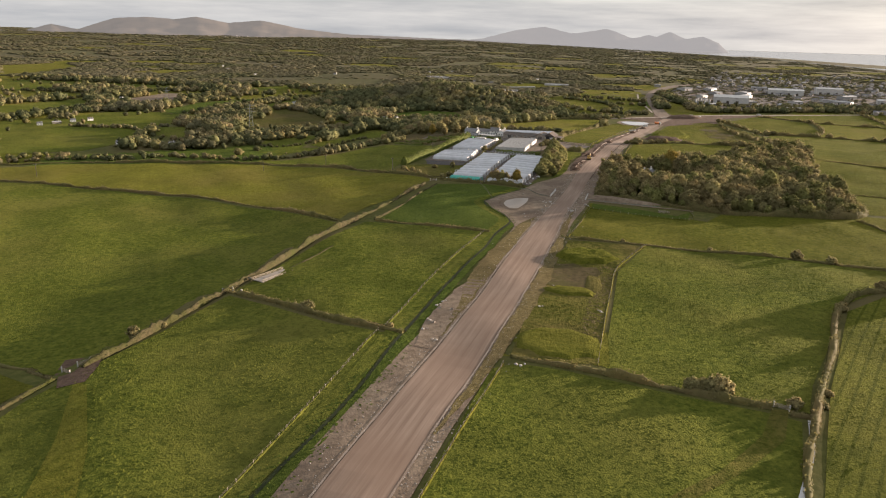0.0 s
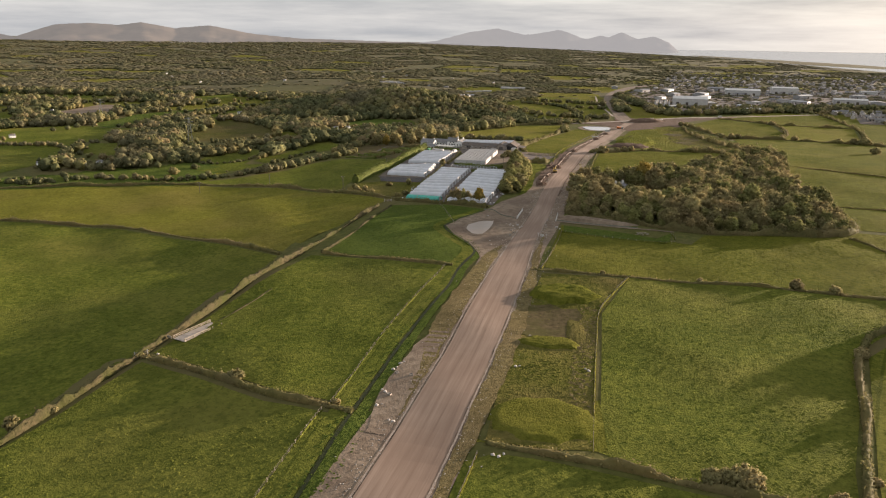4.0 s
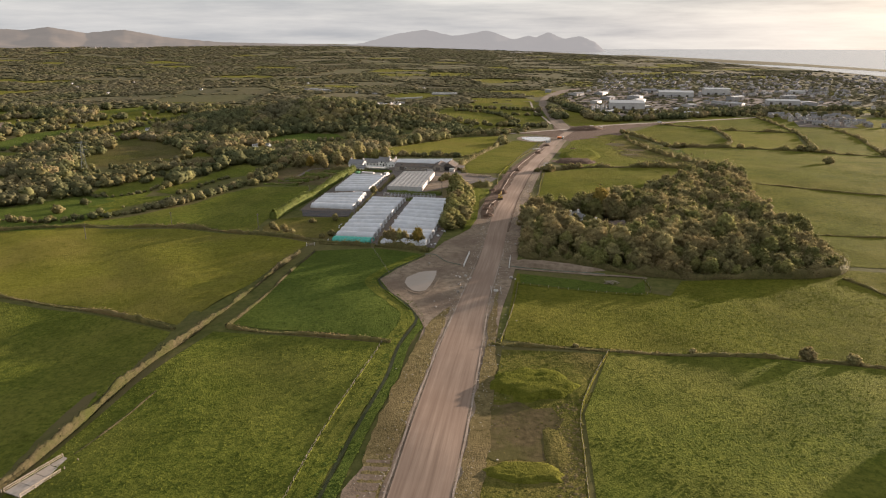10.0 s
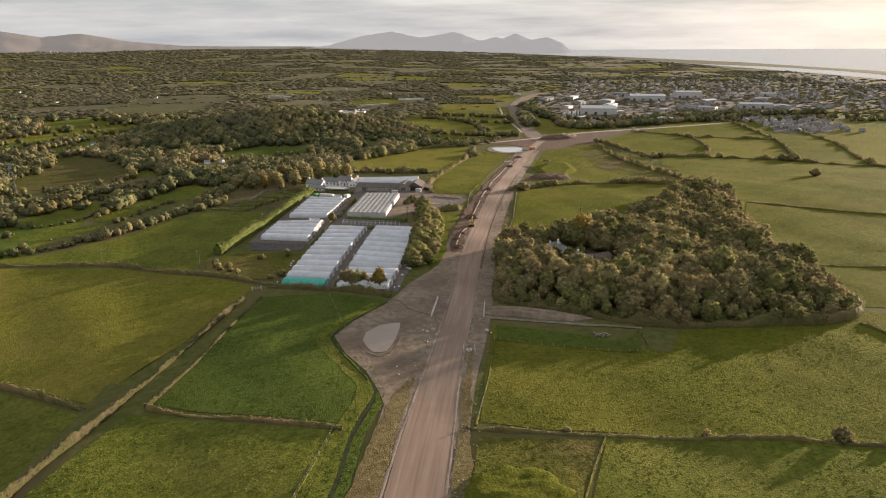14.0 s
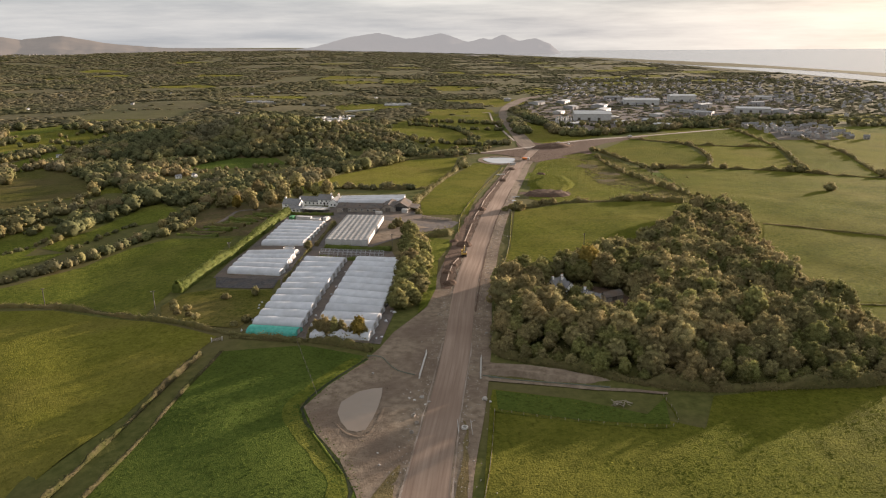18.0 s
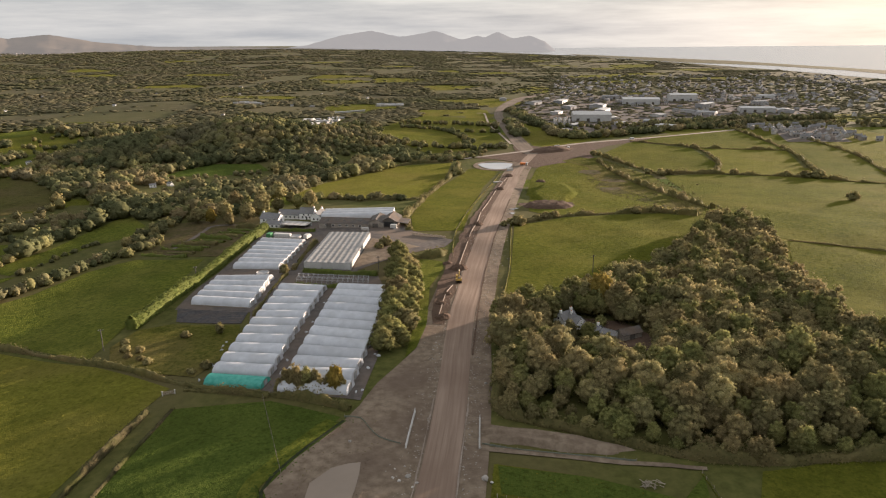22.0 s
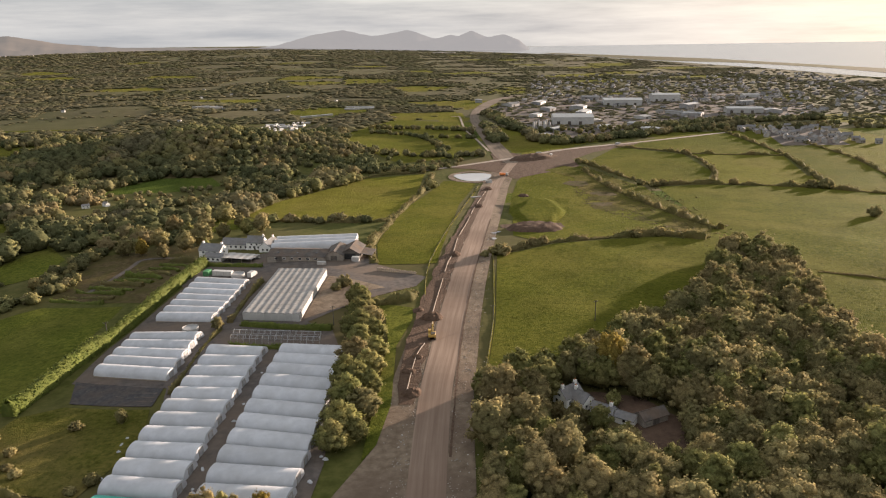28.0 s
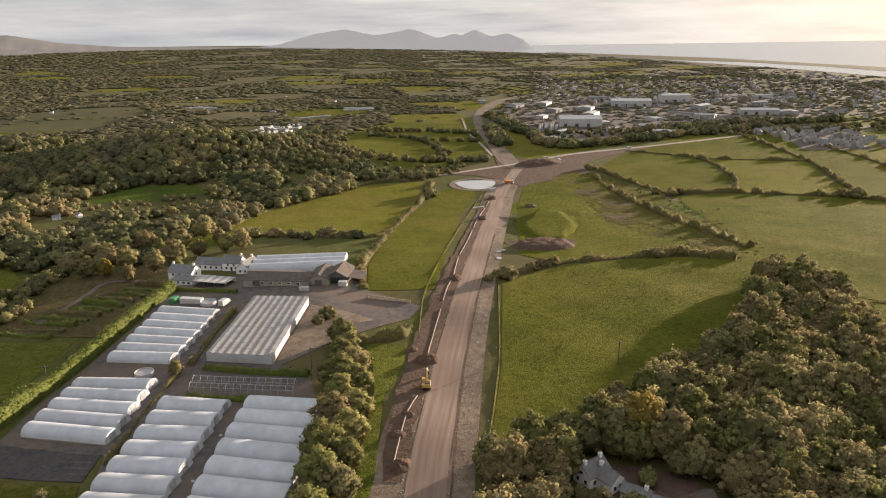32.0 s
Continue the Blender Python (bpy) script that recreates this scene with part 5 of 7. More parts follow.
# display shelter with a striped roof
e = thing("plant_shelter", -83.5, 661.5, None, -18, "low plant display shelter with striped roof sheets", "shelter")
for k in range(9):
    bm = bmesh.new()
    box(bm, -8.5 + k * 1.9, -6.75 + k * 1.9, -4.5, 4.5, 2.6 + 0.05 * (k % 2), 2.72 + 0.05 * (k % 2))
    part("roof_sheet", bm, M_SHEETW if k % 2 else M_GLAZE, e)
for px in (-8.3, -2.8, 2.8, 8.3):
    for py in (-4.3, 4.3):
        bm = bmesh.new()
        box(bm, px - 0.08, px + 0.08, py - 0.08, py + 0.08, -0.2, 2.6)
        part("post", bm, M_TIMBER, e)
bm = bmesh.new(); box(bm, -8.4, 8.4, 4.2, 4.4, 0, 2.5); part("back_wall", bm, M_RENDER, e)

# packing barn
gabled("barn", -53, 656, -10, 29, 14, 2.8, 4.4, M_BLOCK, M_BARNROOF, "long low barn with a dark sheeted roof and block walls", "barn", windows=row_of(6, -1, 24, 1.2, 1.4, 0.9), doors=[(-1, -8.5, 3.0, 2.6, M_CEDAR)], skylights=3)
bm = bmesh.new()
for k in range(3):
    box(bm, -14.6 + k * 3.0, -12.0 + k * 3.0, 0.9, 3.4, 0, 0.08)
o = part("roof_patch", bm, M_RUST)
o.matrix_world = pose(-53, 656, tz(-53, 656) + 4.48, 0, 0, -10) @ pose(0, 0, 0, -15.2, 0, 0)
tagged(o, "rust-orange sheets patching the barn roof", "roof sheet")
gabled("barn", -34.5, 656, 82, 16, 9, 3.2, 5.2, M_BLOCK, M_BARNROOF, "barn bay with a gable towards the yard", "barn", doors=[(-2, 0, 3.2, 2.8, M_CEDAR)])
# the open front is a flat panel, its inner shade painted near-black
gabled("barn", -26.5, 657.5, 80, 15, 9, 3.4, 5.9, M_CEDAR, M_BARNROOF, "tall dark open-fronted barn", "barn", doors=[(-2, 0, 5.5, 3.2, M_DARK)])
e = thing("lean_to", -20, 655, None, -10, "sloping lean-to roof beside the barn", "shelter")
bm = bmesh.new(); prism(bm, [(-4, 3.3), (4, 2.2), (4, 2.4), (-4, 3.5)], -5.5, 5.5); part("roof", bm, M_BARNROOF, e)
for px in (-3.7, 3.7):
    for py in (-5.2, 0, 5.2):
        bm = bmesh.new(); box(bm, px - 0.12, px + 0.12, py - 0.12, py + 0.12, -0.2, 3.25 if px < 0 else 2.25); part("post", bm, M_TIMBER, e)
tunnel_row((-69.5, 670.5), (-69.0, 694), 43.5, -3, 3, 7.8, 4.6, "wide polytunnels behind the barn")

# glasshouse of eight bays
GH = [Vector((-65.8, 575.0)), Vector((-43.0, 569.0)), Vector((-37.0, 623.5)), Vector((-59.8, 630.2))]
gz = [tz(*q) for q in GH]
e = thing("glasshouse", GH[0].x, GH[0].y, 0.0, 0, "long multi-bay glasshouse with dusty whitened glazing", "glasshouse")


def gh(u, v, z):
    p = GH[0].lerp(GH[1], u).lerp(GH[3].lerp(GH[2], u), v)
    base = (gz[0] * (1 - u) + gz[1] * u) * (1 - v) + (gz[3] * (1 - u) + gz[2] * u) * v
    return Vector((p.x - GH[0].x, p.y - GH[0].y, base + z))


def slab(bm, quad, t):
    """A thin plate on four corners."""
    n = (quad[1] - quad[0]).cross(quad[3] - quad[0]).normalized() * t
    a = [bm.verts.new(q) for q in quad]
    b = [bm.verts.new(q + n) for q in quad]
    bm.faces.new(a[::-1]); bm.faces.new(b)
    for i in range(4):
        bm.faces.new((a[i], a[(i + 1) % 4], b[(i + 1) % 4], b[i]))


BAYS, LONG = 8, 12
for k in range(BAYS):
    u0, um, u1 = k / BAYS, (k + 0.5) / BAYS, (k + 1) / BAYS
    for a, za, b, zb in ((u0, 3.2, um, 3.5), (um, 3.5, u1, 3.2)):
        for j in range(LONG):
            v0, v1 = j / LONG + 0.001, (j + 1) / LONG - 0.001
            bm = bmesh.new()
            slab(bm, [gh(a, v0, za), gh(b, v0, zb), gh(b, v1, zb), gh(a, v1, za)], 0.04)
            part("roof_panel", bm, M_GLAZE, e)
    bm = bmesh.new(); bar(bm, gh(u0, 0, 3.16), gh(u0, 1, 3.16), 0.09, 5); part("gutter", bm, M_SHEET, e)
    for v in (0.0, 1.0):
        bm = bmesh.new(); slab(bm, [gh(u0, v, 0.0), gh(u1 - 0.004, v, 0.0), gh(u1 - 0.004, v, 3.1), gh(u0, v, 3.1)], 0.05); part("end_panel", bm, M_SHEETW, e)
        bm = bmesh.new()
        bm.faces.new([bm.verts.new(gh(*q)) for q in ((u0, v, 3.1), (u1, v, 3.1), (um, v, 3.5))])
        part("gable", bm, M_SHEETW, e)
        bm = bmesh.new(); bar(bm, gh(u0, v, 0), gh(u0, v, 3.2), 0.08, 5); part("mullion", bm, M_SHEETW, e)
for j in range(LONG + 1):
    bm = bmesh.new()
    for k in range(BAYS):
        for a, za, b, zb in ((k / BAYS, 3.27, (k + 0.5) / BAYS, 3.57), ((k + 0.5) / BAYS, 3.57, (k + 1) / BAYS, 3.27)):
            bar(bm, gh(a, j / LONG, za), gh(b, j / LONG, zb), 0.06, 4)
    part("glazing_bar", bm, M_SHEETW, e)
for u in (0.0, 1.0):
    for j in range(LONG):
        bm = bmesh.new(); slab(bm, [gh(u, j / LONG, 0), gh(u, (j + 1) / LONG - 0.002, 0), gh(u, (j + 1) / LONG - 0.002, 3.1), gh(u, j / LONG, 3.1)], 0.05); part("side_panel", bm, M_SHEETW, e)
e["label"] = "long multi-bay glasshouse with dusty whitened glazing"

# bare hoop frames
for k in range(2):
    x0, y0, x1, y1 = -66, 554.5 + k * 4.6, -33.5, 548.6 + k * 4.6
    e = thing("hoop_frame", x0, y0, None, 0, "bare galvanised tunnel hoops without a cover", "hoop frame", "uncovered tunnel frames")
    dz = tz(x1, y1) - tz(x0, y0)
    for j in range(15):
        t = j / 14
        bm = bmesh.new()
        pr = None
        for i in range(9):
            a = math.pi * i / 8
            p = Vector(((x1 - x0) * t, (y1 - y0) * t - math.cos(a) * 2.1, dz * t + math.sin(a) * 2.5))
            if pr is not None:
                bar(bm, pr, p, 0.06, 5)
            pr = p
        part("hoop", bm, M_GALV, e)
    for yo, zo in ((0, 2.5), (-1.5, 1.75), (1.5, 1.75)):
        bm = bmesh.new(); bar(bm, (0, yo, zo), (x1 - x0, y1 - y0 + yo, dz + zo), 0.05, 5); part("rail", bm, M_GALV, e)

# tanks, containers and van
for x, y, r_ in ((-84, 567, 3.0), (-79, 632, 3.2)):
    e = thing("water_tank", x, y, None, 0, "round pale water tank with an open top", "tank")
    bm = bmesh.new()
    n = 28
    rings = [[bm.verts.new((math.cos(2 * math.pi * i / n) * rr, math.sin(2 * math.pi * i / n) * rr, zz_)) for i in range(n)] for rr, zz_ in ((r_, -0.2), (r_, 1.7), (r_ - 0.14, 1.7), (r_ - 0.14, 1.3))]
    for a, b in zip(rings, rings[1:]):
        for i in range(n):
            bm.faces.new((a[i], a[(i + 1) % n], b[(i + 1) % n], b[i]))
    part("shell", bm, M_SHEETW, e)
    bm = bmesh.new(); bmesh.ops.create_circle(bm, cap_ends=True, radius=r_ - 0.15, segments=28); bmesh.ops.translate(bm, verts=bm.verts[:], vec=(0, 0, 1.35)); part("cover", bm, M_SHEET, e)


def container(x, y, rz, l, w, h, m, label, name="container"):
    e = thing(name, x, y, None, rz, label, "container")
    bm = bmesh.new(); box(bm, -l / 2, l / 2, -w / 2, w / 2, 0, h, 0.04); part("body", bm, m, e)
    for k in range(int(l / 0.6)):
        u = -l / 2 + 0.3 + k * 0.6
        for s in (-1, 1):
            bm = bmesh.new(); box(bm, u - 0.12, u + 0.12, s * w / 2 - 0.03, s * w / 2 + 0.03, 0.15, h - 0.15); part("rib", bm, m, e)
    bm = bmesh.new(); box(bm, l / 2 - 0.02, l / 2 + 0.06, -0.05, 0.05, 0.1, h - 0.1); part("door_bar", bm, M_GALV, e)
    return e


container(-94.2, 637, 75, 4.0, 2.4, 2.5, M_GREENPAINT, "green steel storage container")
container(-86.5, 635, -14, 9.5, 2.5, 2.4, M_SHEETW, "long pale storage cabin beside a hedge")
container(-41, 641.5, -12, 4.2, 1.6, 1.6, M_SHEETW, "white crates standing by the barn")
container(-25, 647, -10, 3.6, 2.4, 2.4, M_SHEETW, "white cabin in front of the barn")


def wheel(bm, x, y, z, r_, w):
    bar(bm, (x, y - w / 2, z), (x, y + w / 2, z), r_, 14)


e = thing("box_van", -72, 630.5, None, 70, "white box van parked beside the tanks", "van")
bm = bmesh.new(); box(bm, -3.0, 1.0, -1.05, 1.05, 0.6, 2.9, 0.06); part("cargo_box", bm, M_SHEETW, e)
bm = bmesh.new(); prism(bm, [(1.05, 0.5), (2.9, 0.5), (2.9, 1.2), (2.2, 2.2), (1.05, 2.3)], -0.98, 0.98); part("cab", bm, M_SHEETW, e)
bm = bmesh.new(); prism(bm, [(2.30, 2.05), (2.86, 1.28), (2.92, 1.30), (2.36, 2.1)], -0.85, 0.85); part("windscreen", bm, M_PANE, e)
for wx in (-2.0, 1.9):
    for wy in (-0.95, 0.95):
        bm = bmesh.new(); wheel(bm, wx, wy, 0.38, 0.38, 0.24); w_ = part("wheel", bm, M_STEEL, e)

# nursery hedges, plots and trees
hedge([(-125, 512), (-118, 548), (-110, 592), (-100, 655)], 5.2, 5.4, M_CONIFER, "tall clipped conifer hedge", density=70, leaf=0.26, rough=0.12, core=0.85)
hedge([(-100, 655), (-84, 650), (-70, 645)], 2.0, 2.4, M_CONIFER, "clipped green conifer hedge", density=18, leaf=0.22, rough=0.15, core=0.85)
hedge([(-65, 568.5), (-48, 563.5), (-30, 559)], 2.2, 2.6, M_CONIFER, "clipped green conifer hedge", density=20, leaf=0.22, rough=0.15, core=0.85)
hedge([(-65.5, 548.3), (-55, 546.6), (-46, 545)], 2.0, 2.4, M_CONIFER, "clipped green conifer hedge", density=20, leaf=0.22, rough=0.15, core=0.85)
hedge([(-77.5, 516), (-76, 545), (-72.5, 565)], 1.8, 1.5, None, "straggling shrubs beside the nursery lane", density=12, rough=0.7)
hedge([(-70.5, 572), (-69, 600), (-66, 622)], 2.6, 2.2, None, "dark shrubs along the nursery lane", density=14, rough=0.5)
hedge([(-22, 585), (-12, 583), (0, 588), (2, 596)], 5, 3.2, None, "overgrown scrub beside the yard", density=16, leaf=0.3, rough=0.6)
hedge([(-86, 454.5), (-58, 447), (-44, 441), (-32, 434)], 2.8, 2.3, None, "dark scrub along the nursery boundary", density=20, rough=0.7)
hedge([(-57, 450), (-48, 447.5), (-35, 444)], 2.8, 3.4, None, "twiggy scrub in front of the polytunnels", density=22, leaf=0.2, rough=0.9, core=0.5)
M_MATTING = mat("dark_matting", (0.035, 0.034, 0.036), (0.065, 0.062, 0.062), 0.8, (0.075, 0.06, 0.05), 0.2, 0.6, rough=0.8, bump=0.3, bscale=3.0, bdist=0.1)
drape("nursery_plot", [(-113, 532), (-81, 521), (-81, 509), (-109, 517)], M_MATTING, 0.24, 8, "dark cultivated plot in beds", "plot")
for k in range(6):
    y0 = 514.5 + k * 2.7
    hedge([(-109 - k * 0.6, y0 + 3.4), (-95 - k * .3, y0 - 1.0), (-82, y0 - 4.6)], 1.3, 0.3, M_YARD, "low raised planting bed", density=3, leaf=0.12, name="planting_bed", rough=0.2)
drape("yard_earth", [(-42, 571), (-24, 584), (-24, 596), (-10, 602), (-28, 618), (-36, 622)], M_EARTH, 0.26, 8, "brown earth beside the glasshouse", "bare ground")
drape("green_verge", [(-14, 584), (1, 578), (0.5, 566), (-6, 540), (-8, 500), (-12, 478), (-16, 470), (-13, 500), (-9, 545), (-10, 568)], M_GRASS_A, 0.30, 8, "lush grass between trees and road", "verge")
drape("rough_paddock", [(-122, 510), (-110, 515), (-81, 507), (-77, 488), (-86, 463), (-104, 468), (-121, 480), (-127, 495)], M_VERGE, 0.24, 8, "rough weedy paddock", "rough grass")
drape("nursery_lane", [(-58.5, 449), (-55.5, 448), (-45, 545), (-47.5, 547), (-60, 520)], M_YARD, 0.24, 8, "gravel lane between polytunnels", "lane")
drape("nursery_garden", [(-160, 620), (-112, 605), (-104, 660), (-130, 700), (-170, 690)], M_RUSH, 0.2, 12, "overgrown nursery beds", "garden")
for k in range(11):
    x0, y0 = -160 + 4.0 * k, 621 + 4.7 * k
    hedge([(x0, y0), (x0 + 14, y0 - 5.5), (x0 + 27 - 1.2 * k, y0 - 10.5)], 2.6, (1.8, 1.1, 2.3, 1.4)[k % 4], (M_CONIFER, M_HEDGE)[k % 3 == 1], "row of nursery stock in a garden bed", density=13, leaf=0.2, name="planting_hedge", rough=0.5, seed=k)
ribbon("garden_track", [(-147, 628, 1.4, 1.4), (-143, 640, 1.4, 1.4), (-139, 664, 1.4, 1.4), (-136, 676, 1.4, 1.4), (-117, 673, 1.4, 1.4), (-104, 668, 1.4, 1.4)], M_YARD, 0.3, "grey lane behind the nursery garden", "lane", step=3, wobble=0.2)
for k, (x, y, s) in enumerate(((-21, 582, 1.1), (-18, 575, 1.0), (-20, 566, 1.15), (-15, 560, 1.0), (-20, 552, 1.2), (-14, 547, 1.0), (-19, 540, 1.2), (-14, 532, 1.1), (-20, 526, 1.2), (-15, 519, 1.05), (-21, 512, 1.25), (-14, 507, 1.0), (-21, 499, 1.3), (-16, 493, 1.1), (-22, 486, 1.2), (-24, 477, 1.0), (-17, 481, 0.9))):
    tree(x, y, (4, 7, 4, 1, 4)[k % 5], s * (0.98, 0.74, 0.92, 0.95, 1.04)[k % 5], "large rounded tree in a row beside the nursery", "trees beside the polytunnels", slim=1.22)
for x, y, k, s in ((-50.5, 451, 0, 0.95), (-47, 449.5, 4, 0.9), (-53.5, 452, 6, 0.8), (-44.0, 450, 6, 0.75), (-48.8, 448.4, 3, 0.6), (-37.6, 446, 8, 0.9), (-36.4, 447, 8, 0.7), (-55.5, 450.5, 0, 0.5), (-52, 449.6, 6, 0.55), (-45.4, 448.6, 0, 0.5), (-42.2, 447.8, 6, 0.55), (-40.0, 447.2, 0, 0.6), (-34.4, 445.4, 6, 0.5)):
    tree(x, y, k, s, "golden autumn tree in front of the polytunnels" if k == 8 else "thin autumn tree in front of the polytunnels", slim=0.72)
for x, y, k, s in ((-84, 727, 5, 1.0), (-92, 722, 7, 0.9), (-112, 700, 5, 1.2), (-104, 716, 1, 1.0), (-118, 688, 3, 1.1), (-140, 686, 8, 0.9), (-126, 676, 0, 0.9), (-108, 690, 4, 0.7),
                    (-135, 700, 3, 1.1), (-150, 690, 5, 1.0), (-122, 712, 2, 1.1), (-150, 715, 1, 1.2), (-135, 730, 3, 1.2), (-118, 735, 5, 1.1), (-100, 745, 0, 1.0), (-112, 760, 5, 1.2), (-87.3, 501, 0, 0.5), (-73.5, 566, 6, 0.7)):
    tree(x, y, k, s, "broad autumn tree beside the nursery")
bush(-97, 752, 0, 1.0, "round flower bed mound on the lawn")
bush(-28, 606, 1, 1.5, "overgrown shrub in the yard")
bush(-31, 602, 2, 1.1, "overgrown shrub in the yard")
for k, (x, y) in enumerate(((-116, 484), (-113, 488), (-119, 490), (-110, 480), (-106, 476), (-84, 470), (-88, 466), (-122, 497), (-100, 500))):
    bush(x, y, k, 0.7 + 0.1 * (k % 3), "scrubby bush in a rough paddock", "paddock scrub")

# ---- along the new road ----
def along(y):
    return float(np.interp(y, [q[1] for q in ROAD], [q[0] for q in ROAD]))


def strip(name, ys, left, right, material, off, label, category="verge", step=8.0, wobble=1.1):
    """A strip beside the road's centre line, from left to right of it (negative is west)."""
    pts = []
    for k, y in enumerate(ys):
        lo = left[k] if isinstance(left, (list, tuple)) else left
        hi = right[k] if isinstance(right, (list, tuple)) else right
        pts.append((along(y), y, -lo, hi))
    return ribbon(name, pts, material, off, label, category, across=3, step=3 if wobble else step, wobble=wobble)


YS = [40, 120, 160, 200, 240, 290, 330, 380, 440]
strip("gravel_edge", YS, [-8.0] * 6 + [-7.3, -5.7, -5.5], [-7.5] * 6 + [-6.8, -5.3, -5.1], M_EDGE, 0.36, "pale gravel kerb line of the new road", "kerb line", wobble=0.22)
strip("gravel_edge", YS, [7.4] * 6 + [6.8, 5.3, 5.1], [7.9] * 6 + [7.2, 5.7, 5.5], M_EDGE, 0.36, "pale gravel kerb line of the new road", "kerb line", wobble=0.22)
strip("dry_verge", [205, 232, 262, 290, 330, 350, 362], [-9.5, -12.0, -16.0, -16.0, -14.8, -12.0, -8.6], [-8.6, -8.6, -8.5, -8.4, -8.2, -8.0, -8.0], M_DRY, 0.30, "strip of dry yellow grass beside the road")
strip("dry_verge", [150, 200, 250, 300, 340, 385], [8.0, 8.2, 8.2, 8.2, 8.0, 7.0], [8.6, 12.5, 14.0, 13.0, 11.0, 7.4], M_DRY, 0.30, "strip of dry yellow grass beside the road")
strip("gravel_verge", [195, 215, 240, 262], [-14.0, -17.5, -18.0, -14.5], [-9.0, -9.2, -9.4, -9.2], M_EARTH, 0.30, "stony strip beside the road")
strip("haul_strip", [560, 584, 664, 740, 824, 870], [-14, -14, -13, -12, -11, -10], [-5.4, -5.2, -5.0, -4.8, -4.8, -4.6], M_SOIL, 0.34, "dark freshly dug soil beside the road")
strip("haul_strip", [498, 520, 545, 560], [-11, -13, -14, -14], [-6.0, -6.0, -5.6, -5.4], M_SOIL, 0.34, "dark freshly dug soil beside the road")
strip("drain_line", [470, 530, 584, 664, 740], [5.2, 5.1, 5.0, 4.9, 4.8], [5.8, 5.7, 5.6, 5.5, 5.4], M_SOIL, 0.36, "dark drainage line along the road edge", "drain", wobble=0.2)
# drainage ditch with grassy lips; a flat strip with its deep shade painted near-black
DITCH = [(-66, 60), (-60.2, 119), (-56.3, 142), (-52.8, 172), (-50.2, 207), (-45, 257), (-38, 300), (-36, 328), (-31.5, 352), (-36.5, 366), (-44, 380), (-50.5, 396), (-45, 410), (-33, 428)]
M_DITCH = mat("ditch_depth_shade", (0.014, 0.018, 0.006), (0.026, 0.032, 0.010), 0.6, rough=0.8, bump=0.5, bscale=2.0, bdist=0.2)
ribbon("ditch", [(x, y, 0.5, 0.5) for x, y in DITCH], M_DITCH, 0.22, "narrow drainage ditch, painted dark for the shade of its depth", "ditch", across=2)
for s in (-2.1, 2.1):
    ribbon("ditch_verge", [(x + s * (1.5 if s < 0 else 1), y, 2.6 if s < 0 else 1.5, 2.2 if s < 0 else 1.5) for x, y in DITCH], M_GRASS_A if s < 0 else M_GRASS_C, 0.19, "lush grass along the drainage ditch", "verge", across=2, step=3, wobble=0.5)
    tufts([(x + s - 1.4, y) for x, y in DITCH] + [(x + s + 1.4, y) for x, y in DITCH[::-1]], 1.6, M_GRASS_C, "rank tussocks along the drainage ditch", 95 + int(s), 1.25)
drape("verge_meadow", [(-50, 206), (-44, 208), (-47, 160), (-53, 118), (-62, 60), (-65, 60), (-59, 119), (-55, 142), (-51.5, 172)], M_GRASS_C, 0.12, 8, "lush grass between ditch and road", "verge")

# settling pond beside the road
drape("pond_surround", [(-30.5, 352), (-36, 367), (-44, 381), (-50, 397), (-44, 410), (-32, 428), (-26, 437), (-14, 437), (-10, 415), (-13, 380), (-20, 340), (-25, 330)], M_EARTH, 0.24, 8, "bare raised earth round a settling pond", "bare ground")
POND = [(-26.6, 406.6), (-30, 406.2), (-34, 404.6), (-38.8, 398.5), (-39.2, 392), (-37.6, 386.5), (-35.2, 381.6), (-32.5, 380.2), (-30, 381), (-28.4, 387), (-27.2, 394), (-26.6, 401)]
tufts([(-34, 362), (-44, 384), (-49, 397), (-42, 410), (-32, 426), (-26, 432), (-20, 420), (-24, 406), (-40, 403), (-41, 388), (-33, 376), (-27, 378), (-22, 352), (-27, 340)], 0.7, M_DRY, "dry weeds on the earth round the pond", 98, 1.0)
pond = drape("settling_pond", POND, M_WATER, 0.34, 8, "settling pond of flat silty brown water", "water")
hedge([(-25, 408.6), (-31, 408.4), (-40.6, 400), (-40.6, 390), (-35, 379.5), (-29, 379), (-25.2, 396), (-25, 408.6)], 2.0, 0.4, M_EARTH, "low earth rim round the pond", density=3, leaf=0.14, name="earth_bank", rough=0.25)
hedge([(-52, 398), (-46, 383), (-34.5, 360)], 1.2, 0.5, M_GRASS_C, "grassy lip round the pond site", density=5, leaf=0.2, name="grass_bank", rough=0.3)
WP = [(62.5 + 16 * math.cos(a) * (1 + 0.06 * math.sin(3 * a)), 912 + 18.5 * math.sin(a + 0.25 * math.cos(a)) * (1 + 0.06 * math.cos(2 * a))) for a in [2 * math.pi * k / 28 for k in range(28)]]
M_MIRROR = mat("calm_water", (0.30, 0.29, 0.28), (0.36, 0.35, 0.34), 0.05, rough=0.06, spec=0.9)
drape("balancing_pond", WP, M_MIRROR, 0.40, 10, "balancing pond that mirrors the bright sky", "water")
ribbon("pond_rim", [(63 + 19.5 * math.cos(a), 914 + 22.5 * math.sin(a), 2.6, 2.6) for a in [2 * math.pi * k / 24 for k in range(25)]], M_EARTH, 0.3, "bare earth rim of the balancing pond", "bare ground")


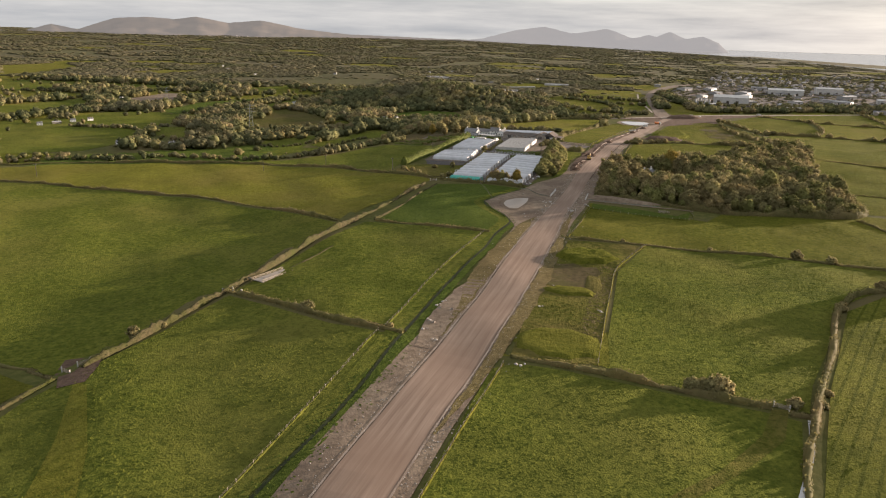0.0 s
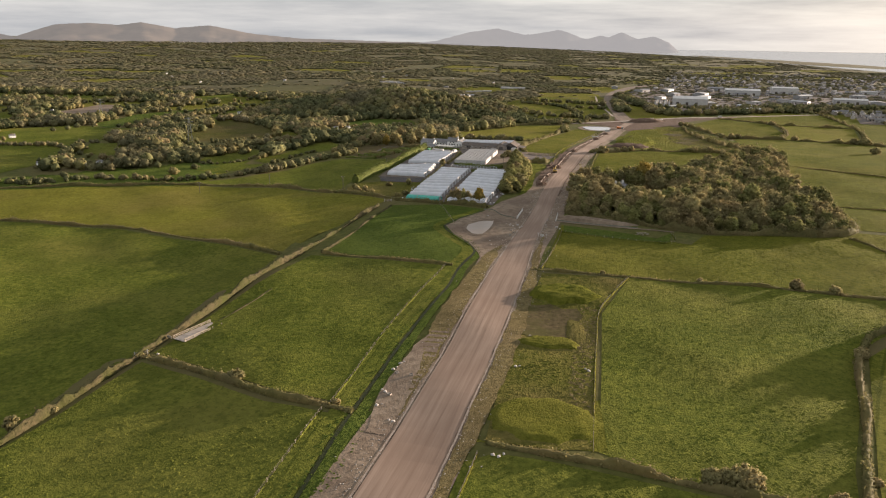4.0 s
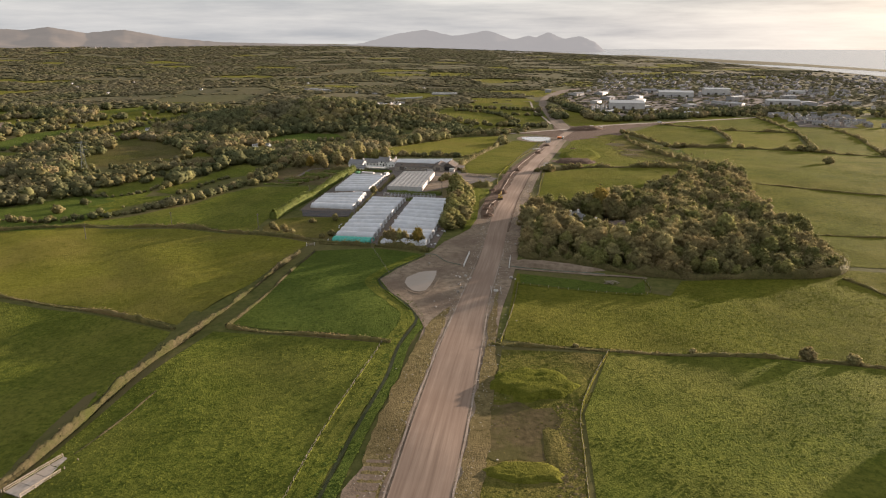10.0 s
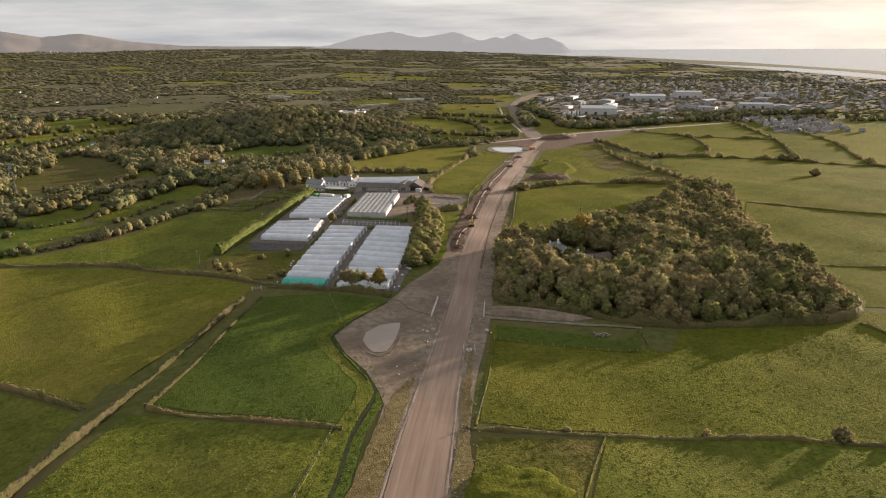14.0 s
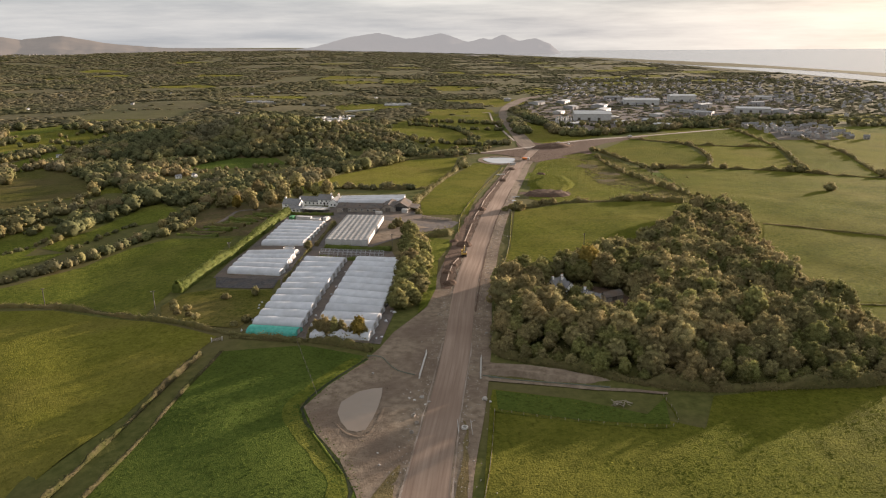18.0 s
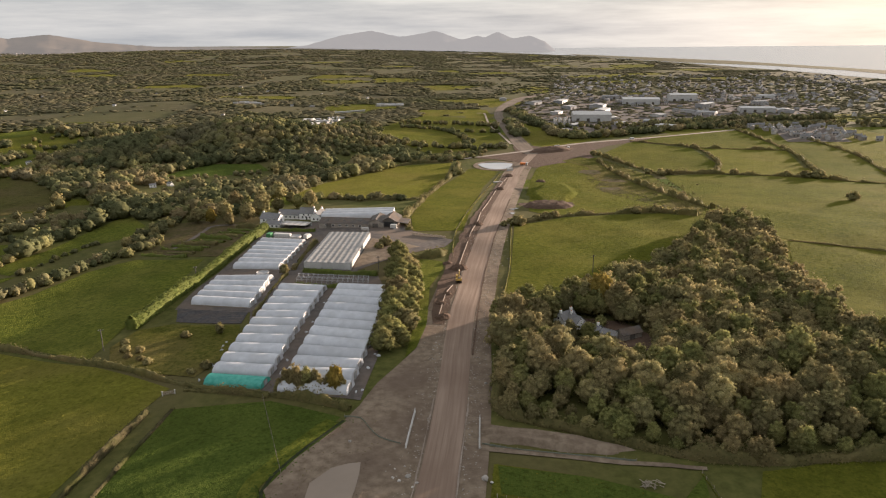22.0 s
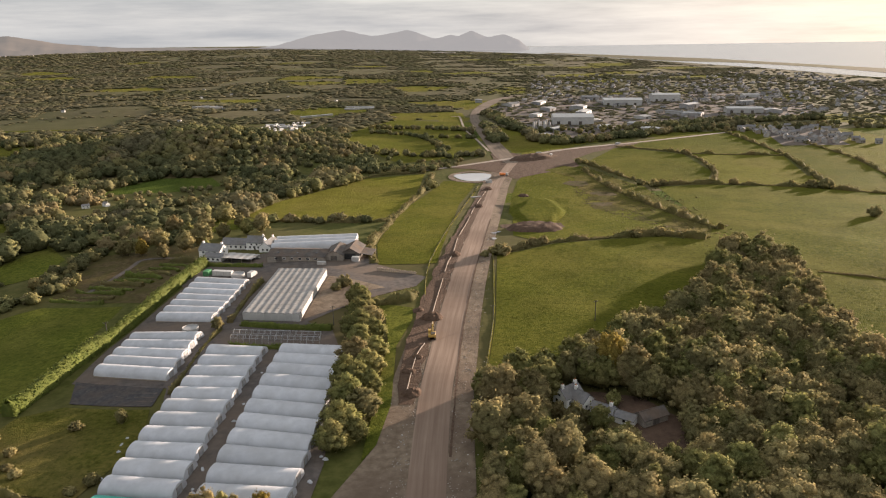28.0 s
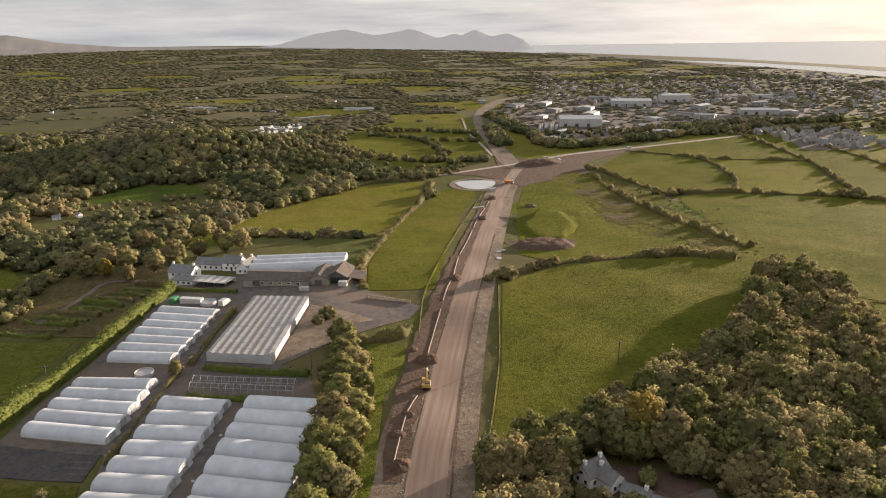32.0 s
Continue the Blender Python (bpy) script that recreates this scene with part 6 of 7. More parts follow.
def lump(name, x, y, rx, ry, h, material, label, category, rz=0.0, seed=1, rough=0.25, flat=0.0, group=""):
    """An uneven heap: a dome with a noisy outline."""
    bm = bmesh.new()
    bmesh.ops.create_grid(bm, x_segments=22, y_segments=22, size=1.15)
    for v in bm.verts:
        rr = math.hypot(v.co.x, v.co.y)
        wob = noise.noise(Vector((v.co.x * 2.2, v.co.y * 2.2, seed)))
        top = max(0.0, 1 - (rr * (1 + 0.25 * wob)) ** 2)
        if flat:
            top = min(1.0, top * (1 + flat)) 
        v.co.z = (top ** 0.8) * h * (1 + rough * noise.noise(Vector((v.co.x * 5, v.co.y * 5, seed + 9)))) + (0.12 if top > 0 else -0.15)
        v.co.x *= rx
        v.co.y *= ry
    for f in bm.faces:
        f.smooth = True
    ob = part(name, bm, material)
    ob.matrix_world = pose(x, y, tz(x, y), 0, 0, rz)
    return tagged(ob, label, category, group)


# grassed mounds and bare patches between the road and the fence
drape("rough_verge", [(-15.5, 197), (-12.5, 240), (-6, 290), (-2, 326), (30, 322), (18, 286), (14.5, 261), (12.2, 236), (9.5, 197), (0, 195)], M_VERGE, 0.18, 8, "rough weedy ground beside the road", "rough grass")
drape("bare_patch", [(-10, 264), (-6, 261), (-1, 263), (4, 261.5), (9, 265), (11, 270), (10, 276), (12, 281), (10, 288), (5, 287), (1, 291), (-4, 289), (-9, 290), (-10, 284), (-12, 278), (-10, 271)], M_RUSH, 0.26, 8, "brown scraped soil between two mounds", "bare ground")
tufts([(-15.5, 197), (-12.5, 240), (-6, 290), (-2, 326), (30, 322), (18, 286), (14.5, 261), (12.2, 236), (9.5, 197), (0, 195)], 0.9, M_VERGE, "rough tussocks and weeds beside the road", 91, 1.3)
tufts([(-4, 292), (4, 291), (17, 294), (18, 306), (12, 311), (-4, 310)], 1.2, M_GRASS_A, "tussocks on a grassy mound", 93, 1.2)
tufts([(9.5, 198), (12.5, 240), (17.5, 285), (24, 306), (13, 300), (10, 280), (6, 240), (4, 205)], 1.2, M_DRY, "dry weeds along the fence", 94, 1.5)
tufts([(-50, 206), (-44, 208), (-47, 160), (-53, 118), (-62, 60), (-68, 60), (-62, 119), (-58, 142), (-54.5, 172)], 0.7, M_GRASS_C, "lush tussocks along the ditch", 92, 1.2)
lump("grass_mound", 6, 301, 12.5, 9.0, 1.8, M_GRASS_B, "flat-topped grassy mound beside the road", "mound", seed=2, flat=2.4)
lump("grass_mound", 0, 256.5, 9.5, 4.5, 1.1, M_GRASS_B, "low grassy mound beside the road", "mound", seed=3, flat=2.0)
lump("grass_mound", -2.5, 209, 13.5, 11, 0.8, M_GRASS_B, "low weedy mound beside the field hedge", "mound", seed=4, flat=1.8)
lump("scrub_mound", 17, 304, 5, 11, 0.6, M_VERGE, "weedy bank beside the fence", "mound", seed=5)
lump("scrub_mound", 9, 268, 3.5, 14, 0.5, M_VERGE, "weedy bank beside the fence", "mound", seed=6)
lump("earth_mound", 87, 753, 17, 42, 2.8, M_GRASS_B, "large grassed spoil heap", "spoil heap", rz=-12, seed=7, rough=0.15, flat=1.2)
lump("earth_mound", 75, 706, 16, 11, 2.8, M_SOIL, "bare brown spoil heap", "spoil heap", seed=8, rough=0.35, flat=0.8)
lump("earth_mound", 130, 1000, 26, 14, 4.0, M_SOIL, "dark spoil heap at the roundabout site", "spoil heap", rz=25, seed=9, rough=0.4)
RUSHY = [(140, 893), (160, 850), (168, 829), (186, 800), (186, 750), (176, 700), (152, 684), (138, 722), (126, 770), (130, 830)]
for k in range(9):
    a = random.Random(300 + k)
    cx, cy, rx, ry = 150 + a.uniform(-15, 22), 700 + 21 * k + a.uniform(-6, 6), a.uniform(8, 15), a.uniform(7, 14)
    drape("rush_patch", [(cx + rx * math.cos(q) * a.uniform(0.6, 1.2), cy + ry * math.sin(q) * a.uniform(0.6, 1.2)) for q in [2 * math.pi * i / 16 for i in range(16)]], M_ROUGH if k % 2 else M_RUSH, 0.22 + 0.01 * k, 8, "ragged patch of brown rushes in the pasture", "rough grass")
tufts(RUSHY, 0.22, M_RUSH, "brown rushes in a rough pasture", 97, 2.2)
for k, (x, y, s, h) in enumerate(((8.0, 566, 4.5, 2.4), (-1.5, 506, 3.6, 1.6), (24, 650, 4.0, 1.9), (52, 786, 4.0, 1.9), (-2, 520, 2.6, 1.0), (3, 575, 2.6, 1.1), (68, 858, 4.5, 2.0), (90, 826, 5.0, 1.6), (1, 530, 2.2, 0.9))):
    lump("earth_mound", x, y, s, s * 0.8, h, M_SOIL, "pile of freshly dug brown soil", "soil pile", rz=k * 40, seed=20 + k, rough=0.5, group="soil piles along the road")

# trench edge with pale pipe
prev = None
LINE = smooth_line([(8.6, 572), (11.5, 590), (15.3, 611), (19.8, 637), (23.5, 653), (28.7, 686), (36.8, 723), (50, 788), (64.6, 848)], 7)
e = thing("drain_pipe", LINE[0][0], LINE[0][1], 0.0, 0, "pale plastic drain pipe laid along a trench", "pipe")
for k, (a, b) in enumerate(zip(LINE, LINE[1:])):
    if k % 9 in (5,):
        continue
    bm = bmesh.new()
    bar(bm, (a[0] - LINE[0][0], a[1] - LINE[0][1], tz(*a[:2]) + 0.50), (b[0] - LINE[0][0], b[1] - LINE[0][1], tz(*b[:2]) + 0.50), 0.2, 8)
    part("pipe_length", bm, M_GRAVEL, e)
LINE2 = smooth_line([(-3.2, 507), (-1.2, 520), (1.0, 532), (4, 541)], 4)
e = thing("drain_pipe", LINE2[0][0], LINE2[0][1], 0.0, 0, "pale plastic drain pipe laid along a trench", "pipe")
for a, b in zip(LINE2, LINE2[1:]):
    bm = bmesh.new()
    bar(bm, (a[0] - LINE2[0][0], a[1] - LINE2[0][1], tz(*a[:2]) + 0.55), (b[0] - LINE2[0][0], b[1] - LINE2[0][1], tz(*b[:2]) + 0.55), 0.18, 8)
    part("pipe_length", bm, M_GRAVEL, e)

# headwall barriers of the culvert
for (x0, y0), (x1, y1) in (((-15.0, 412.5), (-12.4, 432.0)), ((4.9, 411.5), (6.4, 428.5))):
    e = thing("culvert_barrier", x0, y0, None, 0, "white steel barrier rail on the culvert headwall", "barrier")
    d = Vector((x1 - x0, y1 - y0, tz(x1, y1) - tz(x0, y0)))
    n = 9
    for k in range(n + 1):
        p = d * (k / n)
        bm = bmesh.new(); bar(bm, p + Vector((0, 0, 0.2)), p + Vector((0, 0, 1.35)), 0.06, 6); part("post", bm, M_SHEETW, e)
    for zc in (0.55, 0.95, 1.35):
        bm = bmesh.new(); bar(bm, Vector((0, 0, zc)), d + Vector((0, 0, zc)), 0.09, 6); part("rail", bm, M_SHEETW, e)
    bm = bmesh.new()
    nrm2 = Vector((-d.y, d.x, 0)).normalized() * 0.22
    slab(bm, [-nrm2, d - nrm2, d + nrm2, nrm2], 0.42)
    part("headwall", bm, M_CONC, e, "pale concrete headwall")

# silt fence of green mesh
M_MESH = mat("green_mesh", (0.13, 0.145, 0.115), (0.18, 0.19, 0.15), 1.0, rough=0.8)
for pts in ([(-33, 430), (-28.2, 428.7), (-25.3, 423.3), (-22.2, 418.4), (-16.3, 414.8)], [(5.8, 414), (9, 413), (15, 410.8), (24, 408.5), (45, 403)]):
    e = thing("silt_fence", pts[0][0], pts[0][1], 0.0, 0, "low green mesh silt fence on wooden stakes", "fence")
    q = smooth_line(pts, 2.0)
    bm = bmesh.new()
    for a, b in zip(q, q[1:]):
        A, B = Vector((a[0] - pts[0][0], a[1] - pts[0][1], tz(*a[:2]))), Vector((b[0] - pts[0][0], b[1] - pts[0][1], tz(*b[:2])))
        slab(bm, [A, B, B + Vector((0, 0, 0.6)), A + Vector((0, 0, 0.6))], 0.05)
    part("mesh_sheet", bm, M_MESH, e)
    for a in q[::2]:
        bm = bmesh.new(); p = Vector((a[0] - pts[0][0], a[1] - pts[0][1], tz(*a[:2]) - 0.1)); bar(bm, p, p + Vector((0, 0, 1.15)), 0.05, 5); part("stake", bm, M_POST, e)

# field fences
bm = bmesh.new(); box(bm, -0.06, 0.06, -0.06, 0.06, -0.3, 1.25, 0.01)
POST_ME = bpy.data.meshes.new("post"); bm.to_mesh(POST_ME); bm.free(); POST_ME.materials.append(M_POST)


def fence(pts, gap=3.2, label="post and wire fence with long dry grass along it", wires=(0.35, 0.75, 1.1), weeds=True, mat_w=None):
    e = thing("field_fence", pts[0][0], pts[0][1], 0.0, 0, label, "fence")
    q = smooth_line(pts, gap)
    P = [Vector((a[0] - pts[0][0], a[1] - pts[0][1], tz(*a[:2]))) for a in q]
    for p in P:
        o = new("post", POST_ME)
        o.parent = e
        o.location = p
    for zc in wires:
        bm = bmesh.new()
        ring = None
        for a in P:
            cur = [bm.verts.new(a + Vector((dx, 0, zc + dz))) for dx, dz in ((-0.018, 0), (0.018, 0), (0, 0.025))]
            if ring:
                for i in range(3):
                    bm.faces.new((ring[i], ring[(i + 1) % 3], cur[(i + 1) % 3], cur[i]))
            ring = cur
        part("wire", bm, M_STEEL, e)
    if weeds:
        hedge(pts, 0.75, 0.55, mat_w or M_GRASS_D, "long dry grass along a fence line", density=7, leaf=0.14, name="grass_strip", rough=0.4)


fence([(-26.6, 124), (-22, 158), (-17, 191)])
fence([(-36, 40), (-31, 90), (-26.6, 124)])
fence([(-67, 110), (-62.5, 160), (-58.2, 206)], mat_w=M_GRASS_A)
fence([(-57, 210), (-52.4, 262), (-46.5, 300), (-41.5, 332)], mat_w=M_GRASS_A)
fence([(9.6, 196), (12.7, 236), (15, 261), (17.5, 285), (24, 305), (32, 324)])
fence([(-2.3, 332), (3.3, 360), (7.3, 389)])
fence([(7.3, 389.5), (31, 383.5), (57.4, 379.8), (60, 397)], weeds=True, mat_w=M_GRASS_A)
fence([(20.5, 508), (31, 560), (38, 610), (43.5, 652)])
fence([(5.9, 585), (10, 632), (22.2, 696), (37, 766), (62, 874)])
fence([(-60, 446), (-52, 420), (-47, 404)], weeds=False)
# timber retaining wall beside the yard
e = thing("timber_wall", -14.1, 629.4, None, -26, "weathered timber sleeper wall beside the yard", "wall")
for k in range(20):
    bm = bmesh.new(); box(bm, k, k + 0.86, -0.14, 0.14, -0.3, 1.7 + 0.12 * ((k * 7) % 3), 0.02); part("sleeper", bm, M_TIMBER, e)


# ---- rocks, sacks and small site things ----
def rock_mesh(seed, flat=0.7):
    v, f = ICO2
    r = np.random.default_rng(seed)
    w = v * (1 + 0.22 * r.normal(0, 1, (len(v), 1)).clip(-1.2, 1.2)) * np.array([1, 0.8, flat])
    return array_mesh("rock", w, f, M_ROCK)


ROCKS = [rock_mesh(k) for k in range(5)]
SPOTS = [(-44.6, 232, 1.0), (-43.8, 233.5, .7), (-44.1, 218, 1.1), (-43, 217, .8), (-45.2, 219.4, .7), (-44.7, 210.4, 1.0), (-43.4, 211.2, .6), (-39, 202.8, .9), (-40.1, 203.4, .7), (-13.4, 191.2, .9), (-12, 190.6, .8), (-10.9, 191.8, .7), (-9.7, 237.2, .8), (-8.6, 237.8, .6), (11.1, 238.1, 1.0), (10.2, 239.2, .7), (-43.2, 236.1, .9), (-42.3, 237.3, .7), (-30.3, 416.9, .9), (-14.2, 399.3, 1.3), (-16.4, 397.5, .9), (-18, 399.1, .8)]
SPOTS += [(-11.9, 396.3, .8), (-13, 394.6, .7), (-26, 368.9, .6), (-25.2, 363.4, .7), (-16.4, 389, .6), (5.1, 397.1, 1.7), (6.6, 395.6, .7), (-15.1, 404, .6), (-17.6, 403, .5), (3.0, 204, .5), (-6, 262, .5), (0, 256, .45), (-121, 240, .8), (10, 449, 1.0), (11.6, 448.6, .8), (12.5, 450.3, .6), (-6, 476, .5), (-5, 482, .6), (-5.4, 478.5, .5), (12, 470, .4), (13, 478, .4), (11.5, 462, .4)]
for k, (x, y, s) in enumerate(SPOTS):
    o = new("boulder", ROCKS[k % 5])
    o.matrix_world = pose(x, y, tz(x, y) + 0.12 * s + 0.15, 0, 0, k * 57) @ Matrix.Diagonal((s * 0.62, s * 0.62, s * 0.55, 1))
    tagged(o, "pale boulder lying on the bare roadside earth", "rock", "loose boulders of the road works")
r_g = random.Random(3)
gv_, gf_, nv_ = [], [], 0
iv, it = ICO1
for k in range(2600):
    y = r_g.uniform(110, 700)
    side = r_g.choice((-1, 1))
    hwid = half_widths(y)[0]
    x = along(y) + side * (hwid + abs(r_g.gauss(0, 3.2)) + 0.3)
    s = r_g.uniform(0.06, 0.24)
    gv_.append(iv * s * np.array([1, 0.8, 0.7]) + (x, y, tz(x, y) + 0.25)); gf_.append(it + nv_); nv_ += len(iv)
tagged(new("loose_stones", array_mesh("loose_stones", np.concatenate(gv_), np.concatenate(gf_), M_ROCK)), "loose stones scattered along the road edges", "stones", kind="stuff")
# manhole ring with guard rails, concrete chambers, pipe sections
e = thing("manhole", -2.0, 380, None, 0, "concrete manhole ring with white guard rails", "manhole")
bm = bmesh.new()
n = 20
rings = [[bm.verts.new((math.cos(2 * math.pi * i / n) * rr, math.sin(2 * math.pi * i / n) * rr, zz_)) for i in range(n)] for rr, zz_ in ((0.95, 0), (0.95, 0.8), (0.65, 0.8), (0.65, 0.2))]
for a, b in zip(rings, rings[1:]):
    for i in range(n):
        bm.faces.new((a[i], a[(i + 1) % n], b[(i + 1) % n], b[i]))
part("ring", bm, M_CONC, e)
for sx in (-1.9, 1.9):
    bm = bmesh.new()
    for zc in (0.5, 1.0):
        bar(bm, (sx, -3.2, zc + .2), (sx, 3.2, zc + .2), 0.05, 5)
    for yc in (-3.2, 0, 3.2):
        bar(bm, (sx, yc, 0), (sx, yc, 1.2), 0.05, 5)
    part("guard_rail", bm, M_SHEETW, e)
for k, (x, y, rz) in enumerate(((-15.6, 383, 10), (-16.6, 387.5, 60), (-43.0, 229.5, 130), (-38.7, 228.3, 20), (-42.6, 216.4, 70), (-17, 378, 10))):
    e = thing("concrete_chamber", x, y, None, rz, "square precast concrete chamber on bare earth", "chamber", "precast drainage pieces")
    for sx, sy, lx, ly in ((0, -0.7, 0.8, 0.12), (0, 0.7, 0.8, 0.12), (-0.7, 0, 0.12, 0.6), (0.7, 0, 0.12, 0.6)):
        bm = bmesh.new(); box(bm, (sx - lx) * 0.62, (sx + lx) * 0.62, (sy - ly) * 0.62, (sy + ly) * 0.62, 0.1, 0.75, 0.02); part("side", bm, M_BLOCK, e)
# brushwood pile on the pasture
e = thing("timber_pile", 46, 393, None, 0, "tangled pile of old timber and branches", "timber pile")
for k in range(26):
    bm = bmesh.new()
    a = r_g.uniform(0, 6.28); l = r_g.uniform(1.2, 3.0)
    p = Vector((r_g.uniform(-2.6, 2.6), r_g.uniform(-1.2, 1.2), 0.2 + 0.7 * r_g.random()))
    bar(bm, p - Vector((math.cos(a), math.sin(a), 0.1)) * l / 2, p + Vector((math.cos(a), math.sin(a), 0.18)) * l / 2, 0.09, 5)
    part("branch", bm, M_POST, e)
# bank and path at the edge of the wood
lump("earth_bank", 26, 414, 21, 4.0, 1.6, M_EARTH, "bare earth bank along the wood", "bank", rz=-19, seed=31, flat=0.8)
ribbon("wood_path", [(5, 412, 1.3, 1.3), (24, 407.5, 1.1, 1.1), (45, 402, 0.9, 0.9), (62, 399, 0.7, 0.7)], M_EARTH, 0.26, "earth path below the wood", "path", step=2, wobble=0.5)
drape("fenced_strip", [(9, 403), (32, 397), (52, 387), (60, 396), (57, 381), (31, 384.5), (8.5, 391)], M_GRASS_C, 0.22, 8, "lush fenced strip of grass", "field")
for k, (x, y) in enumerate(((50.3, 696.5), (48.5, 684), (53, 699))):
    drape("puddle", [(x + math.cos(a) * (1.7 - k * .3 + 0.4 * math.sin(3 * a + k)), y + math.sin(a) * (1.3 + (k == 1) * 0.9)) for a in [2 * math.pi * j / 12 for j in range(12)]], M_MIRROR, 0.42, 20, "shallow puddle that mirrors the sky", "water")


# ---- machines ----
def excavator(x, y, rz, paint, label):
    """A tracked excavator; its arm reaches along local +y."""
    e = thing("excavator", x, y, tz(x, y) + 0.32, rz, label, "excavator")
    for s in (-1, 1):
        bm = bmesh.new()
        out = [(-2.0, 0.25), (-1.75, 0.02), (1.75, 0.02), (2.0, 0.25), (2.0, 0.6), (1.75, 0.85), (-1.75, 0.85), (-2.0, 0.6)]
        prism(bm, out, s * 1.15 - 0.3, s * 1.15 + 0.3)
        bmesh.ops.rotate(bm, verts=bm.verts[:], cent=(0, 0, 0), matrix=Matrix.Rotation(radians(90), 3, 'Z'))
        tr = part("track", bm, M_STEEL, e)
        for k in range(9):
            bm = bmesh.new(); u = -1.7 + k * 0.42; box(bm, -s * 0 + s * 1.15 - 0.33, s * 1.15 + 0.33, u - 0.07, u + 0.07, 0.84, 0.90); part("track_shoe", bm, M_STEEL, tr)
    bm = bmesh.new(); box(bm, -0.9, 0.9, -1.0, 1.0, 0.35, 0.95, 0.05); part("undercarriage", bm, M_STEEL, e)
    bm = bmesh.new(); bar(bm, (0, 0, 0.9), (0, 0, 1.15), 0.75, 18); part("slew_ring", bm, M_STEEL, e)
    bm = bmesh.new(); box(bm, -1.35, 1.35, -2.2, 1.2, 1.15, 2.0, 0.08); part("upper_body", bm, paint, e)
    bm = bmesh.new(); box(bm, -1.35, 1.35, -2.75, -2.2, 1.2, 2.25, 0.15); part("counterweight", bm, paint, e)
    bm = bmesh.new(); box(bm, -0.35, 1.3, -1.9, -0.2, 2.0, 2.4, 0.08); part("engine_cover", bm, M_STEEL, e)
    bm = bmesh.new(); prism(bm, [(-0.4, 1.9), (1.35, 1.9), (1.45, 2.5), (1.05, 3.05), (-0.4, 3.05)], -1.32, -0.35)
    bmesh.ops.rotate(bm, verts=bm.verts[:], cent=(0, 0, 0), matrix=Matrix(((0, 1, 0), (1, 0, 0), (0, 0, 1))))
    cab = part("cab", bm, paint, e)
    bm = bmesh.new(); box(bm, -1.36, -1.30, -0.3, 1.1, 2.1, 2.9); box(bm, -0.38, -0.32, -0.3, 1.1, 2.1, 2.9); part("window", bm, M_PANE, cab)
    def arm(name, pts, w, m):
        bm = bmesh.new()
        prism(bm, pts, -w, w)
        bmesh.ops.rotate(bm, verts=bm.verts[:], cent=(0, 0, 0), matrix=Matrix(((0, 1, 0), (1, 0, 0), (0, 0, 1))))
        o = part(name, bm, m, e)
        o.location.x = 0.2
        return o
    arm("boom", [(0.9, 1.5), (1.2, 1.3), (3.6, 3.3), (6.2, 3.0), (6.2, 3.4), (3.5, 4.0), (0.9, 2.0)], 0.28, paint)
    arm("stick", [(5.7, 3.7), (6.3, 3.8), (8.3, 1.5), (8.0, 1.25)], 0.2, paint)
    arm("bucket", [(7.7, 1.5), (8.5, 1.6), (8.9, 0.9), (8.4, 0.2), (7.6, 0.35), (8.0, 0.8)], 0.6, M_STEEL)
    bm = bmesh.new(); bar(bm, (0.2, 1.2, 1.9), (0.2, 3.0, 3.0), 0.11, 7); bar(bm, (0.2, 3.4, 4.05), (0.2, 5.7, 3.75), 0.09, 7); part("hydraulic_ram", bm, M_GALV, e)
    return e


excavator(6.9, 546.5, -4, M_YELLOW, "yellow tracked excavator digging a trench")
e = thing("dump_truck", 89, 914, None, -20, "orange and white dump truck at the works", "truck")
bm = bmesh.new(); prism(bm, [(-3.6, 1.2), (1.2, 1.2), (1.4, 2.6), (-3.9, 2.9)], -1.3, 1.3); part("tipper_body", bm, M_ORANGE, e)
bm = bmesh.new(); box(bm, 1.5, 3.3, -1.2, 1.2, 0.8, 3.0, 0.12); cb = part("cab", bm, M_SHEETW, e)
bm = bmesh.new(); box(bm, 3.28, 3.34, -1.0, 1.0, 1.8, 2.7); part("windscreen", bm, M_PANE, cb)
bm = bmesh.new(); box(bm, -3.6, 3.3, -0.5, 0.5, 0.7, 1.1); part("chassis", bm, M_STEEL, e)
for wx in (-2.8, -1.3, 2.4):
    for wy in (-1.05, 1.05):
        bm = bmesh.new(); wheel(bm, wx, wy, 0.62, 0.62, 0.45); part("wheel", bm, M_STEEL, e)
container(72.5, 888, 25, 5, 2.4, 2.4, M_SHEETW, "pale site cabin beside the road works")
container(54.5, 826, 15, 8, 1.2, 0.9, M_CONC, "stack of pale pipes beside the trench", "pipe_stack")
for x, y, rz in ((236, 1072, 20), (150, 1010, 70), (140, 1022, 10)):
    container(x, y, rz, 5, 2.3, 2.2, M_SHEETW, "pale site cabin on the roundabout works")


# ---- poles ----
def pole(x, y, h=8.0, arm_=0.0, label="wooden electricity pole in a field"):
    e = thing("utility_pole", x, y, None, 15, label, "pole", "electricity poles")
    bm = bmesh.new(); bar(bm, (0, 0, -0.5), (0, 0, h), 0.15, 8); part("shaft", bm, M_CEDAR, e)
    bm = bmesh.new(); box(bm, -0.9, 0.9, -0.07, 0.07, h - 0.6, h - 0.45); part("crossarm", bm, M_CEDAR, e)
    for ox in (-0.8, 0, 0.8):
        bm = bmesh.new(); bar(bm, (ox, 0, h - 0.45), (ox, 0, h - 0.2), 0.06, 6); part("insulator", bm, M_CONC, e)


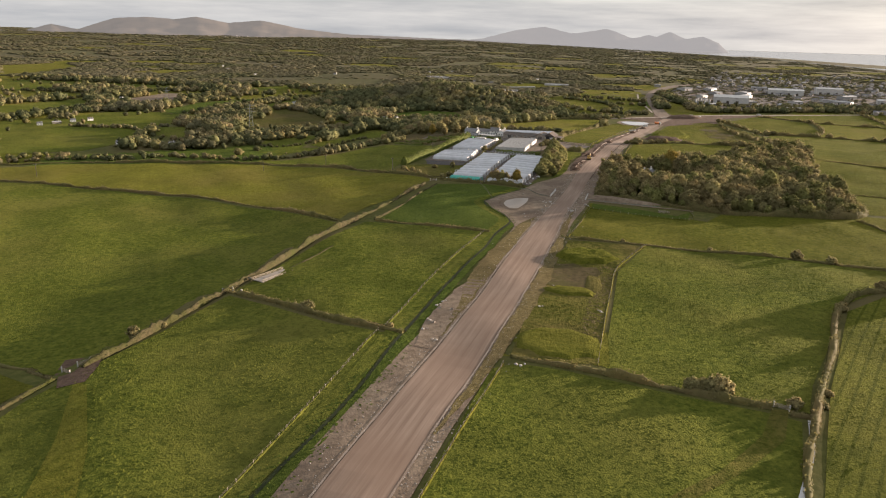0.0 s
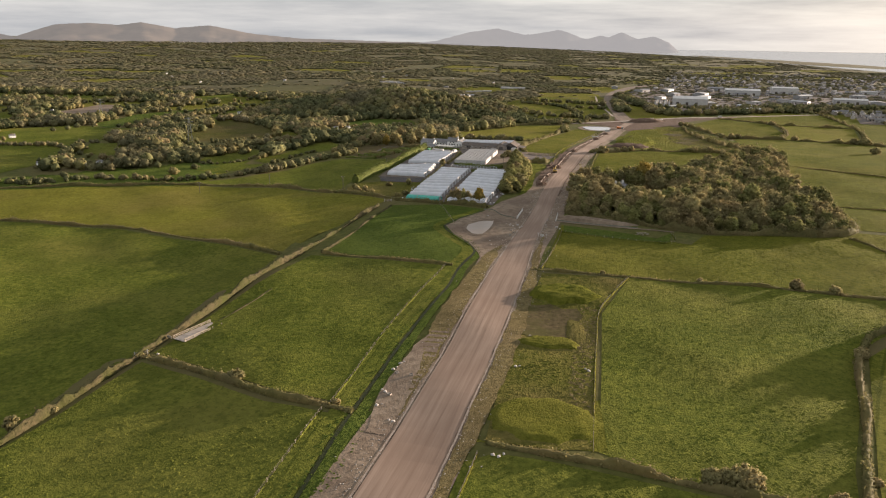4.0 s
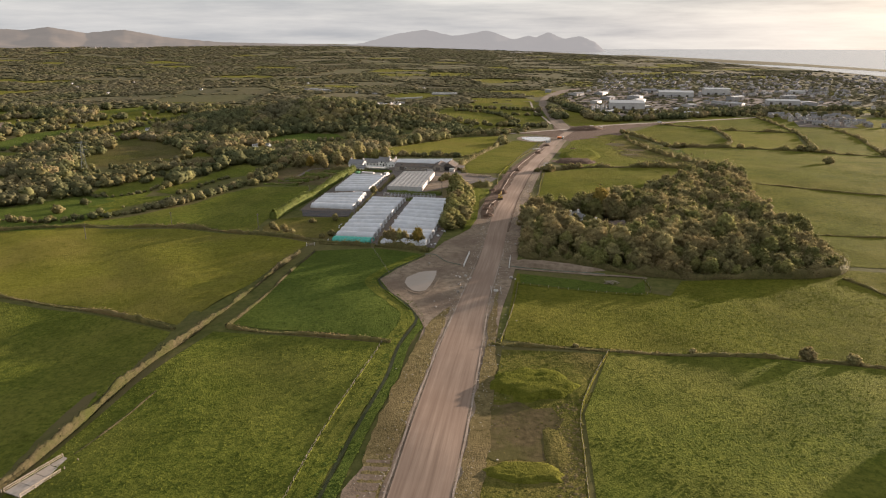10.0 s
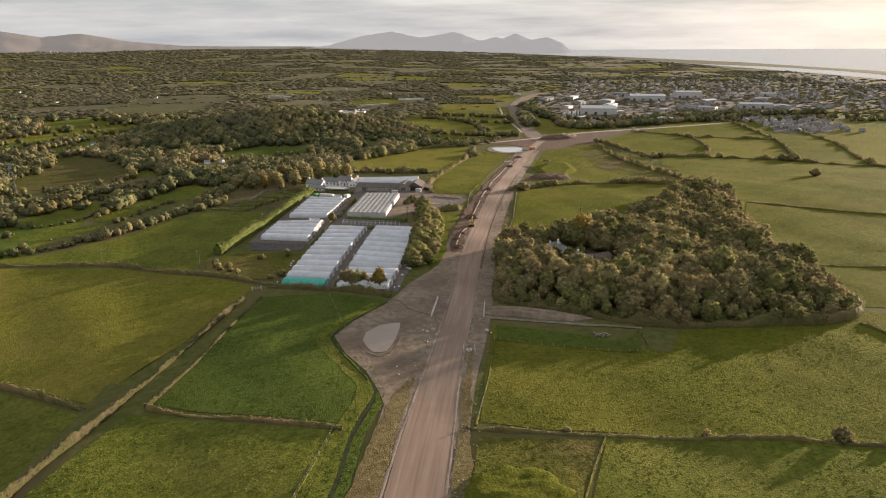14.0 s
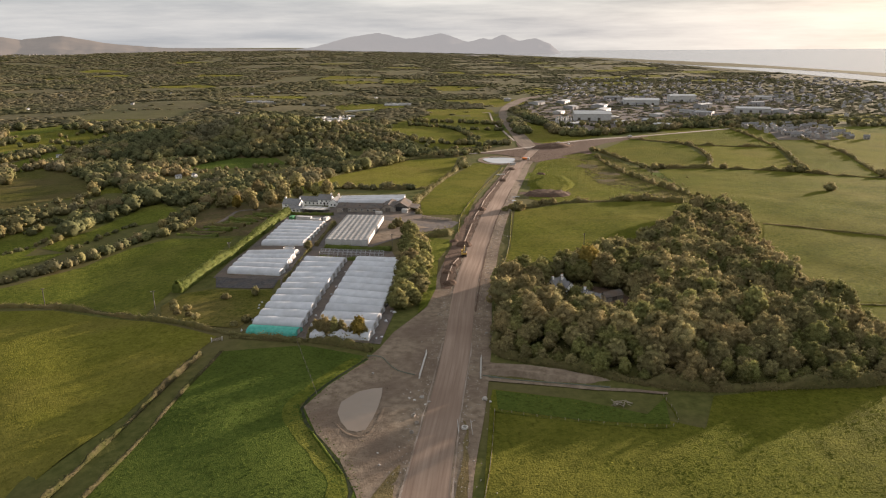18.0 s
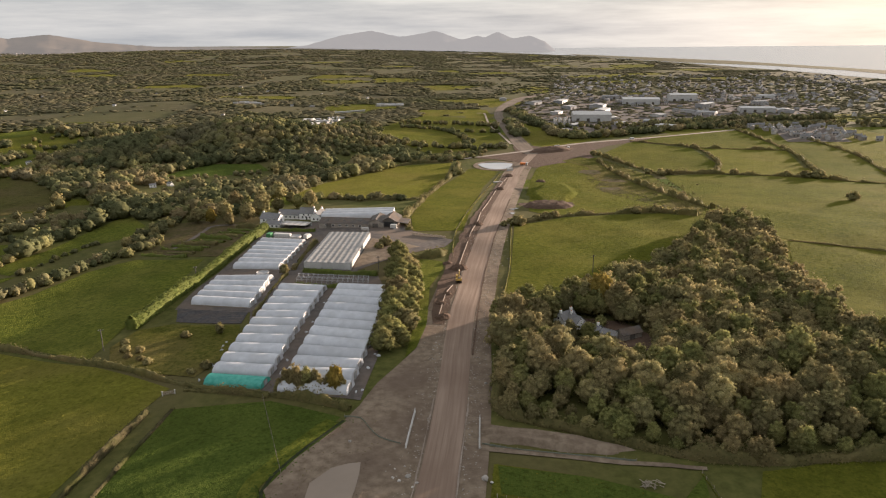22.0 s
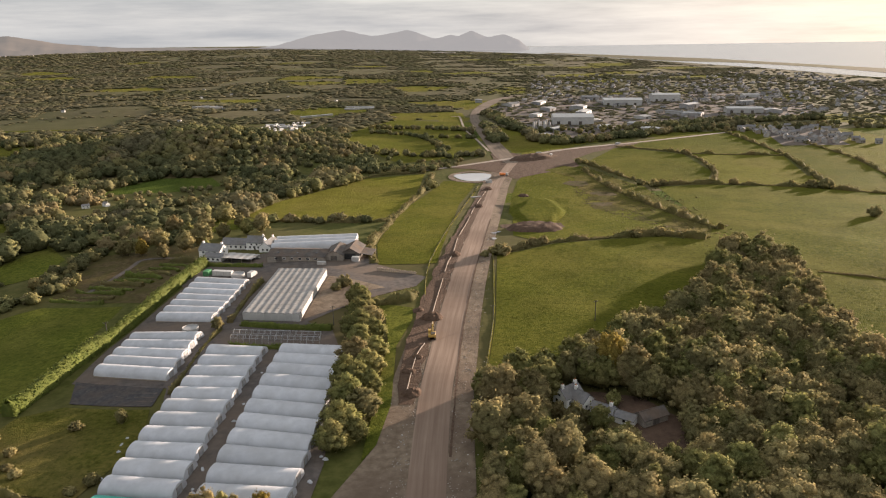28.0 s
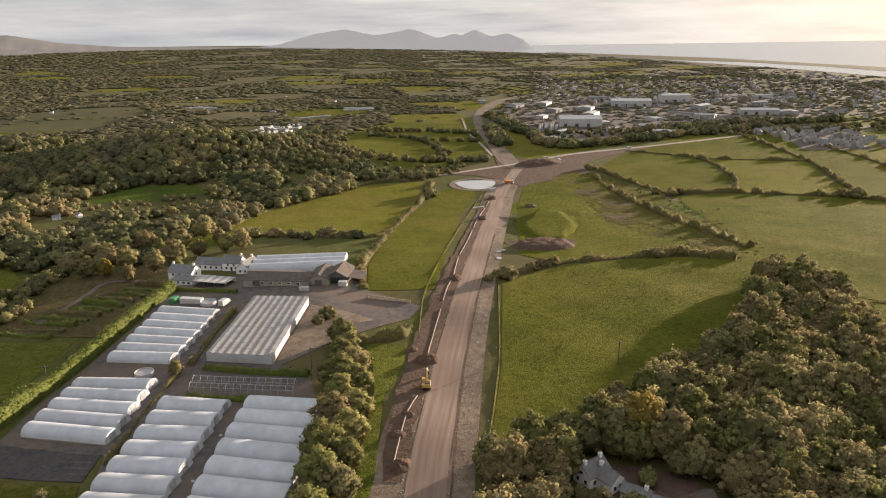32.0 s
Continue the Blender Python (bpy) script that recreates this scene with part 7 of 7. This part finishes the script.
for x, y, h in ((69.4, 556.5, 8.5), (31.2, 561.5, 6.5), (-29.6, 563.5, 8), (-128.9, 494, 8.5), (-115.4, 568, 8), (-184, 510, 8), (-223, 487, 8), (-356, 423, 9), (55, 508, 8)):
    pole(x, y, h)
for x, y in ((-322, 680), (-520, 860)):
    e = thing("lattice_pylon", x, y, None, 30, "grey lattice steel pylon in the valley", "pylon", "lattice pylons")
    for sx in (-1, 1):
        for sy in (-1, 1):
            bm = bmesh.new(); bar(bm, (sx * 2.2, sy * 2.2, 0), (sx * 0.4, sy * 0.4, 24), 0.14, 4); part("leg", bm, M_GALV, e)
    for zc in (17, 20, 23):
        bm = bmesh.new(); bar(bm, (-4, 0, zc), (4, 0, zc), 0.14, 4); part("crossarm", bm, M_GALV, e)
    for k in range(6):
        w0, w1, z0, z1 = 2.2 - 0.3 * k, 1.9 - 0.3 * k, k * 4, k * 4 + 4
        for sg in (-1, 1):
            bm = bmesh.new(); bar(bm, (sg * w0, sg * w0, z0), (-sg * w1, sg * w1, z1), 0.08, 4); part("brace", bm, M_GALV, e)
ribbon("pale_path", [(93, 1046, 1.3, 1.3), (90, 1132, 1.3, 1.3), (86, 1218, 1.3, 1.3), (89, 1296, 1.3, 1.3), (91, 1361, 1.3, 1.3), (80, 1363, 1.3, 1.3)], M_GRAVEL, 0.5, "pale new path beside the road cutting", "path")

drape("site_earth", [(-33.0, 428), (-29.0, 436), (-24.5, 450), (-17.5, 466), (-11.0, 480), (-9.0, 490), (-6, 484), (-6, 457), (-6, 444), (-12.9, 432.7), (-17.2, 425)], M_EARTH, 0.22, 8, "trampled bare earth beside the road works", "bare ground")

r_p = random.Random(77)
for k in range(22):                     # torn film and bundles at the tunnel ends
    if k < 9:
        q = r_p.random()
        x, y = -58.0 + 10 * q + r_p.uniform(-0.8, 0.8), 455 + 88 * q
    elif k < 17:
        q = r_p.random()
        x, y = -30.5 + 9 * q + r_p.uniform(-0.5, 1.5), 444 + 60 * q
    else:
        x, y = -82.5 + r_p.uniform(-1.5, 1), 460 + r_p.uniform(0, 40)
    lump("plastic_bundle", x, y, r_p.uniform(0.4, 1.0), r_p.uniform(0.3, 0.6), r_p.uniform(0.25, 0.6), M_FILM, "crumpled bundle of torn white plastic film", "plastic bundle", rz=r_p.uniform(0, 180), seed=300 + k, rough=0.6, group="plastic bundles between the tunnels")

# ---- the house in the wood ----
drape("house_yard", [(44, 503), (50, 490), (58, 482), (59, 466), (64, 462), (71, 464), (74, 484), (67, 496), (56, 501)], M_SOIL, 0.2, 8, "shaded earth yard of the house", "yard")
gabled("house", 44.8, 496.6, 34, 7.0, 5.4, 3.2, 5.4, M_RENDER, M_SLATE, "white rendered house with slate roofs among trees", "house", windows=[(-2, -1.2, 0.9, 0.8, 1.0), (-2, 1.2, 0.9, 0.8, 1.0), (-2, 0.2, 3.0, 0.8, 0.8)] + row_of(3, -1, 6, 0.9, 0.9, 1.1), chimneys=(-2.6, 2.8))
gabled("house_wing", 47.9, 493.6, -55, 6.0, 4.8, 3.0, 5.0, M_RENDER, M_SLATE, "white gabled wing of the house", "house", windows=[(2, -1.0, 0.9, 0.8, 1.0), (2, 1.0, 0.9, 0.8, 1.0)], chimneys=(-2.0,))
gabled("outbuilding", 53.2, 488.0, -40, 6.5, 3.8, 2.3, 3.6, M_RENDER, M_SLATE, "low slate-roofed outbuilding of the house", "building", windows=row_of(2, -1, 4, 0.9, 0.8, 0.8), chimneys=(2.2,))
gabled("outbuilding", 58.4, 483.4, -40, 5.5, 3.6, 2.1, 3.2, M_RENDER, M_SLATE, "low slate-roofed outbuilding of the house", "building", windows=row_of(1, -1, 3, 0.9, 0.8, 0.8))
gabled("outbuilding", 65.5, 483.5, 22, 8.5, 4.6, 2.3, 3.8, M_STONE, M_BARNROOF, "stone outbuilding beside the yard", "building", doors=[(-1, 0, 2.2, 2.0, M_CEDAR)])
gabled("garden_shed", 22.5, 500.5, -12, 7, 5, 2.3, 3.6, M_TIMBER, M_SHEETW, "garden shed with a pale sheet roof", "shed", doors=[(-1, 0, 1.2, 1.9, M_CEDAR)])
for k, (x, y, kk, s) in enumerate(((60.0, 508.0, 8, 1.5), (37.5, 502, 2, 0.85), (34, 503, 4, 0.85), (40, 508, 2, 0.8), (45, 509, 7, 0.8), (30, 508, 7, 0.8), (57.5, 493, 4, 0.62), (66, 496, 1, 0.85), (31, 497, 2, 0.85), (26, 507, 4, 0.7), (52, 513, 3, 0.85), (54.5, 471.5, 2, 0.7), (49, 481.5, 6, 0.6), (44.5, 486.5, 0, 0.55))):
    tree(x, y, kk, s, "golden autumn tree at the edge of the wood" if kk == 8 else "dark green garden tree beside the house")

# ---- the walled fields on the west ----
drape("gateway_mud", [(-152, 182), (-140, 186), (-133, 172), (-130, 162), (-136, 158), (-141, 165), (-148, 172)], M_SOIL, 0.24, 6, "churned dark mud in a field gateway", "bare ground")
drape("worn_track", [(-134, 163), (-128, 160), (-106, 130), (-86, 95), (-70, 50), (-80, 45), (-100, 95), (-118, 135)], M_GRASS_D, 0.2, 8, "worn brown wheel track across the pasture", "track")
drape("farm_track", [(19, 132), (35, 148), (48, 167), (53, 180), (57, 180), (53, 166), (39, 148), (26, 134)], M_VERGE, 0.22, 8, "muddy farm track to a field gate", "track")
ribbon("water_ditch", [(61, 176, .5, .5), (58.2, 163, .6, .6), (53.5, 150, .6, .6), (50, 141, .6, .6), (44, 110, .6, .6)], M_MIRROR, 0.24, "water-filled ditch beside the hedge", "ditch", across=2)


def gate(x, y, rz, label="weathered timber field gate between stone posts"):
    e = thing("field_gate", x, y, None, rz, label, "gate")
    for sx in (-1.9, 1.9):
        bm = bmesh.new(); box(bm, sx - 0.16, sx + 0.16, -0.16, 0.16, -0.2, 1.55, 0.03); part("gate_post", bm, M_CONC, e)
    for k in range(5):
        bm = bmesh.new(); box(bm, -1.72, 1.72, -0.03, 0.03, 0.22 + k * 0.24, 0.33 + k * 0.24); part("rail", bm, M_TIMBER, e)
    bm = bmesh.new(); bar(bm, (-1.7, 0.05, 0.25), (1.7, 0.05, 1.25), 0.05, 5); part("brace", bm, M_TIMBER, e)


gate(-139.2, 174.1, 60); gate(-141.3, 168.8, -20); gate(-126.1, 239.2, 40); gate(55.5, 181.0, -25); gate(-91, 452, 15)
# sheep pens: concrete pad with rails
e = thing("livestock_pen", -116.0, 257.5, None, -22, "worn concrete livestock pen with broken rails", "pen")
for k in range(4):
    bm = bmesh.new(); box(bm, -2.6, 2.6, -8 + k * 4.05, -8 + k * 4.05 + 3.95, 0.05, 0.32, 0.03); part("concrete_slab", bm, M_BLOCK, e)
for sx in (-2.7, 2.7):
    for k in range(5):
        bm = bmesh.new(); box(bm, sx - 0.08, sx + 0.08, -8 + k * 4 - 0.08, -8 + k * 4 + 0.08, 0, 1.3); part("post", bm, M_POST, e)
    for zc in (0.55, 0.95, 1.2):
        bm = bmesh.new(); box(bm, sx - 0.04, sx + 0.04, -8, 8 if sx < 0 else 3, zc, zc + 0.12); part("rail", bm, M_POST, e)
bm = bmesh.new(); box(bm, -4.6, -2.7, -8.6, -8.5, 0.3, 1.2); part("race_panel", bm, M_POST, e)
hedge([(-113.2, 267), (-108.5, 285), (-105.5, 300)], 1.0, 0.7, M_BANK, "low stone footing beside the track", leaf=0.12, density=5)
tree(-135.2, 193, 6, 0.62, "small hawthorn tree in a stone bank")
for k, (x, y, s) in enumerate(((-131, 203, .5), (-87.8, 223, .8), (-90, 224.5, .6), (-55.5, 210, .5), (59.6, 326, .5), (94.4, 322.5, 1.05), (107.7, 320.5, .9), (22, 327, .45), (59.1, 182.5, .8), (93.6, 260.6, .9), (116, 287, 1.1), (69.4, 191, .55), (66.6, 184, .5), (180, 303, 1.2), (230, 302, 1.1), (140, 314, .7))):
    bush(x, y, k, s * 1.12, "rounded hawthorn bush in a field hedge", "hedge bushes", sink=0.1)
for k, (x, y, s) in enumerate(((41.4, 186.4, 1.25), (38.2, 187.3, 1.0), (34.2, 187.2, 0.95))):
    bush(x, y, k + 1, s * 1.2, "large rounded thorn bush in the hedge", "hedge bushes", sink=0.1)
for k, (x, y, s) in enumerate(((47.3, 648, 1.9), (38.5, 645, 1.0), (43.5, 652, 1.2), (60, 661, 1.3), (66, 665, 1.4), (72, 667, 1.3), (125, 676, 1.5), (138, 678, 1.7), (190, 862, 1.6), (198, 852, 1.8), (206, 856, 1.6), (319, 822, 2.6), (312, 828, 2.0), (372, 790, 2.0), (262, 852, 1.6), (167, 968, 1.6), (282, 1003, 1.6), (300, 835, 1.5))):
    bush(x, y, k, s, "large rounded bush in an overgrown hedge", "hedge bushes", sink=0.3)
bush(282, 710, 1, 1.9, "single rounded tree standing in a pasture")
# trees out of view, added to throw long shadows across the eastern pastures
for k, (x, y) in enumerate(((330, 250), (345, 262), (352, 240), (300, 268), (318, 235), (285, 240), (270, 262), (255, 250), (300, 222), (340, 215), (125, 290), (133, 294), (141, 291))):
    tree(x, y, k, 1.3, "tall unseen tree added east of the fields for its long shadow", "eastern shelter belt")
# scrub of the rough strip
drape("rough_strip", [(172, 930), (186, 845), (184, 760), (176, 695), (162, 668), (152, 690), (150, 740), (140, 790), (138, 850), (146, 900), (128, 935), (150, 955)], M_VERGE, 0.26, 8, "rough brown rushy strip between fields", "rough grass")
scrub = []
for k in range(520):
    t = r_g.random()
    x = float(np.interp(t, [0, .3, .6, 1], [170, 182, 178, 160])) + r_g.gauss(0, 11)
    y = 940 - 265 * t + r_g.gauss(0, 8)
    scrub.append((x, y, tz(x, y) - 0.3, r_g.uniform(0.08, 0.22), r_g.uniform(0, 6.28), r_g.randrange(6)))
for k in range(60):
    x, y = r_g.uniform(60, 160), r_g.uniform(690, 900)
    scrub.append((x, y, tz(x, y) - 0.15, r_g.uniform(0.06, 0.14), r_g.uniform(0, 6.28), r_g.randrange(6)))
stamp_wood("scrub", scrub, FAR_SETS, M_HEDGE, "low brown scrub and rushes", "scrub", squash=0.6)
hedge([(163, 937), (163, 865), (166, 800), (172, 722), (178, 690)], 5.0, 3.0, label=SCRUBBY, density=16, leaf=0.36, rough=0.9, seed=77)


# ---- town ----
def simple_house(name, l, w, eave, ridge, walls, roof, label, category, group, win=True):
    """A far house: wall, roof, chimney and a few windows."""
    e = new(name)
    tagged(e, label, category, group)
    bm = bmesh.new()
    prism(bm, [(-w / 2, -1), (w / 2, -1), (w / 2, eave), (0, ridge - 0.1), (-w / 2, eave)], -l / 2, l / 2)
    bmesh.ops.rotate(bm, verts=bm.verts[:], cent=(0, 0, 0), matrix=Matrix.Rotation(radians(90), 3, 'Z'))
    part("wall", bm, walls, e)
    bm = bmesh.new()
    prism(bm, [(0, ridge + 0.2), (w / 2 + 0.3, eave), (w / 2 + 0.3, eave - 0.2), (0, ridge - 0.05), (-w / 2 - 0.3, eave - 0.2), (-w / 2 - 0.3, eave)], -l / 2 - 0.3, l / 2 + 0.3)
    bmesh.ops.rotate(bm, verts=bm.verts[:], cent=(0, 0, 0), matrix=Matrix.Rotation(radians(90), 3, 'Z'))
    part("roof", bm, roof, e)
    if win:
        bm = bmesh.new(); box(bm, l / 2 - 1.0, l / 2 - 0.2, -0.4, 0.4, ridge - 0.6, ridge + 1.0); part("chimney", bm, walls, e)
        for sx in (-l * 0.28, l * 0.22):
            for zc in ((0.9, 3.3) if eave > 4 else (0.9,)):
                bm = bmesh.new(); box(bm, sx - 0.7, sx + 0.7, -w / 2 - 0.06, -w / 2 + 0.02, zc, zc + 1.2); part("window", bm, M_PANE, e)
    return e


def place(e, used, x, y, rz, size=1.0):
    m = pose(x, y, tz(x, y), 0, 0, rz) @ Matrix.Scale(size, 4)
    if not used:
        e.matrix_world = m
        return e
    return copy_thing(e, m)


M_TOWNWALL = mat("pale_pebbledash", (0.36, 0.335, 0.30), (0.52, 0.49, 0.45), 0.5, (0.30, 0.27, 0.24), 0.1, 0.6, rough=0.9, vary=0.2)
HOUSES = [simple_house("town_house", 6.5, 5, 3.6, 5.2, M_TOWNWALL, M_SLATE, "white rendered town house with a slate roof", "house", "houses of the town"),
          simple_house("town_house", 10, 5.2, 3.6, 5.4, M_TOWNWALL, M_SLATE, "pair of white rendered houses with slate roofs", "house", "houses of the town"),
          simple_house("town_house", 7.5, 5.5, 2.4, 4.0, M_TOWNWALL, M_SLATE, "white bungalow with a slate roof", "house", "houses of the town"),
          simple_house("town_house", 7.5, 5.2, 3.6, 5.2, M_BLOCK, M_SLATE, "pebble-dashed town house with a slate roof", "house", "houses of the town")]
r_t = random.Random(21)
used = [False] * 4
spots = []
for k in range(150):
    spots.append((r_t.uniform(402, 505), r_t.uniform(1035, 1170)))
for k in range(95):
    spots.append((r_t.uniform(330, 760), r_t.uniform(1260, 1640)))
taken = []
for x, y in spots:
    if any(abs(x - a) < 8 and abs(y - b) < 9 for a, b in taken) or blocked(x, y):
        continue
    taken.append((x, y))
    k = r_t.randrange(4)
    place(HOUSES[k], used[k], x, y, r_t.choice((-20, -15, 70, 75, 20)) + r_t.uniform(-5, 5))
    used[k] = True
# sheds of the industrial estate
UNITS = [(232, 1262, 52, 40, 9.5, -8, M_SHEETW), (186, 1180, 42, 12, 6, -12, M_SHEET), (175, 1150, 30, 14, 5, -12, M_SHEET), (314, 1182, 34, 16, 5, -15, M_SHEETW), (300, 1230, 40, 18, 6, -10, M_SHEET), (265, 1330, 46, 20, 7, -8, M_SHEET), (340, 1290, 38, 18, 6, -14, M_SHEETW), (366, 1478, 60, 30, 9, -10, M_SHEETW), (290, 1420, 40, 22, 7, -8, M_SHEET), (220, 1400, 36, 20, 7, -6, M_SHEET)]
UNITS += [(196, 1480, 44, 22, 8, -6, M_SHEETW), (250, 1510, 50, 18, 6, -8, M_SHEET), (330, 1560, 40, 20, 7, -10, M_SHEET), (455, 1528, 46, 26, 11, -6, M_SHEETW), (440, 1400, 60, 24, 7, -12, M_SHEET), (500, 1335, 50, 24, 7, -14, M_SHEETW), (552, 1325, 40, 24, 6, -14, M_SHEET), (420, 1300, 40, 18, 6, -10, M_SHEET), (560, 1450, 50, 20, 7, -10, M_SHEET)]
UNITS += [(610, 1560, 60, 24, 8, -10, M_SHEETW), (205, 1330, 30, 14, 6, -10, M_SHEETW), (250, 1210, 26, 12, 5, -12, M_SHEETW), (210, 1212, 44, 10, 4, -10, M_SHEET), (280, 1290, 24, 12, 5, 75, M_SHEET), (390, 1350, 36, 16, 6, 70, M_SHEETW), (480, 1620, 50, 22, 7, -10, M_SHEET), (150, 1560, 40, 16, 6, -10, M_SHEET)]
BIG = {(232, 1262), (455, 1528), (366, 1478), (500, 1335)}
for x, y, l, w, h, rz, m in UNITS:
    if (x, y) not in BIG:           # the smaller sheds stand less orderly
        x, y, l, w, h, rz = x + r_t.uniform(-14, 14), y + r_t.uniform(-22, 22), l * r_t.uniform(0.4, 0.75), w * r_t.uniform(0.6, 1.0), h * r_t.uniform(0.55, 0.9), rz + r_t.choice((0, 22, -25, 70, 95, 50))
    e = thing("warehouse", x, y, None, rz, "pale sheet-clad warehouse with a shallow roof", "warehouse", "sheds of the industrial estate")
    bm = bmesh.new()
    prism(bm, [(-w / 2, -1), (w / 2, -1), (w / 2, h), (0, h + w * 0.07), (-w / 2, h)], -l / 2, l / 2)
    bmesh.ops.rotate(bm, verts=bm.verts[:], cent=(0, 0, 0), matrix=Matrix.Rotation(radians(90), 3, 'Z'))
    part("wall", bm, m, e)
    bm = bmesh.new()
    prism(bm, [(0, h + w * 0.07 + 0.3), (w / 2 + 0.4, h + 0.25), (w / 2 + 0.4, h), (0, h + w * 0.07), (-w / 2 - 0.4, h), (-w / 2 - 0.4, h + 0.25)], -l / 2 - 0.4, l / 2 + 0.4)
    bmesh.ops.rotate(bm, verts=bm.verts[:], cent=(0, 0, 0), matrix=Matrix.Rotation(radians(90), 3, 'Z'))
    part("roof", bm, M_SHEETW if (x, y) in BIG else r_t.choice((M_SHEET, M_SLATE, M_SHEETW, M_SHEET)), e)
    for k in range(max(1, int(l / 14))):
        u = -l / 2 + 7 + k * 14
        bm = bmesh.new(); box(bm, u - 2, u + 2, -w / 2 - 0.12, -w / 2 + 0.02, 0, min(4.5, h * 0.75)); part("loading_door", bm, M_STEEL, e)
for k in range(7):
    e = thing("storage_silo", 172 + k * 3.4, 1216 + (k % 2) * 4, None, 0, "pale cylindrical storage silo", "silo", "silos of the works")
    bm = bmesh.new(); bar(bm, (0, 0, 0), (0, 0, 7.5 + k % 3), 1.3, 14); part("shell", bm, M_SHEETW, e)
    bm = bmesh.new(); bmesh.ops.create_cone(bm, cap_ends=True, segments=14, radius1=1.35, radius2=0.2, depth=0.9); bmesh.ops.translate(bm, verts=bm.verts[:], vec=(0, 0, 7.9 + k % 3)); part("cap", bm, M_SHEET, e)
drape("estate_ground", [(150, 1110), (240, 1125), (390, 1195), (440, 1230), (560, 1260), (640, 1400), (640, 1650), (250, 1650), (170, 1500), (135, 1400), (155, 1250)], M_YARD, 0.22, 40, "worn yards of an industrial estate", "yard")
drape("estate_ground", [(400, 1036), (470, 1030), (510, 1170), (440, 1165)], M_YARD, 0.24, 40, "streets of a housing estate", "street")
# distant streets
vv, ff, nv_ = [], [], 0
for k in range(560):
    x, y = r_t.uniform(230, 950), r_t.uniform(1500, 2250)
    if y > 2000 and r_t.random() < 0.5:
        continue
    x = x + (y - 1640) * 0.25
    if k >= 500:          # a hill village on the west
        g, d = radians(r_t.gauss(-26.5, 1.6)), r_t.uniform(3900, 4350)
        x, y = d * math.sin(g), 190 + d * math.cos(g)
    a, l, w, h = r_t.choice((0.2, 1.75)) + r_t.uniform(-.1, .1), r_t.uniform(5, 9), r_t.uniform(4.5, 6), r_t.uniform(2.0, 2.9)
    loc = np.array([(-l, -w, 0), (l, -w, 0), (l, w, 0), (-l, w, 0), (-l, -w, h * 2), (l, -w, h * 2), (l, w, h * 2), (-l, w, h * 2), (-l, 0, h * 2 + 4), (l, 0, h * 2 + 4)]) * 0.5
    c, s = math.cos(a), math.sin(a)
    vv.append(np.stack([loc[:, 0] * c - loc[:, 1] * s + x, loc[:, 0] * s + loc[:, 1] * c + y, loc[:, 2] + tz(x, y)], 1))
    ff.append(np.array([(0, 1, 5, 4), (2, 3, 7, 6), (1, 2, 6, 5), (3, 0, 4, 7), (4, 5, 9, 8), (6, 7, 8, 9), (5, 6, 9, 9), (7, 4, 8, 8)])[:6] + nv_)
    nv_ += 10
M_TOWN = mat("mixed_house_fronts", (0.20, 0.18, 0.165), (0.40, 0.37, 0.335), 0.03, (0.17, 0.155, 0.145), 0.08, 0.8, rough=0.8, island=0.35)
tagged(new("distant_houses", array_mesh("distant_houses", np.concatenate(vv), np.concatenate(ff), M_TOWN)), "distant streets of pale houses and slate roofs", "houses", kind="stuff")
# caravan parks and farms in the woods
CARAVAN = simple_house("caravan", 7.5, 3.0, 2.1, 2.5, M_TOWNWALL, M_SHEETW, "white static caravan in a park among trees", "caravan", "caravan park", win=False)
cnt = False
for i in range(9):
    for j in range(5):
        if (i * 5 + j) % 7 == 3:
            continue
        x, y = -184 + i * 6.6 + j * 3 + r_t.uniform(-2, 2), 1225 + j * 18 + i * 2.0 + r_t.uniform(-5, 5)
        place(CARAVAN, cnt, x, y, 60 + r_t.choice((0, 35, -60, 15))); cnt = True
for i in range(14):
    place(CARAVAN, True, -76 + (i % 7) * 6.5, 1490 + (i // 7) * 20 + (i * 37) % 9, -10 + (i * 53) % 40)
for i in range(6):
    place(CARAVAN, True, -134 + i * 7.5, 1387 + i * 5, 10)
for i in range(9):
    place(CARAVAN, True, -316 + i * 4.6, 1500 + (i * 29) % 22, 5 + (i * 53) % 30)
FARM = [simple_house("farm_shed", 18, 9, 3.6, 5.4, M_BLOCK, M_SHEET, "grey farm shed in the valley", "shed", "valley farms", win=False), simple_house("farmhouse", 11, 7, 4.6, 7.0, M_RENDER, M_SLATE, "white farmhouse in the valley", "house", "valley farms")]
fu = [False, False]
for x, y, rz, k in ((-385, 560, 20, 1), (-369, 566, -10, 0), (-352, 560, 15, 0), (-336, 555, -15, 0), (-345, 572, 70, 1), (-524, 636, 40, 1), (-516, 650, 45, 0), (-508, 664, 40, 1), (-500, 680, 50, 1), (-634, 895, 10, 1), (-628, 925, -10, 1), (-644, 908, 0, 0), (-226, 830, 30, 1), (-214, 836, -40, 1), (-185, 1480, 0, 0), (-220, 1490, 10, 1), (-390, 960, 20, 1), (-300, 1350, -10, 1)):
    place(FARM[k], fu[k], x, y, rz, 0.68)
    fu[k] = True
for k in range(14):
    place(FARM[1], True, -900 + 60 * (k % 20) + r_t.uniform(-40, 40), 1700 + 500 * (k // 20) + r_t.uniform(-250, 350), r_t.uniform(0, 90), 0.7)
